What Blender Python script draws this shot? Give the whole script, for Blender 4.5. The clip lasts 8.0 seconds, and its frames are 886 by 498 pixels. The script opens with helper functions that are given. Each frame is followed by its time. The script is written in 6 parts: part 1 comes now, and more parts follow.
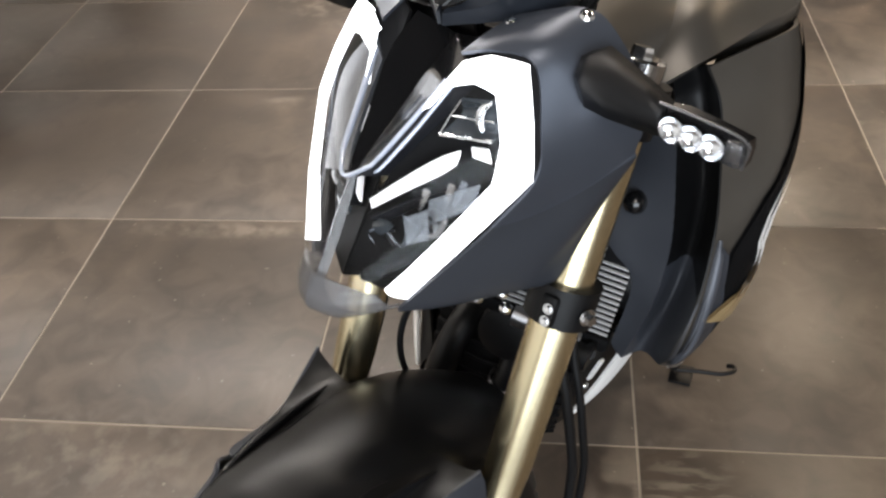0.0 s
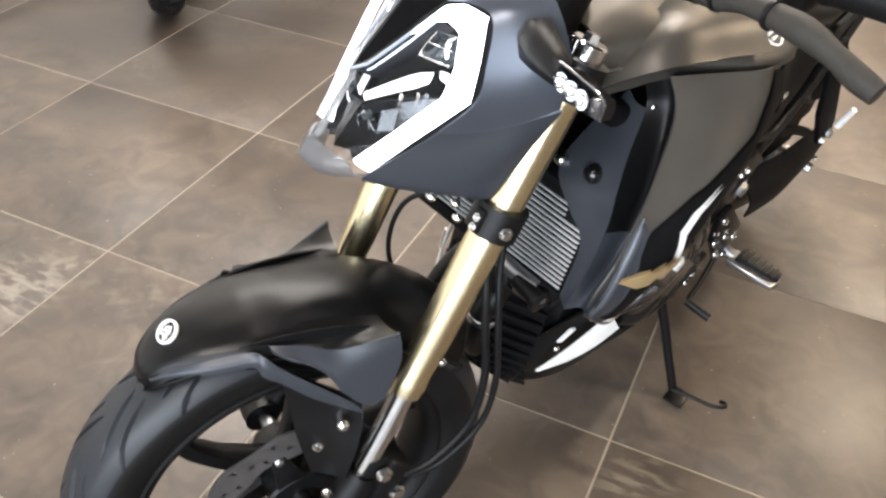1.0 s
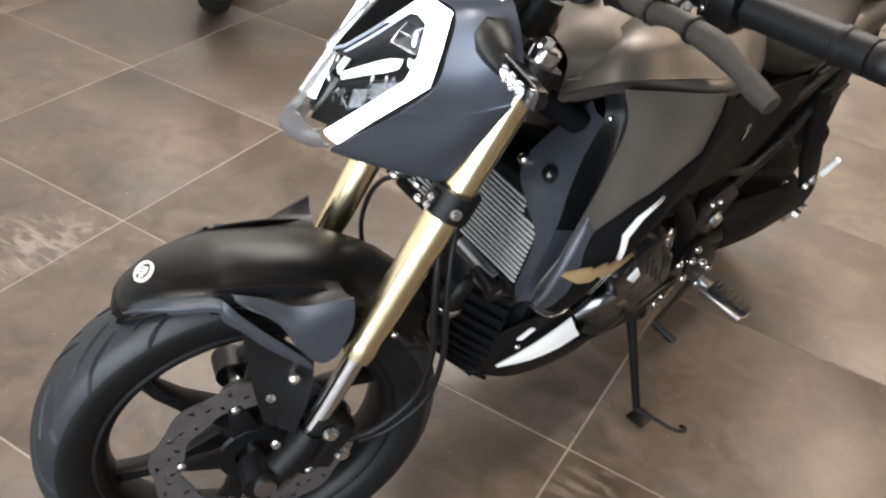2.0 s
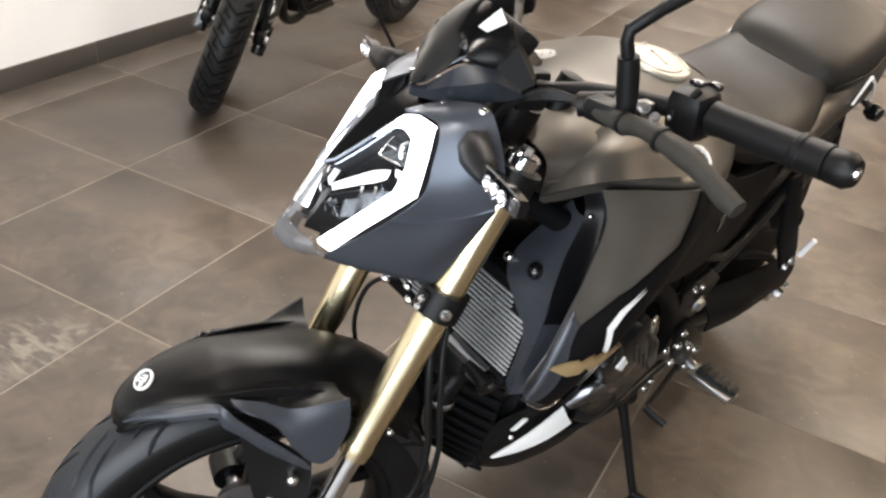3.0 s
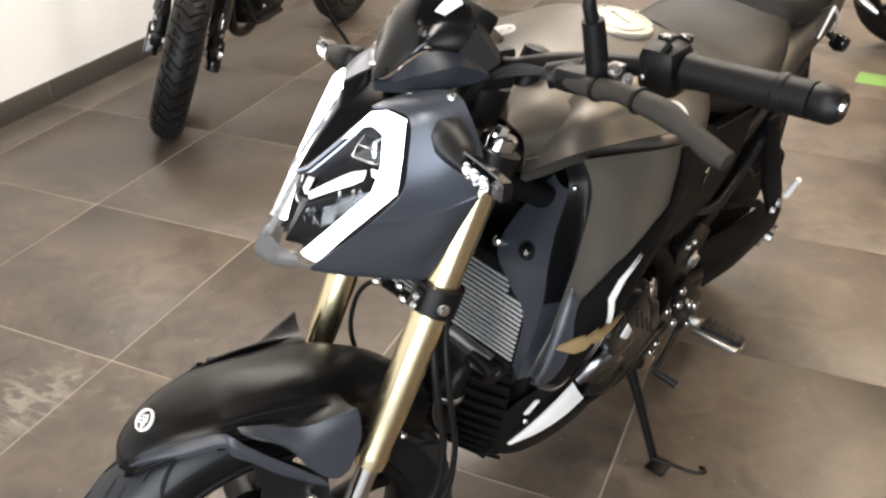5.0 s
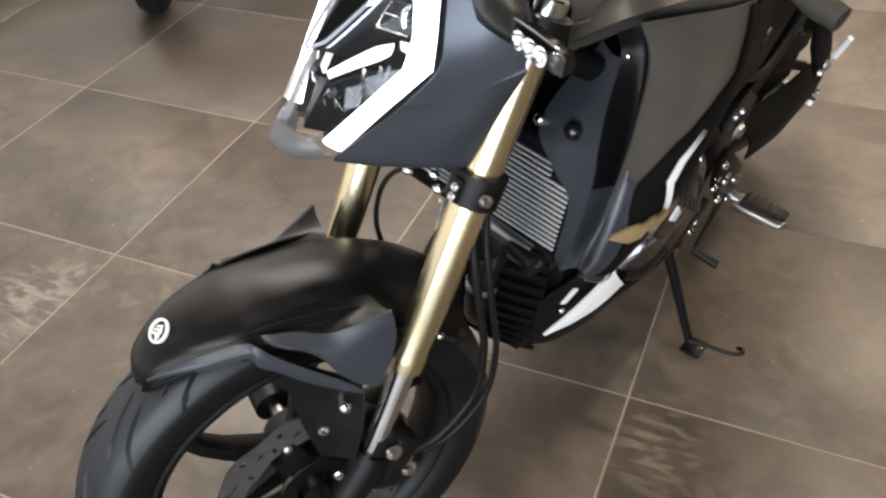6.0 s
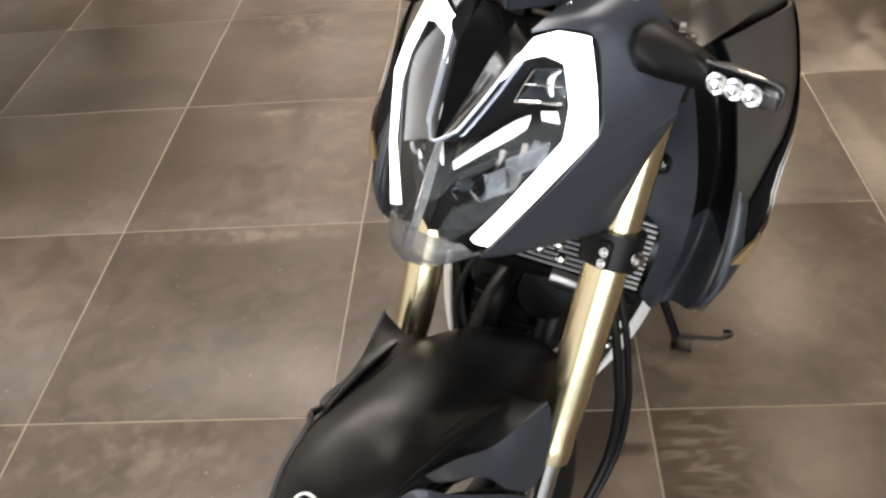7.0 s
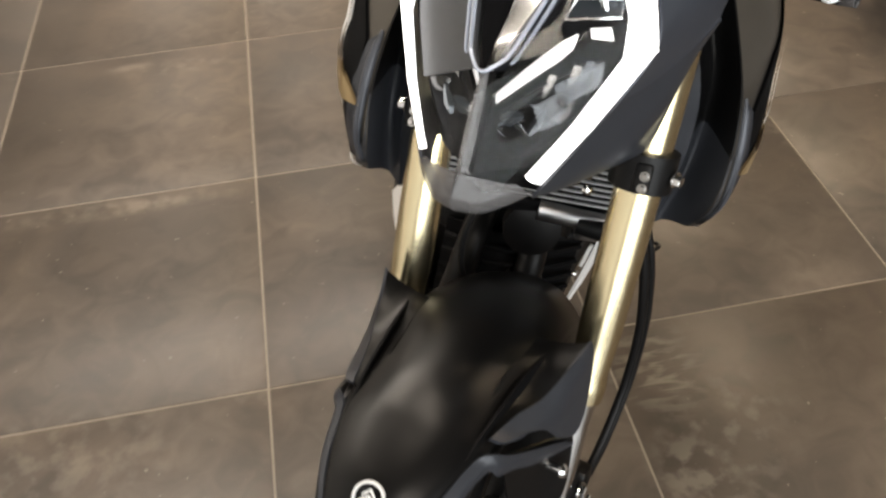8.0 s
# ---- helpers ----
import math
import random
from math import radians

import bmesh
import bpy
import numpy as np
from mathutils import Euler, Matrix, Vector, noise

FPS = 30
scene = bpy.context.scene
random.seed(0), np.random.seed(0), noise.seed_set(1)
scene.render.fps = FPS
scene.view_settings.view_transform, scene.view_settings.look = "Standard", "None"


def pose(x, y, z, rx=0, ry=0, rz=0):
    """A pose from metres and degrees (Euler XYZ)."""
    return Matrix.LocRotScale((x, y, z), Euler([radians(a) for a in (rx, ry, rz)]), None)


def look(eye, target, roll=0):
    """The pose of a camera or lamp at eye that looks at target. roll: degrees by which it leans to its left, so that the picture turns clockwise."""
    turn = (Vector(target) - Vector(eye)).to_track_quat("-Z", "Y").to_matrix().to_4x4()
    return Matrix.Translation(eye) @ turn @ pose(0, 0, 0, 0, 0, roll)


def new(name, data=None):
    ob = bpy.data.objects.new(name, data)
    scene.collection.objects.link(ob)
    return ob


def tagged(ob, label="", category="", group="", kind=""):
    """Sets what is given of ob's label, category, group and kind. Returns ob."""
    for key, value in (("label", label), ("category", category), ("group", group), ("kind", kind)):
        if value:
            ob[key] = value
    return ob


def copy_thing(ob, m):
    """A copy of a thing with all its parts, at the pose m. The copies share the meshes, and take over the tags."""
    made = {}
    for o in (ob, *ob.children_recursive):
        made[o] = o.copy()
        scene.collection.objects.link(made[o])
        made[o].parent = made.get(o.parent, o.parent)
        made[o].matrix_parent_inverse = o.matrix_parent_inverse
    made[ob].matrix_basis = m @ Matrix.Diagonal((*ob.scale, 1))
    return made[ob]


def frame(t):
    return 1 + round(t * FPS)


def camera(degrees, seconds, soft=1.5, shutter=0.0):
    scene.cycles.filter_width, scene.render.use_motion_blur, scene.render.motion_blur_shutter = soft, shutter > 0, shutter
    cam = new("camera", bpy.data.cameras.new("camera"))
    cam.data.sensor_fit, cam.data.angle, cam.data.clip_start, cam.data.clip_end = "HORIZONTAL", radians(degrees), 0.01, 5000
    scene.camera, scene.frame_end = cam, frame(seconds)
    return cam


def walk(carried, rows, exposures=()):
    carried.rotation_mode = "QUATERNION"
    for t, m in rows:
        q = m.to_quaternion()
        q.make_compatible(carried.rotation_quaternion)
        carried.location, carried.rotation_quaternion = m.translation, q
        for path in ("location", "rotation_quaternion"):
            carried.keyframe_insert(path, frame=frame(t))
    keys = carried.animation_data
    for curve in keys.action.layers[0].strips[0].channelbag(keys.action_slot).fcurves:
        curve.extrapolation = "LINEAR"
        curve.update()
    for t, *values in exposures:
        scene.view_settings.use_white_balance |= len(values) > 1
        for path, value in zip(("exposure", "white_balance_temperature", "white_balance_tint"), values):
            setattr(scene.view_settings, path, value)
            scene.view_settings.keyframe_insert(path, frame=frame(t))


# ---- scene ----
cam = camera(53.7, 8.0, 2.4, 0.3)
PATH = [
    (0, (1.057, -0.938, 1.255), (0.801, 0.561, -0.043), -5.4),
    (0.5, (1.168, -1.056, 1.28), (0.727, 0.433, 0.02), -1.7),
    (1, (1.314, -1.123, 1.292), (0.701, 0.319, 0.049), 3.3),
    (1.2, (1.359, -1.145, 1.297), (0.735, 0.291, 0.054), 4.9),
    (2.3, (1.452, -1.19, 1.301), (0.723, 0.272, 0.148), 8.3),
    (2.5, (1.445, -1.201, 1.318), (0.7, 0.275, 0.193), 7.7),
    (3, (1.453, -1.194, 1.343), (0.7, 0.342, 0.307), 6.0),
    (3.5, (1.469, -1.188, 1.345), (0.765, 0.394, 0.344), 5.1),
    (4, (1.472, -1.188, 1.347), (0.778, 0.413, 0.37), 2.0),
    (5.3, (1.421, -1.154, 1.321), (0.712, 0.348, 0.207), -2.2),
    (5.5, (1.411, -1.134, 1.31), (0.717, 0.337, 0.146), -2.4),
    (6, (1.351, -1.094, 1.284), (0.702, 0.286, -0.009), -3.5),
    (6.5, (1.137, -1.048, 1.279), (0.686, 0.448, 0.03), -5.0),
    (7, (0.967, -1.063, 1.29), (0.803, 0.47, 0.015), -6.2),
    (7.5, (0.887, -1.112, 1.275), (0.825, 0.369, -0.067), -5.4),
    (8, (0.78, -0.983, 1.255), (0.991, 0.426, -0.148), -3.4),
]
EXPOSURES = [(0.0, -0.09, 6600, 12), (0.5, 0.26, 6600, 12), (1.0, 0.69, 6550, 12), (1.8, 0.51, 6550, 12), (2.5, 0.39, 6650, 12), (3.0, 0.31, 6650, 12), (4.0, 0.29, 6800, 12), (5.5, 0.39, 6750, 12), (6.0, 0.24, 6650, 12), (6.5, 0.11, 6600, 12), (7.0, -0.01, 6900, 12), (8.0, -0.24, 7200, 12)]
walk(cam, [(t, look(eye, target, roll)) for t, eye, target, roll in PATH], EXPOSURES)


# ---- world, lights, exposure ----
world = bpy.data.worlds.new("world")
scene.world = world
world.use_nodes = True
wbg = world.node_tree.nodes["Background"]
wbg.inputs[0].default_value, wbg.inputs[1].default_value = (0.85, 0.92, 1.0, 1), 0.15


def area(name, eye, target, sx, sy, watts, colour, spread=180):
    d = bpy.data.lights.new(name, "AREA")
    d.shape, d.size, d.size_y, d.energy, d.color = "RECTANGLE", sx, sy, watts, colour
    d.spread = radians(spread)
    ob = new(name, d)
    ob.matrix_world = look(eye, target)
    return ob


WARM, AMBER, COOL = (1.0, 0.92, 0.83), (1.0, 0.83, 0.62), (0.79, 0.885, 0.97)
# short lamps over the near part, warmer ones to the east, wide panels over the far part of the hall
for lx, ly, w in ((-0.9, -1.2, 3), (-0.4, 0.3, 4), (0.45, 1.5, 18), (1.1, 0.5, 17), (-0.9, 2.5, 4)):
    area("ceiling_lamp", (lx, ly, 3.14), (lx, ly, 0), 0.16, 0.6, w, WARM)
for lx, ly, w in ((1.95, 0.78, 5), (2.7, 3.0, 44), (3.1, 4.9, 50)):
    area("ceiling_spot", (lx, ly, 3.14), (lx - 0.1, ly - 0.3, 0), 0.10, 0.10, w, AMBER, 120)
for lx, ly, w in ((3.9, 0.9, 18), (4.6, 2.8, 6)):
    area("ceiling_lamp", (lx, ly, 3.14), (lx - 1.9, ly - 0.2, 0), 0.2, 0.6, w, AMBER, 110)
for lx, ly, w, wide, tint in ((0.0, 4.4, 20, 1.2, WARM), (2.2, 4.3, 34, 2.4, AMBER), (0.0, 6.8, 64, 1.4, WARM), (2.4, 6.8, 50, 1.2, AMBER)):
    area("ceiling_panel", (lx, ly, 3.14), (lx, ly, 0), wide, wide, w, tint)
area("ceiling_lamp", (1.0, -2.5, 3.14), (1.0, -2.2, 0), 0.5, 1.5, 58, (1.0, 0.95, 0.89))
area("window_daylight", (1.5, -4.12, 1.40), (1.5, 0.0, 1.40), 3.6, 2.5, 190, COOL)
# unseen strip lamp, added to brighten the west wall
area("wall_fill", (-1.0, 1.6, 3.1), (-1.39, 1.6, 1.2), 0.1, 5.0, 165, (1.0, 0.96, 0.90))


# ---- materials ----
def mat(name, colour, rough=0.5, metal=0.0, var=0.12, scale=25.0, fine=350.0, bump=0.05, coat=0.0, spec=0.5):
    """A surface with stains at one scale, grain at another, and fine relief."""
    m = bpy.data.materials.new(name)
    m.use_nodes = True
    nt = m.node_tree
    b = nt.nodes["Principled BSDF"]
    link = nt.links.new
    co = nt.nodes.new("ShaderNodeTexCoord")
    n1, n2 = nt.nodes.new("ShaderNodeTexNoise"), nt.nodes.new("ShaderNodeTexNoise")
    n1.inputs["Scale"].default_value, n1.inputs["Detail"].default_value = scale, 4
    n2.inputs["Scale"].default_value, n2.inputs["Detail"].default_value = fine, 2
    for n in (n1, n2):
        link(co.outputs["Object"], n.inputs["Vector"])
    mix = nt.nodes.new("ShaderNodeMix")
    mix.data_type = "RGBA"
    dark = tuple(c * (1 - var) for c in colour)
    light = tuple(min(1, c * (1 + var)) for c in colour)
    mix.inputs[6].default_value, mix.inputs[7].default_value = (*dark, 1), (*light, 1)
    link(n1.outputs["Fac"], mix.inputs[0])
    link(mix.outputs[2], b.inputs["Base Color"])
    ramp = nt.nodes.new("ShaderNodeMapRange")
    ramp.inputs["To Min"].default_value, ramp.inputs["To Max"].default_value = max(0.02, rough - 0.06), min(1, rough + 0.06)
    link(n1.outputs["Fac"], ramp.inputs["Value"])
    link(ramp.outputs[0], b.inputs["Roughness"])
    b.inputs["Metallic"].default_value = metal
    b.inputs["Specular IOR Level"].default_value = spec
    b.inputs["Coat Weight"].default_value = coat
    b.inputs["Coat Roughness"].default_value = 0.05
    if bump:
        bp = nt.nodes.new("ShaderNodeBump")
        bp.inputs["Strength"].default_value, bp.inputs["Distance"].default_value = bump, 0.001
        link(n2.outputs["Fac"], bp.inputs["Height"])
        link(bp.outputs[0], b.inputs["Normal"])
    return m


def clear(name, tint=(1, 1, 1), rough=0.02):
    """Thin clear plastic: mostly see-through, with a gloss on top."""
    m = bpy.data.materials.new(name)
    m.use_nodes = True
    nt = m.node_tree
    out = nt.nodes["Material Output"]
    nt.nodes.remove(nt.nodes["Principled BSDF"])
    t, g, mx, fr, pw, ad = (nt.nodes.new("ShaderNode" + k) for k in ("BsdfTransparent", "BsdfGlossy", "MixShader", "LayerWeight", "Math", "Math"))
    t.inputs[0].default_value = (*tint, 1)
    g.inputs["Roughness"].default_value = rough
    fr.inputs["Blend"].default_value = 0.5
    pw.operation, pw.inputs[1].default_value = "POWER", 5.0
    ad.operation, ad.inputs[1].default_value, ad.inputs[2].default_value = "MULTIPLY_ADD", 0.62, 0.007
    nt.links.new(fr.outputs["Facing"], pw.inputs[0])
    nt.links.new(pw.outputs[0], ad.inputs[0])
    nt.links.new(ad.outputs[0], mx.inputs[0])
    nt.links.new(t.outputs[0], mx.inputs[1])
    nt.links.new(g.outputs[0], mx.inputs[2])
    nt.links.new(mx.outputs[0], out.inputs[0])
    return m


def glow(name, colour, strength):
    m = bpy.data.materials.new(name)
    m.use_nodes = True
    b = m.node_tree.nodes["Principled BSDF"]
    b.inputs["Base Color"].default_value = (0.8, 0.8, 0.8, 1)
    b.inputs["Emission Color"].default_value = (*colour, 1)
    b.inputs["Emission Strength"].default_value = strength
    return m


MATTE = mat("matte_black_paint", (0.0034, 0.0033, 0.0034), 0.33, 0, 0.15, 20, 900, 0.03, spec=0.28)
CHARCOAL = mat("satin_charcoal_paint", (0.096, 0.087, 0.076), 0.36, 0.6, 0.12, 18, 1200, 0.03, spec=0.42)
COWL = mat("blue_black_satin_paint", (0.072, 0.081, 0.101), 0.32, 0.5, 0.12, 18, 1200, 0.03, spec=0.5)
SIDEGREY = mat("blue_black_satin_plastic", (0.036, 0.040, 0.049), 0.38, 0.15, 0.12, 18, 900, 0.04, spec=0.45)
DULL = mat("dull_black_plastic", (0.0045, 0.0045, 0.005), 0.62, 0, 0.25, 30, 700, 0.12, spec=0.09)
CASE = mat("dark_grey_cast_metal", (0.024, 0.024, 0.025), 0.30, 0.7, 0.25, 30, 400, 0.2)
SCREEN = mat("smoked_screen_plastic", (0.0030, 0.0030, 0.0032), 0.16, 0, 0.1, 20, 600, 0.01, spec=0.35)
VISORMAT = mat("dark_visor_plastic", (0.014, 0.017, 0.023), 0.36, 0.1, 0.15, 20, 700, 0.03, spec=0.35)
GLOSS = mat("gloss_black_plastic", (0.005, 0.005, 0.0055), 0.12, 0, 0.1, 20, 600, 0.01, 0.4, 0.4)
PLASTIC = mat("black_plastic", (0.0038, 0.0038, 0.0042), 0.44, 0, 0.25, 30, 700, 0.12, spec=0.26)
ENGINE = mat("black_engine_paint", (0.0048, 0.0048, 0.0052), 0.40, 0.15, 0.25, 25, 500, 0.15, spec=0.30)
RUBBER = mat("tyre_rubber", (0.017, 0.019, 0.023), 0.44, 0, 0.25, 18, 450, 0.15, spec=0.40)
# a darker rubber for sidewalls and the other bikes' front treads
DARKRUBBER = mat("dark_tyre_rubber", (0.0055, 0.0056, 0.006), 0.48, 0, 0.25, 18, 450, 0.12, spec=0.28)
GRIPRUB = mat("grip_rubber", (0.006, 0.006, 0.0064), 0.46, 0, 0.2, 40, 500, 0.2, spec=0.22)
GOLD = mat("gold_anodised_metal", (0.95, 0.83, 0.55), 0.24, 1.0, 0.02, 12, 900, 0)
POLISH = mat("dark_polished_metal", (0.20, 0.20, 0.21), 0.20, 1.0, 0.15, 30, 400, 0.03)
CHROME = mat("polished_metal", (0.78, 0.78, 0.78), 0.12, 1.0, 0.06, 60, 600, 0.02)
STEEL = mat("brushed_steel", (0.42, 0.42, 0.43), 0.32, 1.0, 0.15, 40, 600, 0.08)
DISC = mat("brake_disc_steel", (0.26, 0.26, 0.27), 0.40, 0.9, 0.2, 40, 500, 0.1)
SILVER = mat("silver_painted_cap", (0.52, 0.50, 0.43), 0.38, 0.6, 0.05, 60, 600, 0.05)
WHITE = mat("white_plastic", (0.87, 0.87, 0.86), 0.35, 0, 0.04, 30, 600, 0.02)
DECALGOLD = mat("gold_decal", (0.40, 0.29, 0.15), 0.35, 0.4, 0.15, 80, 600, 0.03)
GREYLINE = mat("blue_grey_trim", (0.075, 0.082, 0.098), 0.38, 0.2, 0.1, 40, 500, 0.02)
SEATMAT = mat("black_seat_vinyl", (0.0085, 0.0074, 0.0062), 0.50, 0, 0.2, 20, 420, 0.35, spec=0.36)
FIN = mat("bare_aluminium_fin", (0.72, 0.73, 0.74), 0.45, 0.3, 0.1, 50, 500, 0.05)
FOAM = mat("grey_foam_wrap", (0.032, 0.029, 0.025), 0.6, 0, 0.3, 60, 300, 0.5, spec=0.25)
RED = mat("red_painted_metal", (0.35, 0.02, 0.02), 0.35, 0, 0.15, 30, 500, 0.05)
GREEN = mat("green_floor_tape", (0.14, 0.27, 0.07), 0.5, 0, 0.15, 30, 400, 0.1)
DRL = glow("lit_running_light", (0.93, 0.96, 1.0), 4.5)
LENS = clear("clear_lamp_cover")


def milky(name, colour, through_part):
    """Plastic that lets part of the light straight through."""
    m = mat(name, colour, 0.22, 0, 0.08, 60, 500, 0)
    nt = m.node_tree
    t, mx = nt.nodes.new("ShaderNodeBsdfTransparent"), nt.nodes.new("ShaderNodeMixShader")
    mx.inputs[0].default_value = through_part
    nt.links.new(nt.nodes["Principled BSDF"].outputs[0], mx.inputs[1])
    nt.links.new(t.outputs[0], mx.inputs[2])
    nt.links.new(mx.outputs[0], nt.nodes["Material Output"].inputs[0])
    return m


SMOKE = milky("smoked_chin_plastic", (0.15, 0.148, 0.152), 0.42)
REFLECT = mat("silvered_reflector", (0.92, 0.93, 0.95), 0.24, 1.0, 0.03, 60, 400, 0.02)
TRIMBLUE = mat("pale_blue_trim", (0.52, 0.58, 0.70), 0.25, 0.5, 0.05, 60, 500, 0.02)
SMOKYGLASS = milky("blue_grey_lamp_glass", (0.15, 0.18, 0.21), 0.35)
DARKGLASS = mat("dark_lamp_glass", (0.060, 0.071, 0.082), 0.12, 0.42, 0.1, 60, 400, 0, spec=0.6)
LAMPDARK = mat("dark_lamp_plastic", (0.010, 0.011, 0.014), 0.35, 0.0, 0.1, 60, 400, 0, spec=0.3)
WEB = mat("grey_lamp_plastic", (0.036, 0.039, 0.045), 0.42, 0.0, 0.1, 60, 400, 0)
SIGNAL = mat("grey_signal_plastic", (0.22, 0.22, 0.23), 0.18, 0.85, 0.1, 60, 400, 0)
FROST = milky("frosted_lamp_glass", (0.45, 0.50, 0.56), 0.78)
# weak glow in place of the reflection on the bar, which is no lamp
BARGLINT = glow("bar_reflection_glow", (0.93, 0.96, 1.0), 0.75)


# ---- mesh makers ----
def V(*a):
    return Vector(a)


def catmull(pts, n):
    """A smooth line of n points through the given ones."""
    p = [np.array(q, float) for q in pts]
    p = [2 * p[0] - p[1]] + p + [2 * p[-1] - p[-2]]
    out = []
    m = len(p) - 3
    for i in range(n):
        s = i / (n - 1) * m
        k = min(int(s), m - 1)
        t = s - k
        a, b, c, d = p[k:k + 4]
        out.append(0.5 * (2 * b + (c - a) * t + (2 * a - 5 * b + 4 * c - d) * t * t + (3 * b - a - 3 * c + d) * t ** 3))
    return out


def mesh(verts, faces):
    bm = bmesh.new()
    vs = [bm.verts.new(tuple(v)) for v in verts]
    for f in faces:
        if len(set(f)) > 2:
            try:
                bm.faces.new([vs[i] for i in f])
            except ValueError:
                pass
    return bm


def loft(secs, closed=True, caps=True):
    n = len(secs[0])
    verts = [q for s in secs for q in s]
    faces = []
    for i in range(len(secs) - 1):
        for j in range(n if closed else n - 1):
            k = (j + 1) % n
            faces.append((i * n + j, i * n + k, (i + 1) * n + k, (i + 1) * n + j))
    if caps and closed:
        faces.append(tuple(range(n))[::-1])
        faces.append(tuple((len(secs) - 1) * n + j for j in range(n)))
    bm = mesh(verts, faces)
    bmesh.ops.recalc_face_normals(bm, faces=bm.faces)
    return bm


def tube(pts, r, n=12, steps=0):
    """A pipe along the points; r is one radius or one for each point."""
    rs = r if isinstance(r, (list, tuple)) else [r] * len(pts)
    if steps:
        line = catmull([(*p, q) for p, q in zip(pts, rs)], steps)
        pts, rs = [q[:3] for q in line], [float(q[3]) for q in line]
    pts = [Vector([float(c) for c in p]) for p in pts]
    secs, side = [], None
    for i, p in enumerate(pts):
        d = (pts[min(i + 1, len(pts) - 1)] - pts[max(i - 1, 0)]).normalized()
        if side is None:
            side = d.orthogonal().normalized()
        side = (side - d * side.dot(d)).normalized()
        up = d.cross(side)
        secs.append([p + rs[i] * (math.cos(a) * side + math.sin(a) * up) for a in (2 * math.pi * k / n for k in range(n))])
    return loft(secs)


def lathe(profile, origin, axis, n=32, closed=False):
    """Turns (radius, along) pairs round an axis."""
    o, d = Vector(origin), Vector(axis).normalized()
    s = d.orthogonal().normalized()
    u = d.cross(s)
    secs = []
    for k in range(n):
        a = 2 * math.pi * k / n
        w = math.cos(a) * s + math.sin(a) * u
        secs.append([o + d * h + w * r for r, h in profile])
    m = len(profile)
    verts = [q for s_ in secs for q in s_]
    faces = []
    for k in range(n):
        k2 = (k + 1) % n
        for j in range(m if closed else m - 1):
            j2 = (j + 1) % m
            faces.append((k * m + j, k2 * m + j, k2 * m + j2, k * m + j2))
    bm = mesh(verts, faces)
    bmesh.ops.remove_doubles(bm, verts=bm.verts, dist=1e-6)
    bmesh.ops.recalc_face_normals(bm, faces=bm.faces)
    return bm


def slab(poly, thick, bevel=0.0, normal=None):
    """A flat plate: a polygon in space with thickness, centred on it."""
    p = [Vector(q) for q in poly]
    if normal is None:
        c = sum(p, Vector()) / len(p)
        normal = sum(((p[i] - c).cross(p[(i + 1) % len(p)] - c) for i in range(len(p))), Vector())
    nn = Vector(normal).normalized() * (thick / 2)
    bm = loft([[q - nn for q in p], [q + nn for q in p]])
    if bevel:
        bmesh.ops.bevel(bm, geom=list(bm.edges), offset=bevel, segments=2, affect="EDGES", profile=0.5)
    return bm


def block(centre, size, bevel=0.004, turn=(0, 0, 0), taper=1.0):
    bm = bmesh.new()
    bmesh.ops.create_cube(bm, size=1)
    for v in bm.verts:
        k = taper if v.co.z > 0 else 1.0
        v.co = Vector((v.co.x * size[0] * k, v.co.y * size[1] * k, v.co.z * size[2]))
    if bevel:
        bmesh.ops.bevel(bm, geom=list(bm.edges), offset=bevel, segments=2, affect="EDGES", profile=0.5)
    bmesh.ops.transform(bm, matrix=pose(*centre, *turn), verts=bm.verts)
    return bm


def sheet(rows, nu, nv, thick=0.003, flip=False):
    """A smooth skin through rows of points, with thickness."""
    a = [catmull(r, nv) for r in rows]
    g = np.array([catmull([a[i][j] for i in range(len(a))], nu) for j in range(nv)])  # nv x nu x 3
    du, dv = np.gradient(g, axis=1), np.gradient(g, axis=0)
    nrm = np.cross(du, dv)
    nrm /= np.linalg.norm(nrm, axis=2, keepdims=True) + 1e-12
    if flip:
        nrm = -nrm
    lo = g - nrm * thick
    verts = np.concatenate([g.reshape(-1, 3), lo.reshape(-1, 3)])
    m = nu * nv
    idx = lambda j, i, k: k * m + j * nu + i
    faces = []
    for j in range(nv - 1):
        for i in range(nu - 1):
            faces.append((idx(j, i, 0), idx(j, i + 1, 0), idx(j + 1, i + 1, 0), idx(j + 1, i, 0)))
            faces.append((idx(j, i, 1), idx(j + 1, i, 1), idx(j + 1, i + 1, 1), idx(j, i + 1, 1)))
    rim = [(0, i) for i in range(nu)] + [(j, nu - 1) for j in range(1, nv)] + [(nv - 1, i) for i in range(nu - 2, -1, -1)] + [(j, 0) for j in range(nv - 2, 0, -1)]
    for q, (j, i) in enumerate(rim):
        j2, i2 = rim[(q + 1) % len(rim)]
        faces.append((idx(j, i, 0), idx(j2, i2, 0), idx(j2, i2, 1), idx(j, i, 1)))
    bm = mesh(verts, faces)
    bmesh.ops.remove_doubles(bm, verts=bm.verts, dist=1e-6)
    bmesh.ops.recalc_face_normals(bm, faces=bm.faces)
    return bm


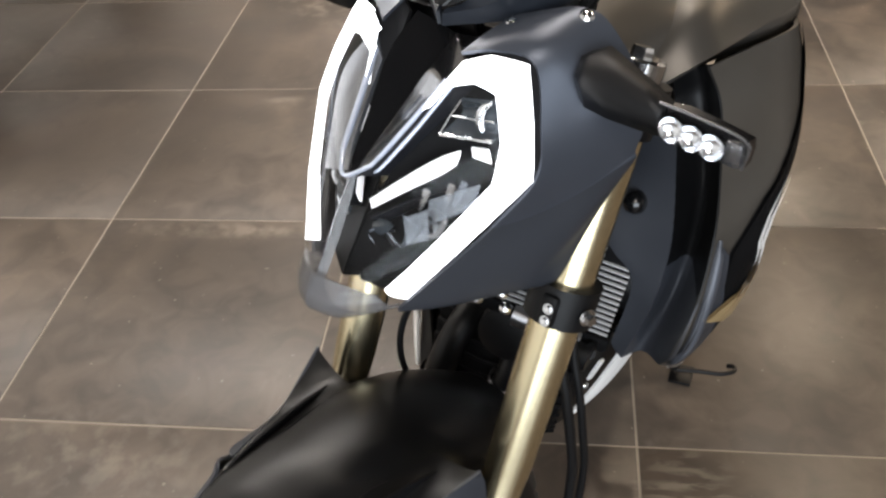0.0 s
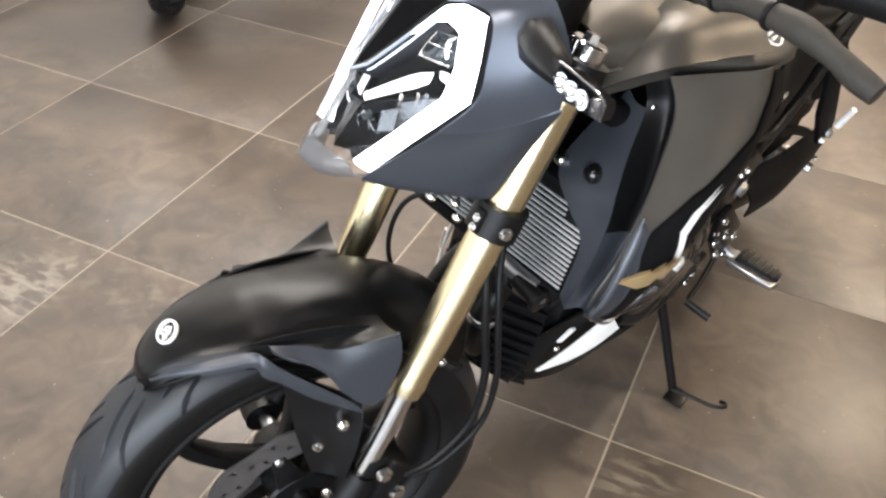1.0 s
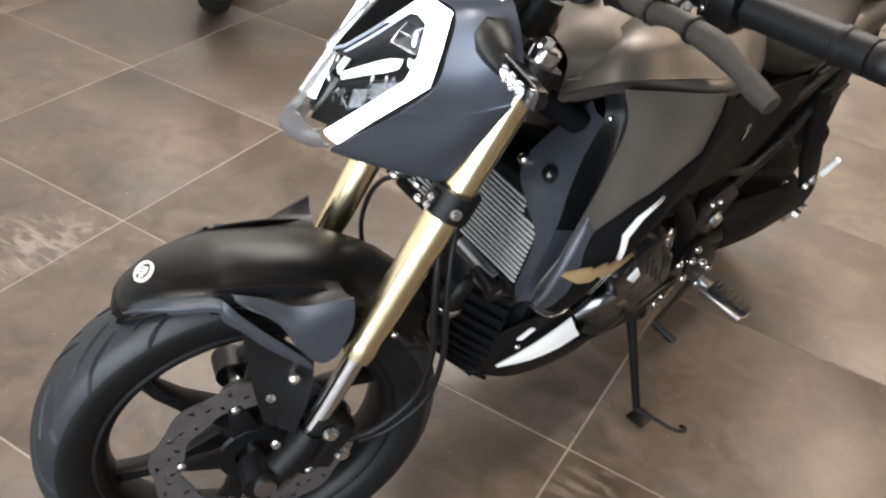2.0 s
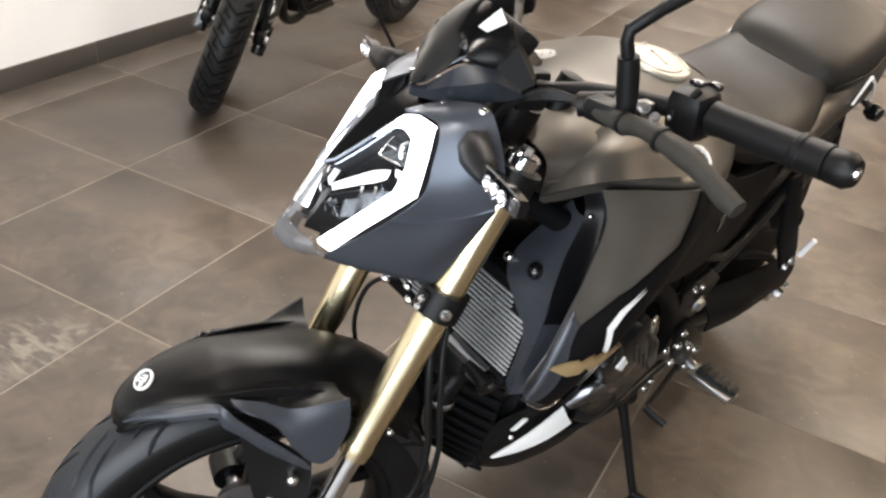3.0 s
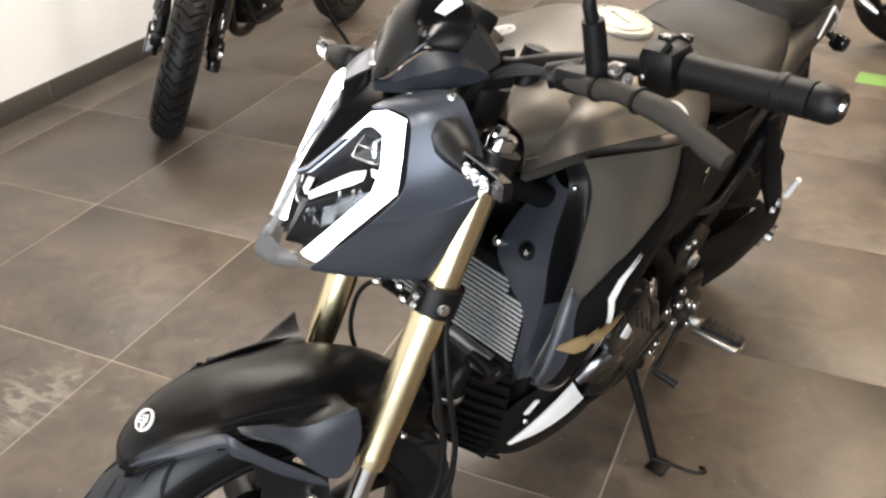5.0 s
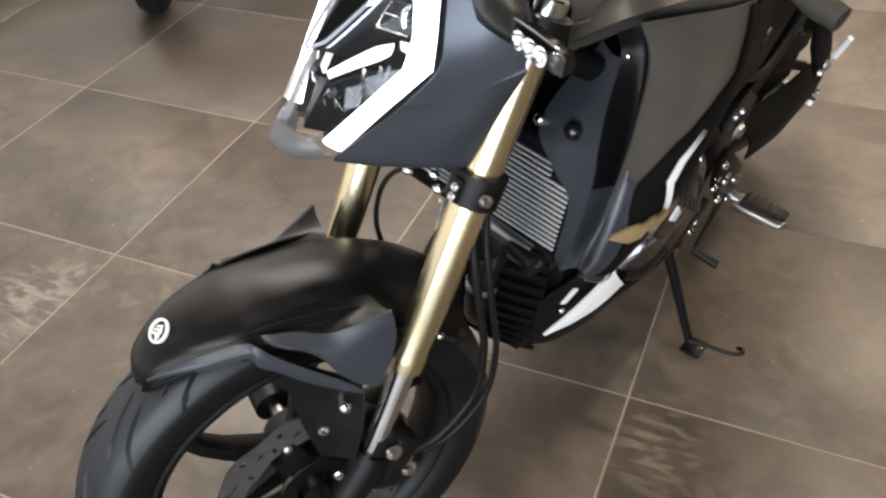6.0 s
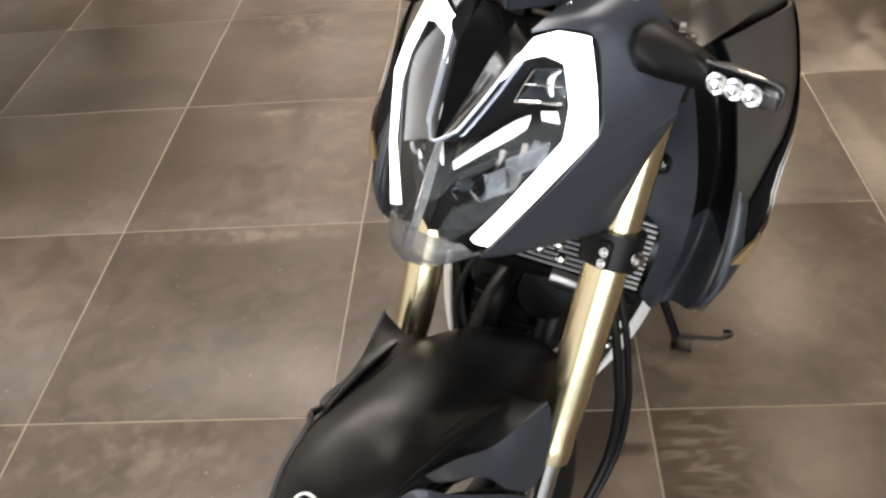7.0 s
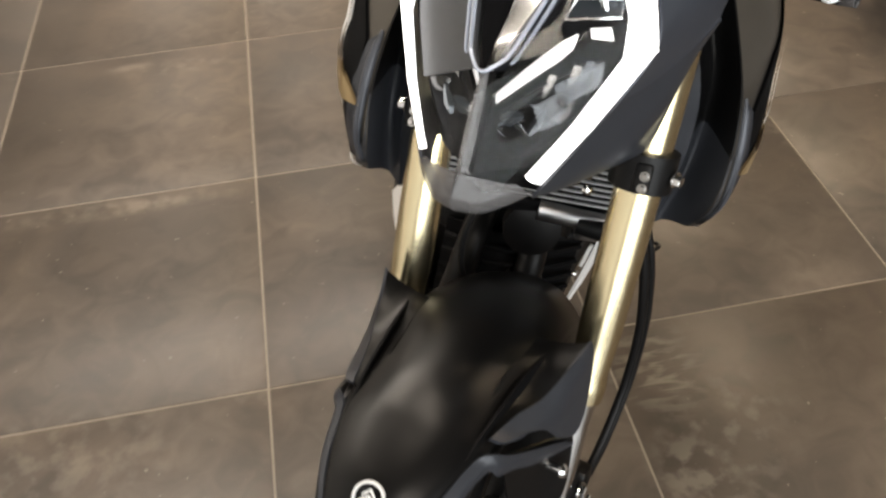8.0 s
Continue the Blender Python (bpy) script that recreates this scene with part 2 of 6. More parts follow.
def skin_y(rows):
    """For a skin through rows of points: the y over a place (x, z), by a plane through its nearest points."""
    a = [catmull(r, 50) for r in rows]
    g = np.array([catmull([a[i][j] for i in range(len(a))], 80) for j in range(50)]).reshape(-1, 3)

    def at(x, z):
        d = (g[:, 0] - x) ** 2 + (g[:, 2] - z) ** 2
        k = np.argpartition(d, 10)[:10]
        w = 1 / (np.sqrt(d[k]) + 0.003)
        fit = np.linalg.lstsq(np.stack([g[k, 0] - x, g[k, 2] - z, np.ones(10)], 1) * w[:, None], g[k, 1] * w, rcond=None)[0]
        return float(fit[2])
    return at


def decal(at, poly, lift=0.0022, cuts=3):
    """A thin sticker that follows a skin: a polygon of (x, z) laid on it."""
    bm = bmesh.new()
    f = bm.faces.new([bm.verts.new((x, 0, z)) for x, z in poly])
    bmesh.ops.triangulate(bm, faces=[f])
    bmesh.ops.subdivide_edges(bm, edges=bm.edges[:], cuts=cuts, use_grid_fill=True)
    for v in bm.verts:
        x, z, e = v.co.x, v.co.z, 0.003
        n = V((at(x - e, z) - at(x + e, z)) / (2 * e), 1.0, (at(x, z - e) - at(x, z + e)) / (2 * e))
        n.x, n.z = max(-2.5, min(2.5, n.x)), max(-2.5, min(2.5, n.z))
        v.co = V(x, at(x, z), z) + n.normalized() * lift
    back = bm.copy()
    for v in back.verts:
        v.co.y -= 0.003
    bmesh.ops.reverse_faces(back, faces=back.faces)
    return joined(bm, back)


def mirrored(bm):
    b2 = bm.copy()
    for v in b2.verts:
        v.co.y = -v.co.y
    bmesh.ops.reverse_faces(b2, faces=b2.faces)
    return b2


def joined(*bms):
    out = bmesh.new()
    for b in bms:
        me = bpy.data.meshes.new("tmp")
        b.to_mesh(me)
        b.free()
        out.from_mesh(me)
        bpy.data.meshes.remove(me)
    return out


def part(name, bm, material, parent, label="", m=None, sharp=38):
    """Links a bmesh as one mesh object under a thing or a part."""
    me = bpy.data.meshes.new(name)
    bm.to_mesh(me)
    bm.free()
    me.polygons.foreach_set("use_smooth", [True] * len(me.polygons))
    me.set_sharp_from_angle(angle=radians(sharp))
    me.materials.append(material)
    ob = new(name, me)
    ob.parent = parent
    if m is not None:
        ob.matrix_basis = m
    if label:
        tagged(ob, label)
    return ob


def thing(name, label, category, m, group=""):
    ob = new(name)
    ob.empty_display_size = 0.1
    ob.matrix_basis = m
    return tagged(ob, label, category, group)


def bolt(p, d, r=0.006, h=0.005):
    """A hexagon-headed screw with a washer."""
    return joined(lathe([(0, h), (r * 0.8, h), (r, h * 0.8), (r, 0.0005), (0, 0.0005)], p, d, 6), lathe([(0, 0.0012), (r * 1.35, 0.0012), (r * 1.4, 0), (0, -0.001)], p, d, 14))


def dome(p, d, r, h):
    return lathe([(0, h), (r * 0.45, h * 0.92), (r * 0.8, h * 0.6), (r, 0.0), (0, -0.001)], p, d, 18)


def tyre(radius, seat, half, pattern, n=360, m=40):
    """A tyre round the y axis with real grooves cut into its tread; its mesh slants along them."""
    grooves, slant = pattern
    prof = catmull([(seat, -0.72 * half), (seat + 0.24 * (radius - seat), -0.93 * half), (seat + 0.56 * (radius - seat), -half), (seat + 0.83 * (radius - seat), -0.78 * half), (seat + 0.96 * (radius - seat), -0.4 * half), (radius, 0),
                    (seat + 0.96 * (radius - seat), 0.4 * half), (seat + 0.83 * (radius - seat), 0.78 * half), (seat + 0.56 * (radius - seat), half), (seat + 0.24 * (radius - seat), 0.93 * half), (seat, 0.72 * half)], m)
    verts = np.zeros((n, m, 3))
    for k in range(n):
        for j, (r, y) in enumerate(prof):
            d = grooves(2 * math.pi * k / n * radius, y / half) if r > seat + 0.5 * (radius - seat) else 0.0
            a = 2 * math.pi * k / n + slant * (1 - min(1.0, abs(y) / half)) / radius
            verts[k, j] = ((r - d) * math.sin(a), y, (r - d) * math.cos(a))
    faces = []
    for k in range(n):
        k2 = (k + 1) % n
        for j in range(m - 1):
            faces.append((k * m + j, k2 * m + j, k2 * m + j + 1, k * m + j + 1))
    bm = mesh(verts.reshape(-1, 3), faces)
    bmesh.ops.recalc_face_normals(bm, faces=bm.faces)
    return bm


def street(radius, count):
    """Long slanting slits on both shoulders."""
    step = 2 * math.pi * radius / count

    def depth(s, y):
        d, ay = 0.0, abs(y)
        for shift, lo, hi, wide in ((0.0, 0.06, 0.62, 0.0085), (0.5, 0.40, 0.94, 0.0078)):
            if lo < ay < hi:
                q = (s - (shift + (0.5 if y < 0 else 0.0)) * step + step / 2) % step - step / 2
                taper = min(1.0, (ay - lo) * 7 + 0.2, (hi - ay) * 7 + 0.2)
                d = max(d, 0.0060 * max(0.0, 1 - (abs(q) / (wide * taper + 0.0003)) ** 8))
        return d
    return depth, -0.140


def blocky(radius, count):
    """Chevron blocks of a dual-sport tyre."""
    step = 2 * math.pi * radius / count

    def depth(s, y):
        q = (s + step / 2) % step - step / 2
        if abs(q) < 0.0042 and abs(y) < 0.86:
            return 0.008
        h = (q + step) % step - step / 2
        if abs(h) < 0.0030 and 0.22 < abs(y) < 0.50:
            return 0.005
        return 0.006 if abs(abs(y) - 0.56) < 0.05 and abs(h) < step * 0.22 else 0.0
    return depth, 0.050


# ---- the setting: a showroom ----
X0, X1, Y0, Y1, H, T = -1.392, 6.0, -4.2, 8.4, 3.2, 0.6
TILE = mat("brown_grey_tile", (0.10, 0.085, 0.072), 0.4, 0, 0.3, 3.0, 200, 0.06)
GROUT = mat("pale_grout", (0.29, 0.25, 0.205), 0.85, 0, 0.15, 30, 300, 0.2)


def muted_joints(m):
    """Joints close to the tile colour east of the bike, save near x 1.79."""
    nt = m.node_tree
    bsdf = next(n for n in nt.nodes if n.type == "BSDF_PRINCIPLED")
    link = bsdf.inputs["Base Color"].links[0].from_socket
    xyz = nt.nodes.new("ShaderNodeSeparateXYZ")
    nt.links.new(nt.nodes.new("ShaderNodeNewGeometry").outputs["Position"], xyz.inputs[0])
    masks = []
    for axis, a, b in ((0, 1.02, 1.25), (1, 0.30, 0.45)):
        r = nt.nodes.new("ShaderNodeMapRange")
        r.interpolation_type = "SMOOTHSTEP"
        r.inputs[1].default_value, r.inputs[2].default_value = a, b
        nt.links.new(xyz.outputs[axis], r.inputs[0])
        masks.append(r.outputs[0])
    off = nt.nodes.new("ShaderNodeMath")
    off.operation = "COMPARE"
    off.inputs[1].default_value, off.inputs[2].default_value = 1.79, 0.05
    nt.links.new(xyz.outputs[0], off.inputs[0])
    inv = nt.nodes.new("ShaderNodeMath")
    inv.operation = "SUBTRACT"
    inv.inputs[0].default_value = 0.9
    nt.links.new(off.outputs[0], inv.inputs[1])
    inv.use_clamp = True
    k = masks[0]
    for other in (masks[1], inv.outputs[0]):
        mu = nt.nodes.new("ShaderNodeMath")
        mu.operation = "MULTIPLY"
        nt.links.new(k, mu.inputs[0])
        nt.links.new(other, mu.inputs[1])
        k = mu.outputs[0]
    mix = nt.nodes.new("ShaderNodeMix")
    mix.data_type = "RGBA"
    mix.inputs[7].default_value = (0.115, 0.098, 0.082, 1)
    nt.links.new(k, mix.inputs[0])
    nt.links.new(link, mix.inputs[6])
    nt.links.new(mix.outputs[2], bsdf.inputs["Base Color"])


muted_joints(GROUT)
PLASTER = mat("white_wall_paint", (0.82, 0.81, 0.79), 0.75, 0, 0.03, 4, 200, 0.15)
CEILING = mat("dark_ceiling_paint", (0.035, 0.033, 0.031), 0.8, 0, 0.1, 4, 200, 0.1)
SKIRT = mat("dark_skirting_tile", (0.060, 0.052, 0.045), 0.45, 0, 0.25, 5, 150, 0.08)


def tile_material():
    nt = TILE.node_tree
    link = nt.links.new
    b = nt.nodes["Principled BSDF"]
    co, info = nt.nodes.new("ShaderNodeTexCoord"), nt.nodes.new("ShaderNodeObjectInfo")
    shift = nt.nodes.new("ShaderNodeVectorMath")
    shift.operation = "MULTIPLY_ADD"
    comb = nt.nodes.new("ShaderNodeCombineXYZ")
    for k in range(3):
        link(info.outputs["Random"], comb.inputs[k])
    link(comb.outputs[0], shift.inputs[0])
    shift.inputs[1].default_value = (37.0, 23.0, 11.0)
    link(co.outputs["Object"], shift.inputs[2])
    big, mid, small = (nt.nodes.new("ShaderNodeTexNoise") for _ in range(3))
    for n, s, det, dist in ((big, 2.8, 6, 1.2), (mid, 13.0, 9, 0.9), (small, 120.0, 3, 0.0)):
        n.inputs["Scale"].default_value, n.inputs["Detail"].default_value, n.inputs["Distortion"].default_value = s, det, dist
        link(shift.outputs[0], n.inputs["Vector"])
    r1, r2 = nt.nodes.new("ShaderNodeValToRGB"), nt.nodes.new("ShaderNodeValToRGB")
    e = r1.color_ramp.elements
    e[0].position, e[0].color = 0.30, (0.068, 0.057, 0.048, 1)
    e[1].position, e[1].color = 0.74, (0.118, 0.094, 0.075, 1)
    mid_e = e.new(0.52)
    mid_e.color = (0.090, 0.073, 0.059, 1)
    link(big.outputs["Fac"], r1.inputs[0])
    e = r2.color_ramp.elements
    e[0].position, e[0].color = 0.34, (0.76, 0.76, 0.77, 1)
    e[1].position, e[1].color = 0.70, (1.22, 1.20, 1.18, 1)
    link(mid.outputs["Fac"], r2.inputs[0])
    mul = nt.nodes.new("ShaderNodeMix")
    mul.data_type, mul.blend_type = "RGBA", "MULTIPLY"
    mul.inputs[0].default_value = 1.0
    link(r1.outputs[0], mul.inputs[6])
    link(r2.outputs[0], mul.inputs[7])
    # dried residue in a few worn patches, and small pale flecks
    patch, streak, fleck = (nt.nodes.new("ShaderNodeTexNoise") for _ in range(3))
    for n, s, det in ((patch, 1.3, 2), (streak, 26.0, 5), (fleck, 75.0, 1)):
        n.inputs["Scale"].default_value, n.inputs["Detail"].default_value = s, det
        link(shift.outputs[0], n.inputs["Vector"])
    worn = []
    for n, lo, hi in ((patch, 0.60, 0.70), (streak, 0.50, 0.66), (fleck, 0.77, 0.80)):
        mr = nt.nodes.new("ShaderNodeMapRange")
        mr.inputs["From Min"].default_value, mr.inputs["From Max"].default_value = lo, hi
        link(n.outputs["Fac"], mr.inputs["Value"])
        worn.append(mr)
    both_, most = nt.nodes.new("ShaderNodeMath"), nt.nodes.new("ShaderNodeMath")
    both_.operation, most.operation = "MULTIPLY", "MAXIMUM"
    link(worn[0].outputs[0], both_.inputs[0])
    link(worn[1].outputs[0], both_.inputs[1])
    link(both_.outputs[0], most.inputs[0])
    link(worn[2].outputs[0], most.inputs[1])
    # dried tyre prints, a line of scum along one joint and a pale scuff, each at its own place on the floor
    place = nt.nodes.new("ShaderNodeNewGeometry")
    stretch = nt.nodes.new("ShaderNodeMapping")
    stretch.inputs["Rotation"].default_value, stretch.inputs["Scale"].default_value = (0, 0, 0.5), (14.0, 55.0, 1.0)
    link(place.outputs["Position"], stretch.inputs["Vector"])
    smear = nt.nodes.new("ShaderNodeTexNoise")
    smear.inputs["Scale"].default_value, smear.inputs["Detail"].default_value, smear.inputs["Distortion"].default_value = 1.0, 4, 0.6
    link(stretch.outputs[0], smear.inputs["Vector"])

    def floor_mark(x, y, wide, deep, texture, lo, hi, strength):
        near, far, edge, grain, mul_ = (nt.nodes.new("ShaderNode" + k) for k in ("Mapping", "VectorMath", "MapRange", "MapRange", "Math"))
        near.inputs["Scale"].default_value = (1 / wide, 1 / deep, 0)
        near.inputs["Location"].default_value = (-x / wide, -y / deep, 0)
        link(place.outputs["Position"], near.inputs["Vector"])
        far.operation = "LENGTH"
        link(near.outputs[0], far.inputs[0])
        edge.inputs["From Min"].default_value, edge.inputs["From Max"].default_value = 1.0, 0.35
        edge.inputs["To Max"].default_value = strength
        link(far.outputs["Value"], edge.inputs["Value"])
        grain.inputs["From Min"].default_value, grain.inputs["From Max"].default_value = lo, hi
        link(texture.outputs["Fac"], grain.inputs["Value"])
        mul_.operation = "MULTIPLY"
        link(edge.outputs[0], mul_.inputs[0])
        link(grain.outputs[0], mul_.inputs[1])
        return mul_

    for args in ((-0.09, -0.20, 0.14, 0.17, smear, 0.48, 0.62, 1.0), (1.275, -0.10, 0.10, 0.13, smear, 0.48, 0.62, 1.0), (1.27, -0.33, 0.09, 0.12, streak, 0.46, 0.60, 0.9),
                 (0.30, 0.565, 0.30, 0.035, streak, 0.40, 0.62, 0.75), (0.29, 1.14, 0.075, 0.022, streak, 0.25, 0.50, 0.7), (0.20, -0.07, 0.30, 0.12, streak, 0.46, 0.66, 0.55), (0.42, 1.12, 0.22, 0.05, streak, 0.48, 0.66, 0.45)):
        more = nt.nodes.new("ShaderNodeMath")
        more.operation = "MAXIMUM"
        link(most.outputs[0], more.inputs[0])
        link(floor_mark(*args).outputs[0], more.inputs[1])
        most = more
    # darker marks; the widest lies round the dual-sport bike
    dark_mask = None
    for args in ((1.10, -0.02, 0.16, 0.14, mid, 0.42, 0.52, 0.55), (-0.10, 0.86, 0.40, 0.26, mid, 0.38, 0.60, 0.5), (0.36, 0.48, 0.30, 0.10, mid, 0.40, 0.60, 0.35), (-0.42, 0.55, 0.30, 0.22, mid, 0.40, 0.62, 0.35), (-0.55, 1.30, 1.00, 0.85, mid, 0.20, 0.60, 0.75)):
        one = floor_mark(*args)
        if dark_mask is None:
            dark_mask = one
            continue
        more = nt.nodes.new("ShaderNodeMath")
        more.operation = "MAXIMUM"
        link(dark_mask.outputs[0], more.inputs[0])
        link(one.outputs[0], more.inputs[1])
        dark_mask = more
    marked = nt.nodes.new("ShaderNodeMix")
    marked.data_type = "RGBA"
    marked.inputs[7].default_value = (0.040, 0.034, 0.030, 1)
    link(dark_mask.outputs[0], marked.inputs[0])
    link(mul.outputs[2], marked.inputs[6])
    half = nt.nodes.new("ShaderNodeMath")
    half.operation, half.inputs[1].default_value = "MULTIPLY", 0.42
    link(most.outputs[0], half.inputs[0])
    top = nt.nodes.new("ShaderNodeMix")
    top.data_type = "RGBA"
    top.inputs[7].default_value = (0.34, 0.30, 0.25, 1)
    link(half.outputs[0], top.inputs[0])
    link(marked.outputs[2], top.inputs[6])
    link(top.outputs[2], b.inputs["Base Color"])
    rr = nt.nodes.new("ShaderNodeMapRange")
    rr.inputs["To Min"].default_value, rr.inputs["To Max"].default_value = 0.32, 0.47
    link(mid.outputs["Fac"], rr.inputs["Value"])
    link(rr.outputs[0], b.inputs["Roughness"])
    bp = nt.nodes.new("ShaderNodeBump")
    bp.inputs["Strength"].default_value, bp.inputs["Distance"].default_value = 0.10, 0.001
    link(small.outputs["Fac"], bp.inputs["Height"])
    link(bp.outputs[0], b.inputs["Normal"])
    b.inputs["Specular IOR Level"].default_value = 0.38


tile_material()


def setting(name, bm, material, label):
    ob = part(name, bm, material, None)
    return tagged(ob, label, name.split("_")[0], kind="structure")


floor = setting("floor", block(((X0 + X1) / 2, (Y0 + Y1) / 2, -0.0545), (X1 - X0, Y1 - Y0, 0.1105), 0), GROUT, "showroom floor of large brown-grey tiles with pale joints")
wall_w = setting("wall_west", block((X0 - 0.1, (Y0 + Y1) / 2, H / 2), (0.2, Y1 - Y0, H), 0), PLASTER, "plain white painted wall behind the parked motorcycles")
setting("wall_east", block((X1 + 0.1, (Y0 + Y1) / 2, H / 2), (0.2, Y1 - Y0, H), 0), PLASTER, "plain white painted wall closing the showroom")


def window_wall(name, y, xa, xb, label):
    """A wall along x with one wide opening."""
    z0, z1, th = 0.1, 2.75, 0.2
    bits = [block(((X0 - 0.2 + xa) / 2, y, H / 2), (xa - X0 + 0.2, th, H), 0), block(((xb + X1 + 0.2) / 2, y, H / 2), (X1 + 0.2 - xb, th, H), 0),
            block(((xa + xb) / 2, y, z0 / 2), (xb - xa, th, z0), 0), block(((xa + xb) / 2, y, (z1 + H) / 2), (xb - xa, th, H - z1), 0)]
    return setting(name, joined(*bits), PLASTER, label)


window_wall("wall_south", Y0 - 0.1, -0.4, 3.4, "white wall with a wide shop window opening")
setting("wall_north", block(((X0 + X1) / 2, Y1 + 0.1, H / 2), (X1 - X0 + 0.4, 0.2, H), 0), PLASTER, "plain white painted wall closing the showroom")
setting("ceiling", block(((X0 + X1) / 2, (Y0 + Y1) / 2, H + 0.06), (X1 - X0 + 0.4, Y1 - Y0 + 0.4, 0.12), 0), CEILING, "plain dark ceiling")

# skirting: one tile after the other
skirting = setting("baseboard", block((X0 + 0.005, (Y0 + Y1) / 2, 0.044), (0.010, Y1 - Y0, 0.088), 0), GROUT, "dark tiled skirting along the white wall")
bm = block((0, 0, 0), (0.012, T - 0.004, 0.090), 0.0015)
base = part("skirting_tile", bm, SKIRT, skirting)
base.location = (X0 + 0.0075, Y0 + T / 2, 0.0455)
k = 1
while Y0 + (k + 0.5) * T < Y1:
    o = base.copy()
    scene.collection.objects.link(o)
    o.location.y = Y0 + (k + 0.5) * T
    k += 1


# ---- the black motorcycle on its side stand ----
# its own axes: x ahead, y to its left, z up; it leans on the stand, with the bars turned to the right
PSI, LEAN, RAKE, STEERED = radians(16.0), radians(11.5), radians(24.0), radians(-24.0)
ahead = Vector((-math.sin(PSI), -math.cos(PSI), 0))
left = Vector((math.cos(LEAN) * math.cos(PSI), -math.cos(LEAN) * math.sin(PSI), -math.sin(LEAN)))
BIKE = Matrix((ahead, left, ahead.cross(left))).transposed().to_4x4()
BIKE.translation = (0.825, -0.400, 0.0)
HEAD = Vector((-0.055, 0, 0.550))
TURNING = Vector((-math.sin(RAKE), 0, math.cos(RAKE)))
STEER = Matrix.Translation(HEAD + Vector((0, -0.0143, 0))) @ Matrix.Rotation(STEERED, 4, TURNING) @ Matrix.Translation(-HEAD)
BARS = Matrix.Translation(HEAD) @ Matrix.Rotation(STEERED - radians(4.0), 4, TURNING) @ Matrix.Translation(-HEAD)
AXLE = V(0.100, 0, 0.293)
DOWN = V(0.3925, 0, -1.0).normalized()


def forkpt(z, y):
    return V(0.1745 - 0.3925 * z, y, z)


def spoke(a, r0, r1, wide0, wide1, thick):
    """One cast spoke from hub to rim, at an angle round the y axis."""
    secs = []
    for t in (0, 0.25, 0.5, 0.75, 1.0):
        r, w, th = r0 + (r1 - r0) * t, wide0 + (wide1 - wide0) * math.sin(t * 1.57) - 0.010 * math.sin(t * 3.14), thick * (1 - 0.25 * t)
        b = a + 0.10 * math.sin(t * 3.14)
        d, s = V(math.sin(b), 0, math.cos(b)), V(math.cos(b), 0, -math.sin(b))
        secs.append([d * r + s * (w / 2 * cx) + V(0, th / 2 * cy, 0) for cx, cy in ((-1, -0.5), (-0.7, -1), (0.7, -1), (1, -0.5), (1, 0.5), (0.7, 1), (-0.7, 1), (-1, 0.5))])
    return loft(secs)


def disc_rotor(r0, r1, y):
    """A wavy brake disc with holes through it."""
    n, m = 300, 12
    verts, faces = [], []
    for side in (0, 1):
        for k in range(n):
            a = 2 * math.pi * k / n
            w = 0.0035 * math.sin(10 * a)
            for j in range(m):
                r = r0 + (r1 - r0) * j / (m - 1) + w * (1 if j > m / 2 else -0.7)
                verts.append((r * math.sin(a), y + (side - 0.5) * 0.004, r * math.cos(a)))
    holes = [(r0 + (r1 - r0) * (0.25 + 0.25 * (i % 3)), 2 * math.pi * i / 45) for i in range(45)]

    def open_at(k, j):
        a, r = 2 * math.pi * (k + 0.5) / n, r0 + (r1 - r0) * (j + 0.5) / (m - 1)
        for hr, ha in holes:
            da = (a - ha + math.pi) % (2 * math.pi) - math.pi
            if (da * r) ** 2 + (r - hr) ** 2 < 0.0036 ** 2:
                return True
        return False
    for k in range(n):
        k2 = (k + 1) % n
        for j in range(m - 1):
            if not open_at(k, j):
                for s in (0, 1):
                    q = s * n * m
                    faces.append((q + k * m + j, q + k2 * m + j, q + k2 * m + j + 1, q + k * m + j + 1))
        for j in (0, m - 1):
            faces.append((k * m + j, k2 * m + j, n * m + k2 * m + j, n * m + k * m + j))
    bm = mesh(verts, faces)
    bmesh.ops.recalc_face_normals(bm, faces=bm.faces)
    return bm


RIM = [(0.224, -0.041), (0.214, -0.045), (0.204, -0.040), (0.197, -0.026), (0.192, 0), (0.197, 0.026), (0.204, 0.040), (0.214, 0.045), (0.224, 0.041), (0.212, 0.028), (0.206, 0), (0.212, -0.028)]


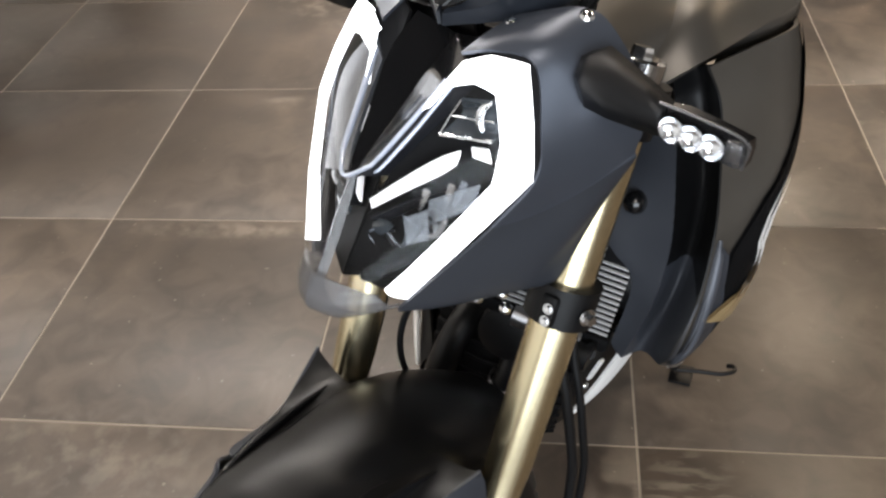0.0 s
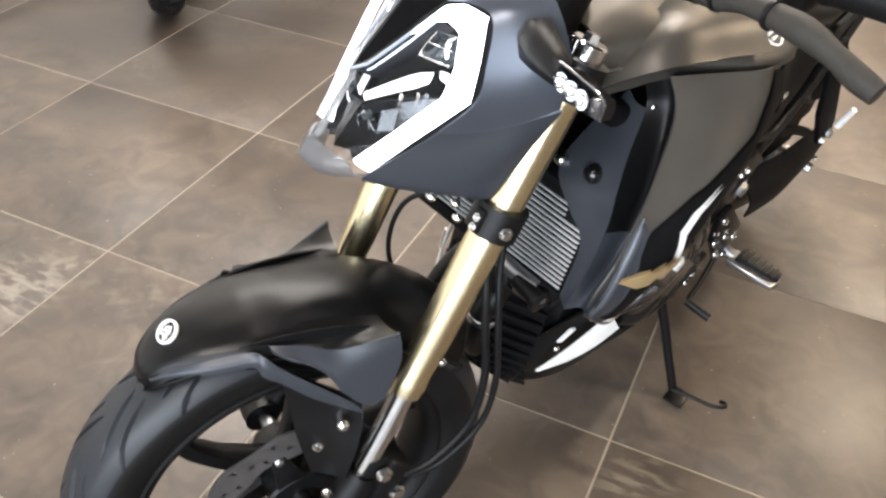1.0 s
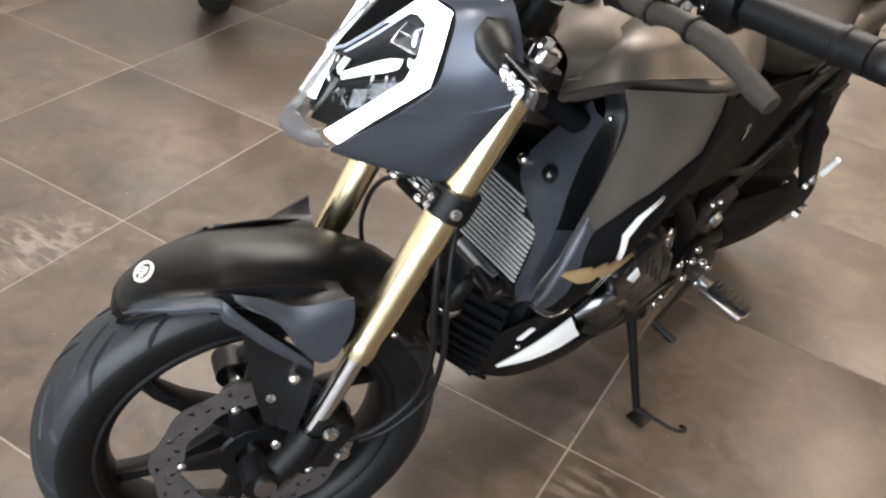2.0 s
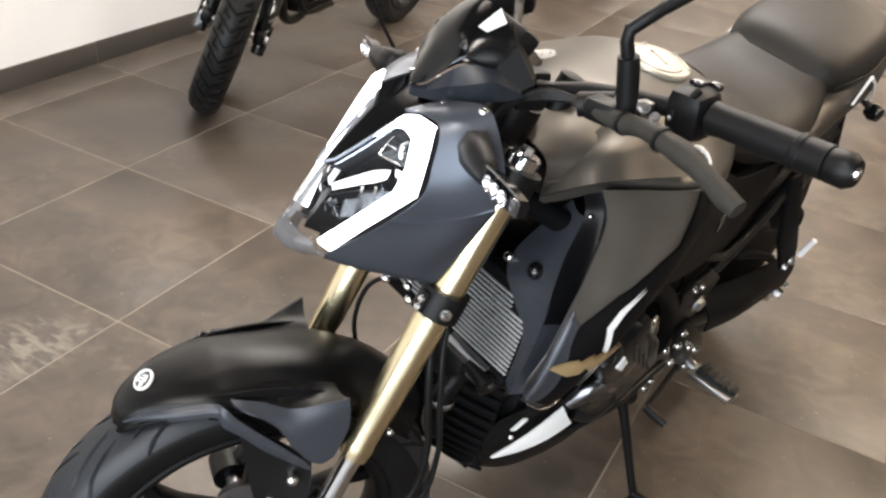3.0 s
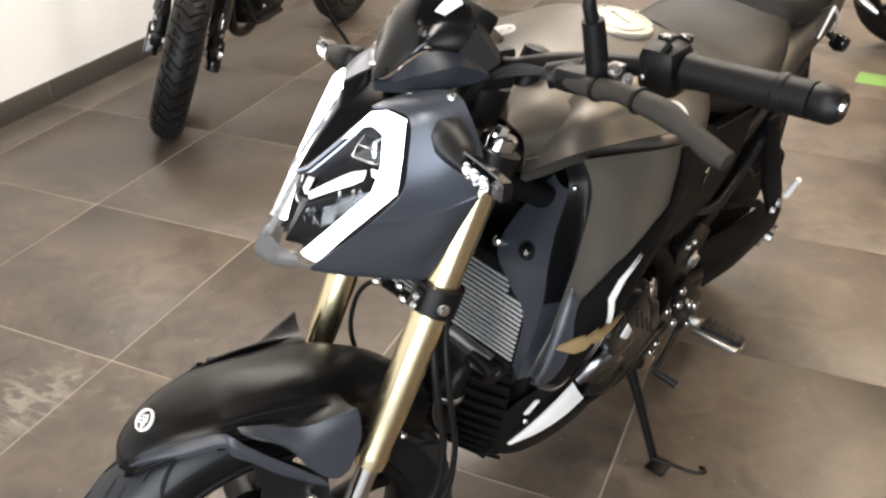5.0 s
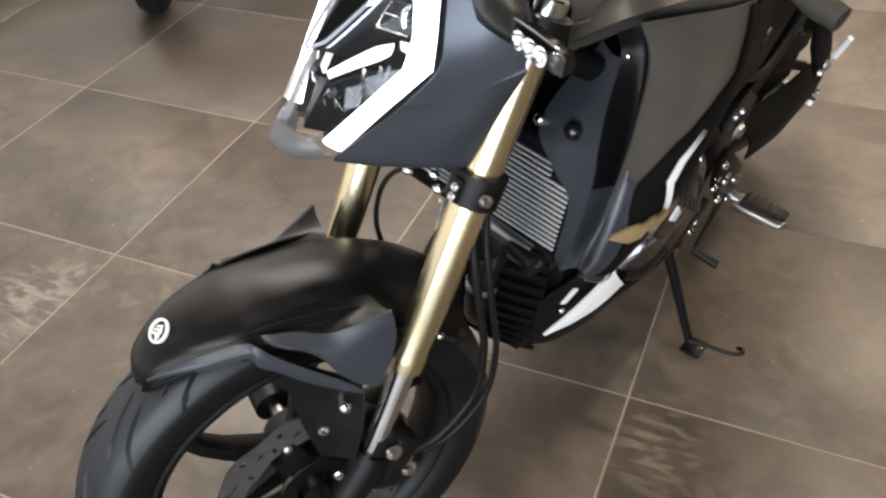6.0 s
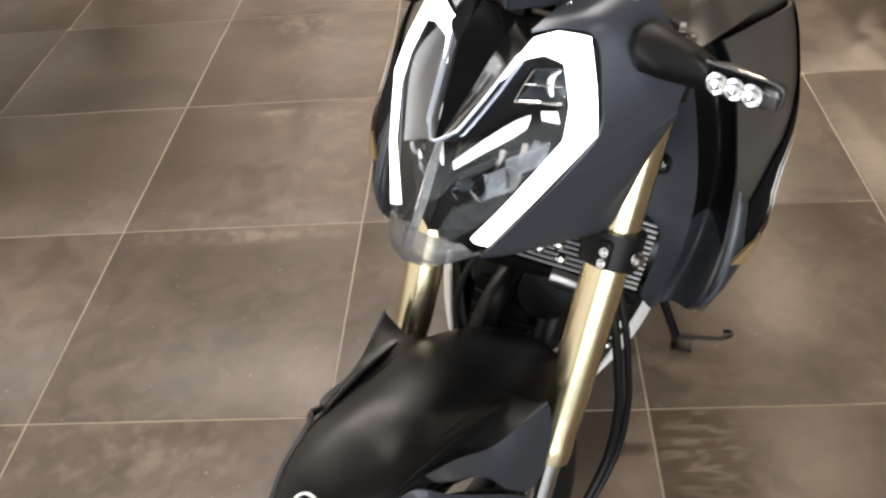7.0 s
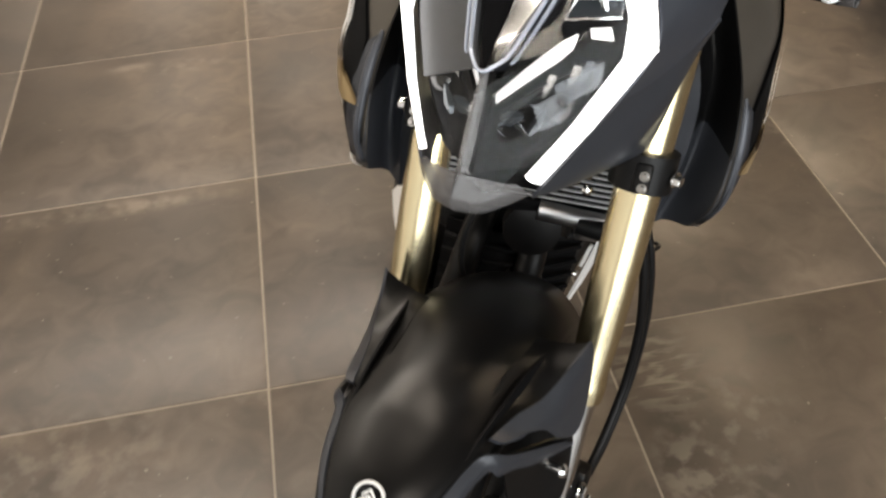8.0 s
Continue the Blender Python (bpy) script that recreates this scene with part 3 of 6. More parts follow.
def wheel(parent, m, radius, half, pattern, rim_mat=PLASTIC, fine=(360, 40), disc_y=0.062, spokes=6, turn=0.35, wide=1.0, disc=0.145, tread_mat=RUBBER):
    rim = part("wheel_rim", joined(lathe([(r, y * wide) for r, y in RIM], (0, 0, 0), (0, 1, 0), 72, True), lathe([(0.012, -0.055), (0.032, -0.055), (0.036, -0.045), (0.042, -0.02), (0.042, 0.02), (0.036, 0.045), (0.032, 0.055), (0.012, 0.055)], (0, 0, 0), (0, 1, 0), 28, True)), rim_mat, parent, "black cast alloy rim", m)
    band = part("tyre", tyre(radius, 0.214, half, pattern, *fine), tread_mat, rim, "black tyre with slanting grooves")
    band.data.materials.append(DARKRUBBER)
    spots = np.zeros(len(band.data.polygons) * 3)
    band.data.polygons.foreach_get("center", spots)
    spots = spots.reshape(-1, 3)
    low = np.hypot(spots[:, 0], spots[:, 2]) < 0.214 + 0.66 * (radius - 0.214)
    band.data.polygons.foreach_set("material_index", low.astype(np.int32))
    for i in range(spokes):
        part("spoke", spoke(turn + 2 * math.pi * i / spokes, 0.036, 0.199, 0.046, 0.030, 0.034), rim_mat, rim)
    if disc:
        part("brake_disc", disc_rotor(disc - 0.042, disc, disc_y), DISC, rim, "drilled wavy steel brake disc")
        arms = [lathe([(0.03, disc_y - 0.005), (0.052, disc_y - 0.005), (0.055, disc_y), (0.052, disc_y + 0.004), (0.03, disc_y + 0.004)], (0, 0, 0), (0, 1, 0), 30, True)]
        for i in range(5):
            a = 2 * math.pi * i / 5 + 0.3
            d0, s0 = V(math.sin(a), 0, math.cos(a)), V(math.cos(a), 0, -math.sin(a))
            o = V(0, disc_y, 0)
            arms.append(slab([o + d0 * 0.048 - s0 * 0.020, o + d0 * (disc - 0.036) - s0 * 0.009, o + d0 * (disc - 0.036) + s0 * 0.009, o + d0 * 0.048 + s0 * 0.020], 0.006, 0.001))
        part("disc_carrier", joined(*arms), PLASTIC, rim)
        for i in range(5):
            a = 2 * math.pi * i / 5 + 0.3
            part("disc_rivet", dome(((disc - 0.042) * math.sin(a), disc_y + 0.003, (disc - 0.042) * math.cos(a)), (0, 1, 0), 0.007, 0.004), STEEL, rim)
    part("axle", lathe([(0, -0.125), (0.011, -0.125), (0.011, 0.118), (0.016, 0.118), (0.016, 0.130), (0, 0.130)], (0, 0, 0), (0, 1, 0), 12), STEEL, rim, "steel axle with a nut")
    return rim


bike = thing("motorcycle", "matte black motorcycle with gold forks leaning on its side stand", "motorcycle", BIKE)
wheel(bike, STEER @ Matrix.Translation(AXLE + V(-0.004, 0.006, -0.002)), 0.293, 0.056, street(0.293, 17), fine=(1088, 80), turn=0.84)

# fork legs
for s in (1, -1):
    y = 0.109 * s
    line = [forkpt(z, y) for z in (0.502, 0.512, 0.520, 0.532, 0.575, 0.64, 0.80, 0.918)]
    leg = part("fork_leg", tube(line, [0.0205, 0.0215, 0.0215, 0.0198, 0.0222, 0.0228, 0.0226, 0.0226], 32), GOLD, bike, "gold anodised upper fork tube", STEER)
    part("stanchion", tube([forkpt(0.515, y), forkpt(0.36, y)], 0.0148, 24), CHROME, leg, "polished steel inner fork tube")
    part("fork_foot", joined(tube([forkpt(0.372, y), forkpt(0.355, y), forkpt(0.31, y) + V(0.012, 0, 0), AXLE + V(0.002, y, -0.02)], [0.021, 0.024, 0.024, 0.020], 18), lathe([(0, -0.022), (0.026, -0.022), (0.026, 0.022), (0, 0.022)], AXLE + V(0, y, 0), (0, 1, 0), 24)), PLASTIC, leg, "black cast fork bottom")
    part("fork_cap", joined(tube([forkpt(0.915, y), forkpt(0.936, y), forkpt(0.938, y)], [0.0215, 0.0215, 0.019], 24), lathe([(0, 0.016), (0.008, 0.016), (0.009, 0.012), (0.009, 0)], forkpt(0.93, y), -DOWN, 6)), CHROME, leg, "bright fork top nut")
    part("upper_guard", tube([forkpt(0.882, y), forkpt(0.916, y)], 0.028, 24), PLASTIC, leg)

# triple clamps
def clamp(z, high, r, name, label):
    bits = []
    for s in (1, -1):
        bits.append(tube([forkpt(z - high / 2, 0.109 * s), forkpt(z + high / 2, 0.109 * s)], r, 28))
    c = forkpt(z, 0) + V(-0.012, 0, 0)
    bits.append(block(c, (0.05, 0.19, high * 0.8), 0.008, (0, -24, 0)))
    bits.append(tube([c + V(-0.025, 0, 0) - DOWN * 0.05, c + V(-0.025, 0, 0) + DOWN * 0.03], 0.033, 20))
    return part(name, joined(*bits), PLASTIC, bike, label, STEER)


lower = clamp(0.740, 0.034, 0.0305, "lower_triple_clamp", "black lower fork clamp with bright bolts")
upper = clamp(0.908, 0.026, 0.031, "upper_triple_clamp", "black upper fork clamp")
for s in (1, -1):
    part("clamp_ear", block((-0.092, 0.115 * s, 0.746), (0.018, 0.016, 0.030), 0.004, (0, -22, 0)), PLASTIC, lower)
    for px, pz in ((-0.0840, 0.7535), (-0.0800, 0.7425)):
        part("clamp_bolt", bolt((px, 0.118 * s, pz), (0.85, 0.1 * s, 0.45), 0.0034, 0.004), CHROME, lower)
    part("clamp_bolt", bolt((-0.108, 0.1410 * s, 0.741), (0.3, s, 0.1), 0.0058, 0.007), CHROME, lower)

# front fender: dome, side lips and mounting wings
def arc(th, r, y):
    return V(AXLE.x + r * math.sin(radians(th)), y, AXLE.z + r * math.cos(radians(th)))


FEND = [(34.5, 0.301, 0.010, 0.299, 0.016, 0.293), (31.5, 0.315, 0.026, 0.307, 0.032, 0.296), (27, 0.3225, 0.037, 0.311, 0.045, 0.298), (20, 0.3250, 0.050, 0.311, 0.060, 0.297), (11, 0.3225, 0.063, 0.307, 0.073, 0.292), (6, 0.3225, 0.066, 0.303, 0.070, 0.288), (-2, 0.3235, 0.070, 0.297, 0.070, 0.286), (-16, 0.3275, 0.080, 0.296, 0.080, 0.287), (-32, 0.3335, 0.078, 0.296, 0.078, 0.288), (-48, 0.336, 0.074, 0.296, 0.078, 0.288)]
rows = []
for th, rc, yc, cr, yl, lr in FEND:
    half = [(yc + 0.013, lr), (yc + 0.012, lr + 0.3 * (cr - lr)), (yc + 0.007, cr - 0.010), (yc + 0.001, cr - 0.0005), (yc * 0.985, cr + (rc - cr) * 0.06), (yc * 0.93, cr + (rc - cr) * 0.22), (yc * 0.78, cr + (rc - cr) * 0.5), (yc * 0.45, cr + (rc - cr) * 0.87), (0, rc)]
    rows.append([arc(th, r, y) for y, r in half] + [arc(th, r, -y) for y, r in half[-2::-1]])
fender = part("front_fender", sheet(rows, 60, 97, 0.0035), MATTE, bike, "matte black front mudguard", STEER, 50)
BAND = [(th, cr, yc, lr) for th, rc, yc, cr, yl, lr in FEND if 8 < th < 34]
ARM_UP = [V(0.1441, 0.0800, 0.5942), V(0.1279, 0.0890, 0.5789), V(0.1006, 0.0990, 0.5564), V(0.0644, 0.1110, 0.5282), V(0.0385, 0.1190, 0.5064)]
ARM_LOW = [V(0.1457, 0.0850, 0.5670), V(0.1240, 0.0920, 0.5523), V(0.0975, 0.1010, 0.5302), V(0.0633, 0.1120, 0.5098), V(0.0404, 0.1200, 0.4985)]
for s in (1, -1):
    fl = (lambda b: b) if s > 0 else mirrored
    # the pointed side wing, and below it the lip that runs back as a narrow arm; open slots stay between the two
    wing = sheet([[(0.1336, 0.0700, 0.5985), (0.0965, 0.0800, 0.5935), (0.0625, 0.0920, 0.5856), (0.0294, 0.1030, 0.5945), (-0.0055, 0.1140, 0.6069)],
                  [(0.1278, 0.0820, 0.5942), (0.0925, 0.0920, 0.5812), (0.0604, 0.1020, 0.5731), (0.0275, 0.1100, 0.5774), (-0.0082, 0.1165, 0.5896)],
                  [(0.0987, 0.0940, 0.5802), (0.0780, 0.1010, 0.5686), (0.0560, 0.1090, 0.5593), (0.0245, 0.1145, 0.5567), (-0.0082, 0.1180, 0.5657)],
                  [(0.0783, 0.1040, 0.5627), (0.0678, 0.1080, 0.5537), (0.0496, 0.1135, 0.5387), (0.0241, 0.1180, 0.5340), (-0.0011, 0.1200, 0.5421)],
                  [(0.0639, 0.1120, 0.5381), (0.0551, 0.1150, 0.5292), (0.0428, 0.1180, 0.5155), (0.0263, 0.1210, 0.5079), (0.0106, 0.1220, 0.5169)]], 40, 30, 0.003)
    ridge = [arc(th, r, y) for th, r, y in ((6.3, 0.3110, 0.050), (-0.7, 0.3112, 0.053), (-7, 0.3125, 0.055), (-13.5, 0.3130, 0.059), (-19, 0.3140, 0.060))]
    brim = [V(0.1336, 0.0690, 0.5970), V(0.0965, 0.0795, 0.5925), V(0.0625, 0.0915, 0.5850), V(0.0294, 0.1025, 0.5938), V(-0.0050, 0.1135, 0.6060)]
    part("fender_shoulder", fl(sheet([ridge, [a.lerp(b, 0.5) + V(0, 0, -0.004) for a, b in zip(ridge, brim)], brim], 12, 24, 0.003)), MATTE, fender, "matte shoulder between the dome and the wing")
    part("fender_wing", fl(wing), SIDEGREY, fender, "smooth grey-black side wing")
    ease = [min(1.0, (33.0 - th) / 13) for th, *_ in BAND]
    up_line = [arc(th, cr - 0.0012, yc + 0.0035 * e) for (th, cr, yc, lr), e in zip(BAND, ease)] + ARM_UP
    low_line = [arc(th, cr + (lr - 0.001 - cr) * (0.35 + 0.65 * e), yc + 0.002 + 0.012 * e) for (th, cr, yc, lr), e in zip(BAND, ease)] + ARM_LOW
    mid_line = [(a + b) / 2 + V(0, 0.003, 0.0015) for a, b in zip(up_line, low_line)]
    part("fender_lip", fl(sheet([up_line, mid_line, low_line], 10, 70, 0.003)), SIDEGREY, fender, "satin blue-black lower edge of the mudguard")
    part("inner_skirt", fl(sheet([[(0.165, 0.060, 0.596), (0.120, 0.066, 0.603), (0.060, 0.072, 0.602), (0.010, 0.078, 0.592)], [(0.160, 0.066, 0.566), (0.120, 0.072, 0.560), (0.060, 0.084, 0.540), (0.020, 0.092, 0.530)]], 10, 16, 0.003)), DULL, fender)
    stay = sheet([[(0.128, 0.080, 0.566), (0.097, 0.093, 0.550), (0.062, 0.108, 0.530), (0.040, 0.121, 0.512)], [(0.117, 0.083, 0.505), (0.092, 0.092, 0.498), (0.064, 0.104, 0.490), (0.040, 0.122, 0.474)], [(0.108, 0.086, 0.445), (0.092, 0.093, 0.440), (0.070, 0.104, 0.436), (0.046, 0.122, 0.430)], [(0.092, 0.090, 0.378), (0.082, 0.095, 0.376), (0.068, 0.103, 0.374), (0.056, 0.114, 0.372)]], 20, 20, 0.003)
    part("fender_stay", fl(stay), PLASTIC, fender, "flat black fender stay")
    part("fender_bolt", joined(tube([(0.062, 0.104 * s, 0.486), (0.0632, 0.122 * s, 0.487)], 0.0045, 10), dome((0.0632, 0.121 * s, 0.487), (0.1, s, 0.1), 0.008, 0.006)), CHROME, fender)
    part("fender_bolt", bolt((0.086, 0.097 * s, 0.432), (0.2, s, 0), 0.0055), CHROME, fender)
bc = V(0.2300, 0.0030, 0.5945)
bn = V(0.64, 0.10, 0.76).normalized()
bu = V(0, 1, 0).cross(bn).normalized()
bw = bn.cross(bu)
badge = part("badge", lathe([(0.0122, 0.0008), (0.0142, 0.0010), (0.0146, 0.0), (0.0146, -0.003), (0.0122, -0.003)], bc, bn, 40, True), WHITE, fender, "round white ring of the maker's badge")
for k in range(3):
    o = bc + bu * (0.006 - 0.0055 * k)
    part("badge_mark", slab([o + bu * a + bw * b for a, b in ((-0.0035, 0.0), (0.0025, 0.0085 - 0.0012 * k), (0.0048, 0.0085 - 0.0012 * k), (-0.0008, 0.0), (0.0048, -0.0085 + 0.0012 * k), (0.0025, -0.0085 + 0.0012 * k))], 0.0016, 0.0, bn), WHITE, badge, "white chevron of the badge")

# brake caliper
cal = part("brake_caliper", joined(block((0.018, 0.088, 0.352), (0.055, 0.05, 0.10), 0.010, (0, -24, 0)), block((0.0, 0.104, 0.35), (0.03, 0.03, 0.085), 0.006, (0, -24, 0))), ENGINE, bike, "black brake caliper with bright bolts", BARS)
for p in ((0.007, 0.118, 0.378), (-0.012, 0.118, 0.335)):
    part("caliper_bolt", bolt(p, (0, 1, 0.1), 0.0085, 0.007), CHROME, cal)
for p in ((0.078, 0.100, 0.352), (0.060, 0.104, 0.330)):
    part("caliper_pin", bolt(p, (0.2, 1, 0.1), 0.005, 0.006), CHROME, cal)

# ---- headlight ----
RIDGE = [V(0.0705, 0, 0.798), V(0.052, 0, 0.829), V(0.034, 0, 0.860), V(0.016, 0, 0.887)]
DRLO = [V(0.015, 0.0548, 0.793), V(-0.015, 0.084, 0.839), V(-0.060, 0.1145, 0.893), V(-0.072, 0.104, 0.928), V(-0.085, 0.087, 0.966), V(-0.074, 0.062, 0.969), V(-0.064, 0.044, 0.962), V(-0.038, 0.0315, 0.935)]
DRLI = [V(0.030, 0.0475, 0.8075), V(-0.002, 0.0705, 0.847), V(-0.040, 0.093, 0.891), V(-0.053, 0.0895, 0.918), V(-0.062, 0.0765, 0.948), V(-0.0580, 0.060, 0.9525), V(-0.051, 0.041, 0.9455), V(-0.034, 0.0315, 0.930)]


def crisp(pts):
    """The same line with tighter corners."""
    out = [pts[0]]
    for p, q, r in zip(pts, pts[1:], pts[2:]):
        out += [q.lerp(p, 0.09), q.lerp(r, 0.09)]
    return out + [pts[-1]]


def both(bm):
    """A half and its mirror image in one mesh."""
    return joined(mirrored(bm), bm)


housing = part("headlight", both(sheet([[p + V(-0.034, -0.002, 0.0) for p in (DRLO[0], DRLO[1], DRLO[2], DRLO[4], DRLO[6])], [V(0.012, 0.030, 0.800), V(-0.026, 0.045, 0.836), V(-0.068, 0.055, 0.88), V(-0.085, 0.048, 0.92), V(-0.080, 0.035, 0.945)], [V(0.030, 0, 0.796), V(0.010, 0, 0.826), V(-0.015, 0.002, 0.86), V(-0.035, 0.01, 0.89), V(-0.055, 0.02, 0.93)]], 20, 24, 0.003)), DULL, bike, "wedge-shaped headlight unit with lit running lights", STEER)
for s in (1, -1):
    bm = sheet([crisp(DRLO), [(a + b) / 2 + V(0.005, 0, 0.0025) * w for a, b, w in zip(crisp(DRLO), crisp(DRLI), [1] * 11 + [0.7, 0.4, 0.1])], crisp(DRLI)], 9, 80, 0.004, True)
    part("running_light", bm if s > 0 else mirrored(bm), DRL, housing, "white glowing running-light band")
    # thin bright rim along the middle slot
    slot = [V(0.0195, 0.0, 0.8870), V(0.0175, 0.005, 0.8885), V(0.0080, 0.0135, 0.8940), V(0.002, 0.0168, 0.8980), V(-0.025, 0.0265, 0.9215), V(-0.054, 0.0365, 0.9490)]
    bm = tube(slot, [0.0014, 0.0016, 0.0017, 0.0017, 0.0019, 0.0016], 8, 30)
    bm = joined(bm, tube([p + V(-0.002, 0.0052, -0.003) for p in slot[2:]], [0.0008, 0.0013, 0.0016, 0.0014], 8, 24))
    part("slot_trim", bm if s > 0 else mirrored(bm), TRIMBLUE, housing, "thin pale blue trim")
    # reflectors: slanting bar, reflection put in as glow; an upper and lower bowl
    bar = sheet([[V(0.004, 0.008, 0.8585), V(-0.018, 0.0255, 0.8765), V(-0.037, 0.0425, 0.891), V(-0.052, 0.052, 0.895)], [V(0.003, 0.0075, 0.854), V(-0.019, 0.026, 0.870), V(-0.038, 0.042, 0.882), V(-0.051, 0.051, 0.889)], [V(0.002, 0.007, 0.8495), V(-0.020, 0.026, 0.8640), V(-0.038, 0.041, 0.8745), V(-0.049, 0.0495, 0.8825)]], 8, 20, 0.002)
    part("reflector_bar", bar if s > 0 else mirrored(bar), BARGLINT, housing, "slanting reflector bar, its reflection put in as glow")
    end_ = sheet([[V(-0.0545, 0.060, 0.901), V(-0.054, 0.076, 0.906)], [V(-0.054, 0.062, 0.893), V(-0.053, 0.080, 0.896)]], 4, 6, 0.002)
    part("reflector_bar", end_ if s > 0 else mirrored(end_), BARGLINT, housing, "outer piece of the reflector, its reflection put in as glow")
    # silvered ribs hanging from the bar, and the round lower lamp behind its ring
    for q in (1, 3, 4) if s > 0 else (1,):
        f = (q + 0.6) / 6
        top_ = V(-0.016, 0.030, 0.864).lerp(V(-0.046, 0.080, 0.886), f)
        low_ = top_ + V(0.004, -0.008 + 0.003 * (q % 2), -0.016 - 0.008 * f)
        rib_ = loft([[p + V(0.0012, dy, dz) for dy, dz in ((-w, -0.001), (w, 0.001), (w * 0.7, 0.003), (-w * 0.7, 0.002))] for p, w in ((top_, 0.0040), (top_.lerp(low_, 0.6), 0.0034), (low_, 0.0016))])
        part("reflector_rib", rib_ if s > 0 else mirrored(rib_), REFLECT if q % 2 else FROST, housing, "silvered rib under the bar", None, 20)
    lc, ln = V(-0.014, 0.054, 0.848), V(0.86, 0.30, 0.40).normalized()
    ball_ = dome(lc - ln * 0.004, ln, 0.0125, 0.006)
    part("lamp_lens", ball_ if s > 0 else mirrored(ball_), GLOSS, housing, "dark glass lens of the lower lamp")
    # dark wall behind the slot, faceted glass and shards round the lower bulb
    wall_ = sheet([[V(0.008, 0.004, 0.882), V(-0.026, 0.018, 0.910), V(-0.064, 0.034, 0.940)], [V(-0.022, 0.003, 0.866), V(-0.052, 0.022, 0.893), V(-0.086, 0.044, 0.930)]], 8, 12, 0.003)
    part("lamp_wall", wall_ if s > 0 else mirrored(wall_), LAMPDARK, housing)
    rnd = random.Random(11)
    for q in range(12 if s > 0 else 3):
        big = q < 2
        f = (q + 0.5) / 3 if big else rnd.random()
        p0 = V(0.014 - 0.036 * f, 0.014 + 0.046 * f, 0.832 + 0.022 * f) + V(rnd.uniform(-0.006, 0.002), rnd.uniform(-0.005, 0.005), rnd.uniform(-0.008, 0.008))
        ax = V(rnd.uniform(-0.4, 0.2), rnd.uniform(0.2, 0.9), rnd.uniform(-0.7, 0.9)).normalized() * (rnd.uniform(0.009, 0.014) if big else rnd.uniform(0.004, 0.009))
        sd1 = ax.cross(V(1, 0, 0.5)).normalized() * (rnd.uniform(0.004, 0.008) if big else rnd.uniform(0.0008, 0.0018))
        sd2 = ax.cross(sd1).normalized() * (0.003 if big else 0.0012)
        cl = loft([[p0 + ax * k + (sd1 * a + sd2 * b_) * w for a, b_ in ((-1, 0), (0, 1), (1, 0), (0, -1))] for k, w in ((-1, 0.45), (-0.3, 1.1), (0.5, 0.8), (1, 0.3))])
        part("glass_claw", cl if s > 0 else mirrored(cl), DARKGLASS if big else (STEEL, FROST, SMOKYGLASS)[q % 3], housing, "glass-like facet in the lamp", None, 20)
    # upper lamp: a dark tray in a bright frame with a curved silvered end; lower lamp: a dark bowl
    if s > 0:
        ta, tb, tc, td = V(-0.038, 0.044, 0.9135), V(-0.050, 0.085, 0.9185), V(-0.060, 0.078, 0.943), V(-0.050, 0.055, 0.941)
        tray = sheet([[td, tc], [(ta + td) / 2 + V(-0.012, 0, -0.002), (tb + tc) / 2 + V(-0.012, 0, -0.002)], [ta, tb]], 10, 10, 0.002)
        part("reflector", tray, DARKGLASS, housing, "dark glassy tray of the upper lamp")
        for a, b, r in ((ta, tb, 0.0013), (ta, td, 0.0007), (td.lerp(ta, 0.45), tc.lerp(tb, 0.5), 0.0006)):
            rb = tube([a, (a + b) / 2 + V(0.001, 0, 0.0006), b], r, 6, 8)
            part("reflector_rib", rb, CHROME, housing)
        hook_ = tube([V(-0.060, 0.0755, 0.9425), V(-0.0575, 0.0690, 0.936), V(-0.0555, 0.0675, 0.926), V(-0.054, 0.0735, 0.9155)], [0.0012, 0.0034, 0.0040, 0.0016], 10, 14)
        part("reflector", hook_, REFLECT, housing, "curved silvered end of the upper lamp")
        for a, b, c, d in ((V(-0.022, 0.046, 0.864), V(-0.044, 0.078, 0.882), V(-0.034, 0.080, 0.866), V(-0.012, 0.054, 0.850)), (V(-0.004, 0.036, 0.852), V(-0.016, 0.050, 0.860), V(-0.006, 0.060, 0.842), V(0.004, 0.046, 0.836))):
            part("lamp_facet", sheet([[a, b], [d, c]], 4, 6, 0.002), FROST, housing, "pale blue glassy facet")
    bowl_ = sheet([[V(0.010, 0.014, 0.848), V(-0.020, 0.040, 0.864), V(-0.046, 0.076, 0.880)], [V(-0.016, 0.018, 0.824), V(-0.040, 0.040, 0.846), V(-0.056, 0.066, 0.862)], [V(0.018, 0.020, 0.806), V(-0.002, 0.046, 0.816), V(-0.026, 0.070, 0.842)]], 12, 16, 0.002)
    part("reflector", bowl_ if s > 0 else mirrored(bowl_), LAMPDARK, housing, "dark bowl of the lower lamp")
    if s < 0:
        web = sheet([[V(0.010, 0.006, 0.884), V(-0.002, 0.015, 0.894), V(-0.027, 0.024, 0.916), V(-0.056, 0.034, 0.940)], [(p + V(-0.010, -0.004, 0)) for p in (DRLI[1], DRLI[2], DRLI[3], DRLI[5])]], 10, 20, 0.003)
        part("lamp_web", mirrored(web), WEB, housing, "smooth grey inner wall of the lamp")
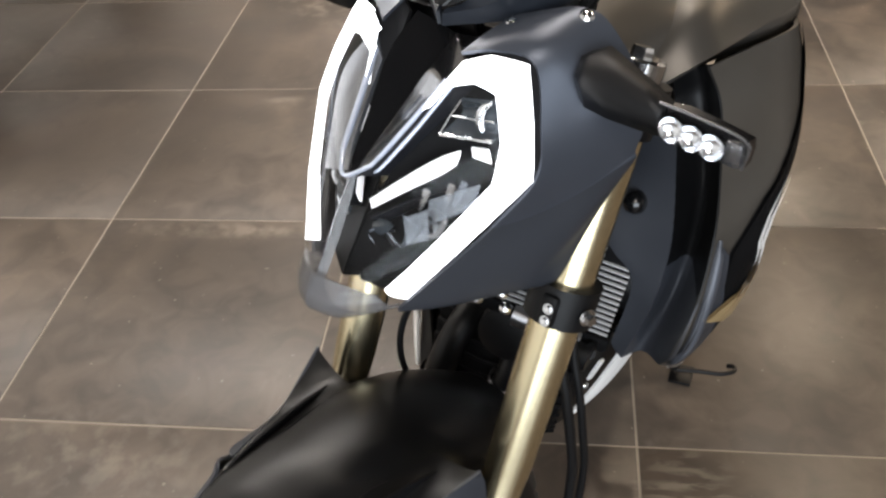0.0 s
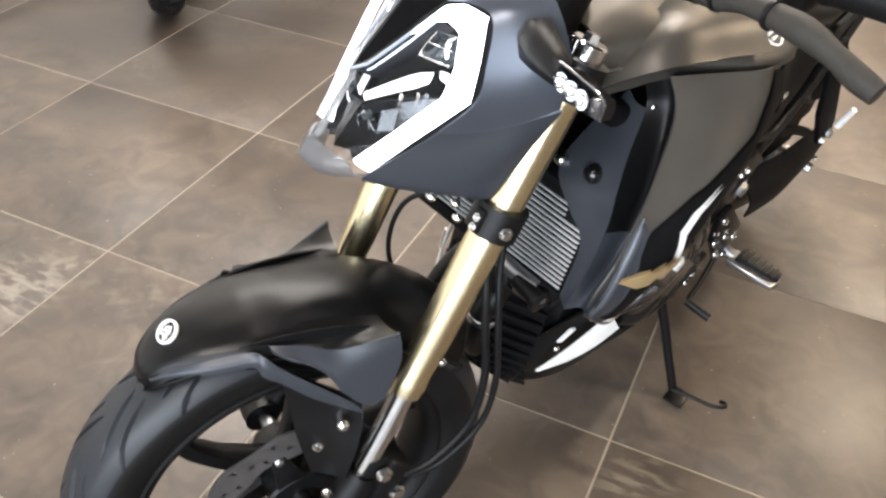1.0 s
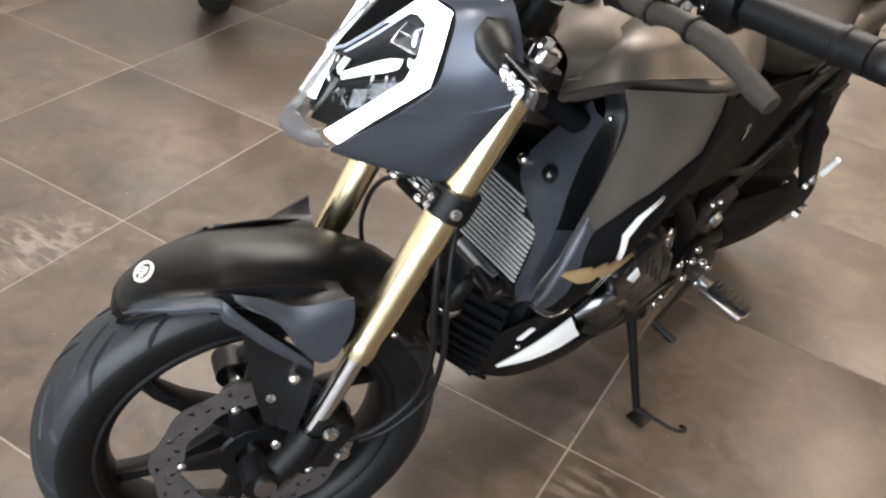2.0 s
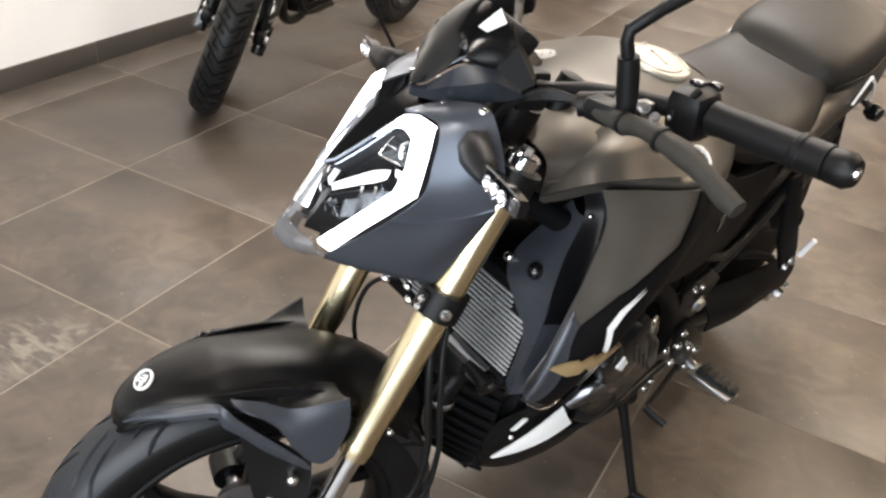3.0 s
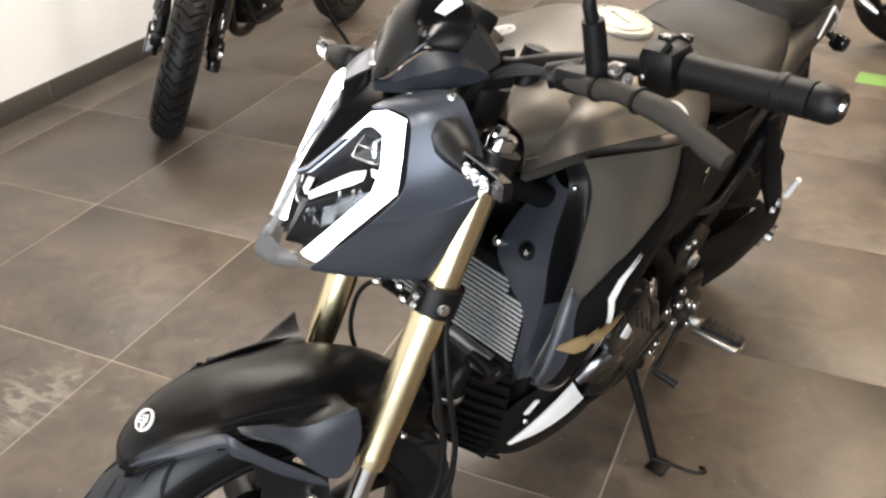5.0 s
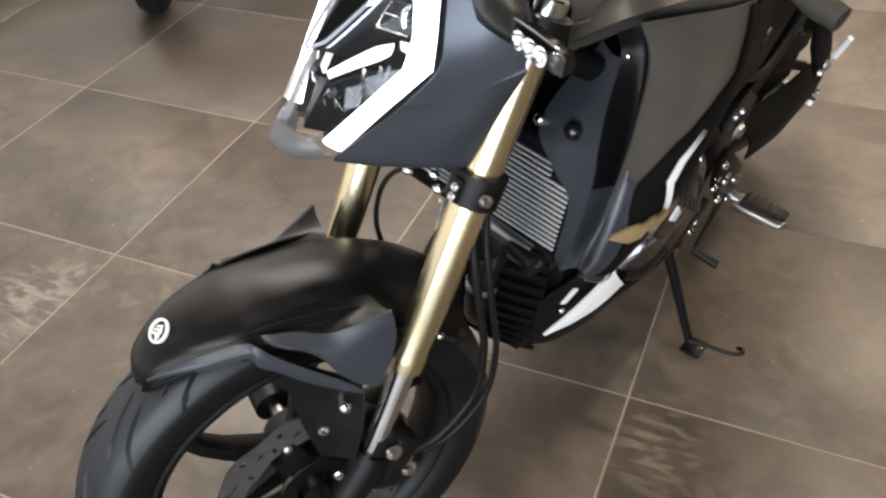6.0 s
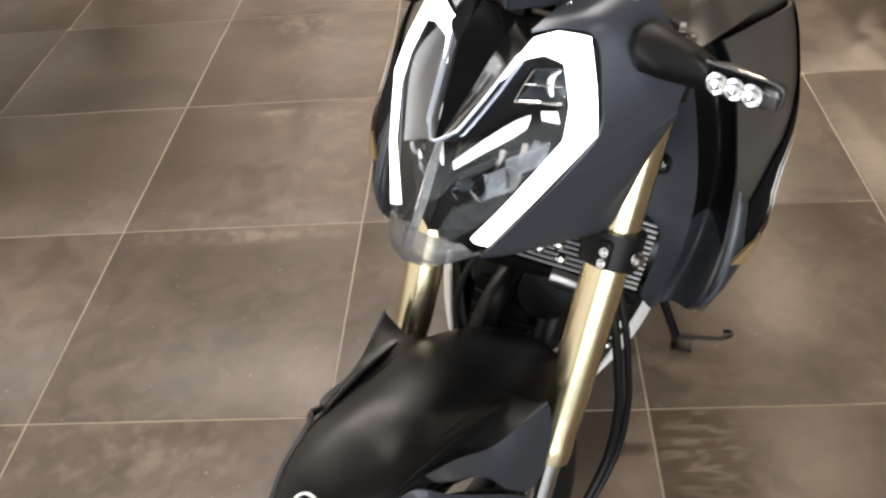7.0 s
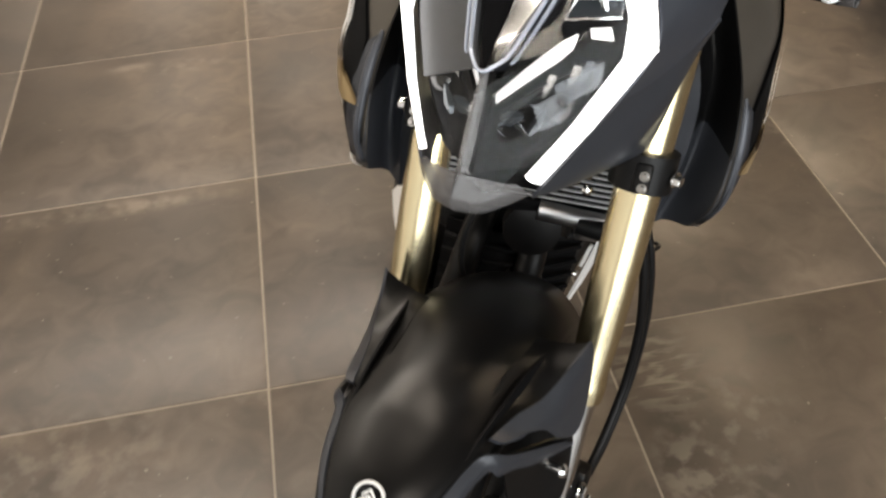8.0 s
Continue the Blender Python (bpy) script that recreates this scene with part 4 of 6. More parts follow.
    # clear cover from the ridge to the band
    cov = sheet([[RIDGE[0], RIDGE[1], RIDGE[2], RIDGE[3], V(-0.020, 0.0235, 0.917), V(-0.048, 0.0365, 0.943)], [V(0.058, 0.022, 0.800), V(0.028, 0.036, 0.836), V(0.000, 0.046, 0.868), V(-0.018, 0.050, 0.898), V(-0.040, 0.050, 0.922), V(-0.052, 0.046, 0.942)], [p + V(0.001, 0, 0) for p in (DRLI[0], DRLI[1], DRLI[2], DRLI[3], DRLI[4], DRLI[5])]], 14, 30, 0.002)
    ob = part("lens_cover", cov if s > 0 else mirrored(cov), LENS, housing, "clear plastic lamp cover")
    ob.visible_shadow = False
chin = both(sheet([[V(0.0600, 0.002, 0.817), V(0.052, 0.018, 0.812), V(0.044, 0.032, 0.807), V(0.036, 0.043, 0.803)], [V(0.0705, 0, 0.798), V(0.0625, 0.018, 0.797), V(0.050, 0.034, 0.797), V(0.033, 0.048, 0.797)], [V(0.067, 0, 0.784), V(0.060, 0.020, 0.783), V(0.046, 0.036, 0.786), V(0.029, 0.050, 0.790)], [V(0.045, 0, 0.768), V(0.040, 0.018, 0.770), V(0.030, 0.034, 0.777), V(0.018, 0.050, 0.784)]], 12, 18, 0.003))
part("chin_wall", sheet([[V(0.014, -0.012, 0.806), V(0.006, 0.042, 0.800)], [V(0.006, -0.012, 0.768), V(-0.004, 0.048, 0.770)]], 8, 10, 0.003), DULL, housing)
part("chin", chin, SMOKE, housing, "smoky translucent chin piece")
part("centre_rib", both(sheet([[V(0.066, 0.0, 0.800), V(0.048, 0.0, 0.829), V(0.030, 0, 0.860), V(0.013, 0, 0.885)], [V(0.059, 0.005, 0.801), V(0.041, 0.0055, 0.830), V(0.023, 0.005, 0.8605), V(0.009, 0.003, 0.8845)]], 6, 16, 0.004)), SMOKE, housing, "dark middle rib")
part("slot_panel", both(sheet([[V(0.012, 0, 0.884), V(-0.030, 0, 0.910), V(-0.070, 0, 0.936), V(-0.104, 0, 0.955)], [V(0.012, 0.005, 0.885), V(-0.024, 0.018, 0.914), V(-0.062, 0.033, 0.944), V(-0.100, 0.038, 0.964)]], 12, 16, 0.003)), GLOSS, housing, "glossy black panel over the lamp")

# cowl sides round the lamp
for s in (1, -1):
    cowl = sheet([[V(-0.066, 0.041, 0.965), V(-0.080, 0.063, 0.969), V(-0.090, 0.088, 0.963), V(-0.080, 0.103, 0.925), V(-0.068, 0.110, 0.891), V(-0.040, 0.093, 0.853)],
                  [V(-0.082, 0.043, 0.970), V(-0.098, 0.074, 0.976), V(-0.106, 0.098, 0.968), V(-0.104, 0.116, 0.930), V(-0.096, 0.120, 0.888), V(-0.076, 0.109, 0.856)],
                  [V(-0.104, 0.046, 0.975), V(-0.124, 0.084, 0.984), V(-0.128, 0.108, 0.972), V(-0.130, 0.132, 0.935), V(-0.128, 0.132, 0.885), V(-0.114, 0.1265, 0.868)],
                  [V(-0.118, 0.050, 0.978), V(-0.140, 0.092, 0.988), V(-0.146, 0.116, 0.974), V(-0.150, 0.144, 0.930), V(-0.148, 0.140, 0.890), V(-0.149, 0.141, 0.884)]], 26, 46, 0.003)
    # the down-facing half: same paint, its shade put in as a darker material
    under = sheet([[V(-0.040, 0.093, 0.853), V(-0.025, 0.082, 0.835), V(0.019, 0.053, 0.790), V(0.012, 0.048, 0.780)],
                   [V(-0.076, 0.109, 0.856), V(-0.056, 0.098, 0.825), V(-0.016, 0.072, 0.783), V(-0.02, 0.062, 0.772)],
                   [V(-0.114, 0.1265, 0.868), V(-0.098, 0.118, 0.820), V(-0.065, 0.094, 0.776), V(-0.066, 0.076, 0.766)],
                   [V(-0.149, 0.141, 0.884), V(-0.134, 0.125, 0.840), V(-0.102, 0.109, 0.772), V(-0.100, 0.084, 0.762)]], 26, 24, 0.003)
    ob = part("headlight_cowl", cowl if s > 0 else mirrored(cowl), COWL, bike, "satin charcoal cowl beside the lamp", STEER, 55)
    part("cowl_lower", under if s > 0 else mirrored(under), SIDEGREY, ob, "lower half of the cowl, its shade put in as a darker colour")
    for p in ((-0.136, 0.096, 0.987), (-0.108, 0.052, 0.977)):
        part("cowl_bolt", dome((p[0], p[1] * s, p[2]), (0.2, 0.2 * s, 1), 0.0062, 0.004), CHROME, ob)
    # turn signal
    r0, r1, r2 = V(-0.118, 0.112 * s, 0.957), V(-0.112, 0.166 * s, 0.9525), V(-0.110, 0.184 * s, 0.9505)
    arm_ = loft([[p + V(dx * k, 0, dz * k) for dx, dz in ((0.010, 0.018), (0.019, 0.002), (0.014, -0.016), (-0.008, -0.018), (-0.016, -0.004), (-0.010, 0.017))] for p, k in ((r0, 0.75), (V(-0.117, 0.124 * s, 0.957), 1.12), (r0.lerp(r1, 0.6), 1.0), (r1, 0.82), (r2, 0.62))])
    sig = part("turn_signal", arm_, PLASTIC, bike, "small black turn signal with a clear lens", STEER, 75)
    a, b = V(-0.109, 0.180 * s, 0.9505), V(-0.117, 0.240 * s, 0.943)
    body = loft([[p + V(dx, 0, dz) for dx, dz in ((0.002, 0.0135 * k), (-0.008, 0.0115 * k), (-0.011, 0.0), (-0.008, -0.0115 * k), (0.002, -0.0135 * k))] for p, k in ((a, 0.7), (a.lerp(b, 0.25), 1.0), (a.lerp(b, 0.75), 0.92), (b, 0.78))])
    part("signal_body", body, GLOSS, sig, "dark glassy signal housing")
    part("signal_rim", tube([a + V(0.004, 0, 0.0125), a.lerp(b, 0.5) + V(0.004, 0, 0.0135), b + V(0.004, 0, 0.0105), b + V(0.004, 0, -0.0095)], 0.0012, 6, 20), SIGNAL, sig, "bright edge of the lens")
    part("signal_rim", block(b + V(0.003, -0.007 * s, 0), (0.010, 0.013, 0.019), 0.003), SIGNAL, sig, "bright square end of the lens")
    lens = loft([[p + V(dx * k, 0, dz * k) for dx, dz in ((0.0, 0.014), (0.008, 0.010), (0.011, 0.0), (0.008, -0.010), (0.0, -0.014))] for p, k in ((a + V(0.003, 0, 0), 0.6), (a.lerp(b, 0.2) + V(0.003, 0, 0), 1.0), (a.lerp(b, 0.75) + V(0.003, 0, 0), 0.85), (b + V(0.003, 0.002 * s, 0), 0.42))])
    part("signal_lens", lens, LENS, sig, "clear signal lens").visible_shadow = False
    for q in (0.22, 0.45, 0.68):
        part("signal_led", lathe([(0.009, 0.004), (0.0075, 0.0005), (0.004, -0.002), (0, -0.003)], a.lerp(b, q) + V(0.006, 0, 0), (1, 0, 0.1), 16), REFLECT, sig, "round bright reflector")

# flyscreen and instrument
EDGE = [V(-0.088, 0.003, 0.9835), V(-0.0985, 0.0145, 0.9893), V(-0.112, 0.039, 1.0139), V(-0.129, 0.050, 1.0256), V(-0.1563, 0.066, 1.0259), V(-0.1778, 0.067, 1.0504), V(-0.1761, 0.046, 1.0697), V(-0.1739, 0.030, 1.0823)]
CREST = [V(-0.0875, 0.002, 0.984), V(-0.101, 0.015, 1.003), V(-0.114, 0.029, 1.018), V(-0.1235, 0.036, 1.033), V(-0.1325, 0.040, 1.0435), V(-0.142, 0.0385, 1.054), V(-0.156, 0.029, 1.0695), V(-0.167, 0.015, 1.082)]
MIDDLE = [V(-0.087, 0, 0.984), V(-0.0975, 0, 1.003), V(-0.106, 0, 1.019), V(-0.115, 0, 1.034), V(-0.1215, 0, 1.0445), V(-0.132, 0, 1.056), V(-0.149, 0, 1.072), V(-0.166, 0, 1.0845)]
scr = sheet([[V(e.x, -e.y, e.z), V(c.x, -c.y, c.z), m_, c, e] for e, c, m_ in zip(EDGE, CREST, MIDDLE)], 34, 48, 0.003)
screen = part("flyscreen", scr, SCREEN, bike, "small angular black flyscreen", STEER, 50)
for y in (-0.0396, 0.0396):
    d = V(0.62, y * 13, 0.50)
    part("screen_screw", dome((-0.1300, y * 1.01, 1.0418), d, 0.0072, 0.004), GLOSS, screen)
    part("screen_boss", lathe([(0.0066, 0.001), (0.0090, 0.0015), (0.0100, -0.001)], (-0.1306, y, 1.0415), d, 18), PLASTIC, screen)
part("screen_mark", sheet([[p + V(0.0028, 0.0036, 0.0016) for p in row] for row in ((V(-0.1471, 0.0324, 1.0614), V(-0.1602, 0.0307, 1.0713), V(-0.1733, 0.0300, 1.0815)), (V(-0.1537, 0.0434, 1.0588), V(-0.1647, 0.0446, 1.0643), V(-0.1755, 0.0455, 1.0697)))], 8, 8, 0.001), WHITE, screen, "white patch near the top edge")
VISOR_UP = [p + V(-0.001, 0.0006, -0.0022) for p in EDGE[:5]] + [V(-0.171, 0.076, 1.0144), V(-0.1856, 0.085, 1.0038)]
VISOR_LOW = [V(-0.086, 0.002, 0.968), V(-0.106, 0.030, 0.972), V(-0.118, 0.046, 0.975), V(-0.133, 0.062, 0.981), V(-0.155, 0.076, 0.988), V(-0.172, 0.083, 0.992), V(-0.188, 0.088, 0.998)]
VISOR_MID = [V(-0.085, 0.003, 0.978), V(-0.100, 0.027, 0.985), V(-0.1092, 0.046, 0.9955), V(-0.128, 0.063, 1.004), V(-0.1511, 0.078, 1.0125), V(-0.168, 0.083, 1.008), V(-0.186, 0.088, 1.001)]
for s in (1, -1):
    fl = (lambda b: b) if s > 0 else mirrored
    vis = joined(sheet([VISOR_UP, VISOR_MID], 6, 40, 0.003), sheet([VISOR_MID, VISOR_LOW], 6, 40, 0.003))
    part("screen_visor", fl(vis), VISORMAT, screen, "satin dark lower visor beside the screen")
    part("visor_bead", fl(tube([V(-0.0975, 0.0160, 0.9905), V(-0.1115, 0.0385, 1.0155), V(-0.1245, 0.0452, 1.0287), V(-0.1365, 0.0500, 1.0367)], [0.0008, 0.0012, 0.0024, 0.0008], 8, 24)), COWL, screen, "satin bead along the crease")
for s in (1, -1):
    guard_ = joined(sheet([[p + V(-0.0015, 0.002, -0.001) for p in (EDGE[4], EDGE[5])], [V(-0.1856, 0.085, 1.0038), V(-0.2002, 0.088, 1.0123)]], 8, 8, 0.003), sheet([[EDGE[5] + V(-0.0015, 0.002, -0.001), EDGE[6] + V(-0.006, 0.001, 0)], [V(-0.2002, 0.088, 1.0123), V(-0.207, 0.076, 1.020)]], 8, 8, 0.003))
    part("side_guard", guard_ if s > 0 else mirrored(guard_), PLASTIC, screen)
part("instrument", block((-0.185, 0, 1.03), (0.03, 0.12, 0.075), 0.008, (0, -35, 0)), PLASTIC, bike, "black instrument panel behind the flyscreen", STEER)

# ---- handlebar ----
bar = part("handlebar", tube([V(-0.366, -0.385, 1.05), V(-0.319, -0.25, 1.041), V(-0.262, -0.13, 1.022), V(-0.222, -0.06, 1.0), V(-0.215, 0, 0.998), V(-0.222, 0.06, 1.0), V(-0.262, 0.13, 1.022), V(-0.319, 0.25, 1.041), V(-0.366, 0.385, 1.05)], 0.011, 14, 60), PLASTIC, bike, "wide black handlebar with rubber grips", BARS)
for s in (1, -1):
    g0, g1 = V(-0.319, 0.247 * s, 1.041), V(-0.361, 0.368 * s, 1.046)
    d = (g1 - g0).normalized()
    part("grip", tube([g0, g0 + d * 0.006, g0 + d * 0.012, g1 - d * 0.034, g1 - d * 0.032, g1 - d * 0.026, g1 - d * 0.024, g1], [0.018, 0.018, 0.0168, 0.0172, 0.0192, 0.0192, 0.0175, 0.0175], 24), GRIPRUB, bar, "black rubber grip")
    part("bar_end", tube([g1 - d * 0.002, g1 + d * 0.004, g1 + d * 0.020, g1 + d * 0.027], [0.014, 0.0178, 0.0178, 0.013], 24), PLASTIC, bar)
    part("bar_end_screw", bolt(g1 + d * 0.027, d, 0.005, 0.003), CHROME, bar)
    sw = part("switch_box", block(g0 - d * 0.026 + V(0, 0, -0.002), (0.046, 0.046, 0.056), 0.014, (0, 8, 19 * s)), PLASTIC, bar, "black switch box")
    part("switch", block(g0 - d * 0.024 + V(-0.018, 0, 0.026), (0.010, 0.014, 0.008), 0.002, (0, 0, 19 * s)), GLOSS, sw)
    part("switch", block(g0 - d * 0.030 + V(-0.002, 0, 0.028), (0.014, 0.016, 0.006), 0.002, (0, 0, 19 * s)), GLOSS, sw)
    part("switch_seam", tube([g0 - d * 0.026 + V(0.024 * math.cos(a), 0, 0.029 * math.sin(a) - 0.002) for a in (k * 0.524 for k in range(13))], 0.0012, 6), GLOSS, sw)
    part("switch", block(g0 - d * 0.012 + V(0.016, 0, 0.020), (0.012, 0.008, 0.010), 0.002, (0, 40, 19 * s)), DULL, sw)
    part("box_screw", dome(g0 - d * 0.030 + V(0.023, 0, -0.010), (1, 0, 0), 0.003, 0.002), STEEL, sw)
    perch = part("lever_perch", joined(block(V(-0.250, 0.165 * s, 1.018), (0.05, 0.04, 0.026), 0.006, (0, 0, 25 * s)), tube([V(-0.258, 0.16 * s, 1.022), V(-0.228, 0.135 * s, 1.012)], 0.014, 14)), PLASTIC, bar)
    lev = [V(-0.232, 0.125 * s, 1.012), V(-0.236, 0.165 * s, 1.017), V(-0.244, 0.205 * s, 1.019), V(-0.252, 0.262 * s, 1.025), V(-0.266, 0.325 * s, 1.014), V(-0.277, 0.365 * s, 1.000)]
    wrap = [lev[0]]
    for a_, b_, dz in zip(lev, lev[1:], (0.001, -0.001, 0.0025, 0.003, -0.001)):
        wrap += [a_.lerp(b_, 0.5) + V(0, 0, dz), b_]
    part("lever", tube(wrap, [0.0085, 0.0105, 0.0125, 0.0108, 0.0118, 0.0100, 0.0112, 0.0125, 0.0100, 0.0112, 0.0098], 14, 40), FOAM, bar, "hand lever wrapped in grey foam")
    for q in (1, 2, 3):
        d2 = (lev[q + 1] - lev[q - 1]).normalized()
        part("lever_tie", tube([lev[q] - d2 * 0.002, lev[q] + d2 * 0.002], 0.0137, 14), GRIPRUB, bar)
    mf = V(-0.253, 0.190 * s, 1.036)
    part("mirror_stem", tube([mf + V(0, 0, -0.012), V(-0.246, 0.19 * s, 1.06), V(-0.240, 0.19 * s, 1.085), V(-0.239, 0.19 * s, 1.086), V(-0.234, 0.19 * s, 1.100), V(-0.234, 0.190 * s, 1.112), V(-0.262, 0.194 * s, 1.134), V(-0.294, 0.2 * s, 1.156)], [0.0115, 0.012, 0.0115, 0.0075, 0.0072, 0.0072, 0.0068, 0.0068], 16), PLASTIC, bar, "bent black mirror stem")
    part("mirror_clamp", joined(block((-0.268, 0.196 * s, 1.030), (0.022, 0.016, 0.018), 0.003, (0, 0, 20 * s)), bolt((-0.262, 0.205 * s, 1.036), (0.4, 0.6 * s, 0.7), 0.0055, 0.005), bolt((-0.276, 0.209 * s, 1.026), (0.4, 0.7 * s, 0.5), 0.0045, 0.005)), STEEL, bar, "bright clamp at the mirror foot")
    part("bar_clamp", block((-0.218, 0.035 * s, 0.992), (0.04, 0.028, 0.05), 0.006), PLASTIC, bar)
for s, ys in ((1, (0.02, 0.03, 0.045)), (-1, (-0.03,))):
    for k2, yy in enumerate(ys):
        part("cable", tube([V(-0.235, 0.125 * s, 1.012), V(-0.205, 0.095 * s, 1.004 + 0.004 * k2), V(-0.185, 0.055 * s + yy * 0.2, 0.985), V(-0.165, 0.05 * s, 0.94), V(-0.17, 0.04 * s, 0.86)], 0.0042, 8, 26), GRIPRUB, bar, "black control cable")

res = part("brake_reservoir", block((-0.245, -0.160, 1.045), (0.052, 0.048, 0.036), 0.006, (0, 6, -22)), PLASTIC, bar, "black brake fluid reservoir")
part("reservoir_lid", block((-0.247, -0.160, 1.066), (0.054, 0.050, 0.008), 0.003, (0, 6, -22)), GLOSS, res)
for dx, dy in ((0.016, 0.014), (-0.016, -0.014)):
    part("lid_screw", dome((-0.247 + dx, -0.160 + dy, 1.070), (0.1, 0, 1), 0.004, 0.002), STEEL, res)
part("kill_switch", lathe([(0, 0.016), (0.011, 0.015), (0.013, 0.010), (0.013, -0.01)], (-0.304, -0.205, 1.062), (-0.3, 0, 1), 20), GLOSS, bar, "round switch knob")

# brake hose looping down beside the left fork leg, cable at the right one
hose = [V(-0.125, 0.085, 0.80), V(-0.116, 0.095, 0.73), V(-0.110, 0.104, 0.676), V(-0.108, 0.115, 0.634), V(-0.111, 0.120, 0.581), V(-0.118, 0.120, 0.511), V(-0.108, 0.116, 0.43), V(-0.06, 0.112, 0.37), V(-0.02, 0.110, 0.355)]
part("brake_hose", tube(hose, 0.0052, 10, 50), GRIPRUB, bike, "black brake hose", BARS)
part("brake_hose", tube([p + V(-0.016, 0.002, -0.004) for p in hose], 0.0042, 10, 50), GRIPRUB, bike, "black sensor cable", BARS)
part("hose", tube([V(-0.095, 0.02, 0.735), V(-0.100, -0.010, 0.708), V(-0.076, -0.042, 0.684), V(-0.064, -0.062, 0.645), V(-0.060, -0.070, 0.590), V(-0.075, -0.070, 0.52)], 0.0036, 8, 36), GRIPRUB, bike, "thin black cable under the lamp", BARS)
part("lamp_bracket", joined(tube([V(-0.09, 0.06, 0.765), V(-0.04, 0.02, 0.768), V(0.0, 0.0, 0.775)], 0.010, 10), block((-0.05, 0.035, 0.772), (0.05, 0.04, 0.016), 0.004)), ENGINE, bike, "black lamp bracket", BARS)
part("bracket_clip", tube([V(-0.058, 0.053, 0.769), V(-0.066, 0.054, 0.759), V(-0.073, 0.053, 0.757), V(-0.078, 0.053, 0.763), V(-0.086, 0.052, 0.758)], [0.0035, 0.006, 0.0065, 0.005, 0.003], 10, 16), CHROME, bike, "bright bent metal clip under the lamp", BARS)
for p in ((-0.056, 0.054, 0.750), (-0.087, 0.054, 0.735), (-0.091, 0.054, 0.714), (-0.035, 0.044, 0.765)):
    part("bracket_bolt", dome(p, (0.5, 0.8, 0.3), 0.0062, 0.005), CHROME, bike, "", BARS)

# ---- tank, shrouds, radiator, engine, seat ----
def half_section(x, pts):
    """Points (y, z) from the left edge to the middle, and mirrored on."""
    return [V(x, y, z) for y, z in pts] + [V(x, -y, z) for y, z in pts[-2::-1]]


tank = part("fuel_tank", sheet([half_section(-0.235, [(0.066, 0.845), (0.064, 0.880), (0.056, 0.908), (0.030, 0.918), (0, 0.920)]),
                                half_section(-0.30, [(0.118, 0.880), (0.118, 0.896), (0.100, 0.925), (0.055, 0.942), (0, 0.946)]),
                                half_section(-0.38, [(0.176, 0.890), (0.172, 0.905), (0.140, 0.923), (0.075, 0.949), (0, 0.959)]),
                                half_section(-0.46, [(0.192, 0.888), (0.184, 0.905), (0.145, 0.924), (0.08, 0.951), (0, 0.962)]),
                                half_section(-0.55, [(0.165, 0.865), (0.160, 0.895), (0.130, 0.930), (0.075, 0.950), (0, 0.956)]),
                                half_section(-0.64, [(0.115, 0.815), (0.118, 0.860), (0.100, 0.905), (0.060, 0.925), (0, 0.932)]),
                                half_section(-0.70, [(0.105, 0.790), (0.105, 0.830), (0.090, 0.870), (0.055, 0.890), (0, 0.895)])], 50, 60, 0.004), CHARCOAL, bike, "satin black fuel tank", None, 60)
cap = part("fuel_cap", lathe([(0.0505, -0.002), (0.0515, 0.004), (0.0495, 0.007), (0.044, 0.0075), (0.043, 0.006), (0.039, 0.006), (0.038, 0.0085), (0.020, 0.010), (0, 0.0105)], (-0.530, 0, 0.957), (-0.06, 0, 1), 48), SILVER, tank, "round silver fuel cap with an engraved line of writing")
for i, (u0, u1, w) in enumerate(((-0.020, -0.012, 0.004), (-0.009, -0.002, 0.003), (0.001, 0.008, 0.004), (0.010, 0.020, 0.003))):
    part("engraved_bar", block((-0.530 + 0.004 * i - 0.006, (u0 + u1) / 2, 0.9675), (w * 0.7, u1 - u0, 0.0012), 0), PLASTIC, cap)
for a in range(6):
    part("cap_screw", dome((-0.530 + 0.048 * math.cos(a * 1.047), 0.048 * math.sin(a * 1.047), 0.9635), (0, 0, 1), 0.003, 0.002), STEEL, cap)
part("ignition_lock", joined(tube([V(-0.30, 0, 0.93), V(-0.318, 0, 0.975)], [0.020, 0.018], 18), lathe([(0.018, 0), (0.018, 0.006), (0.012, 0.008), (0, 0.007)], (-0.318, 0, 0.975), (-0.3, 0, 1), 20)), PLASTIC, tank, "black ignition lock")
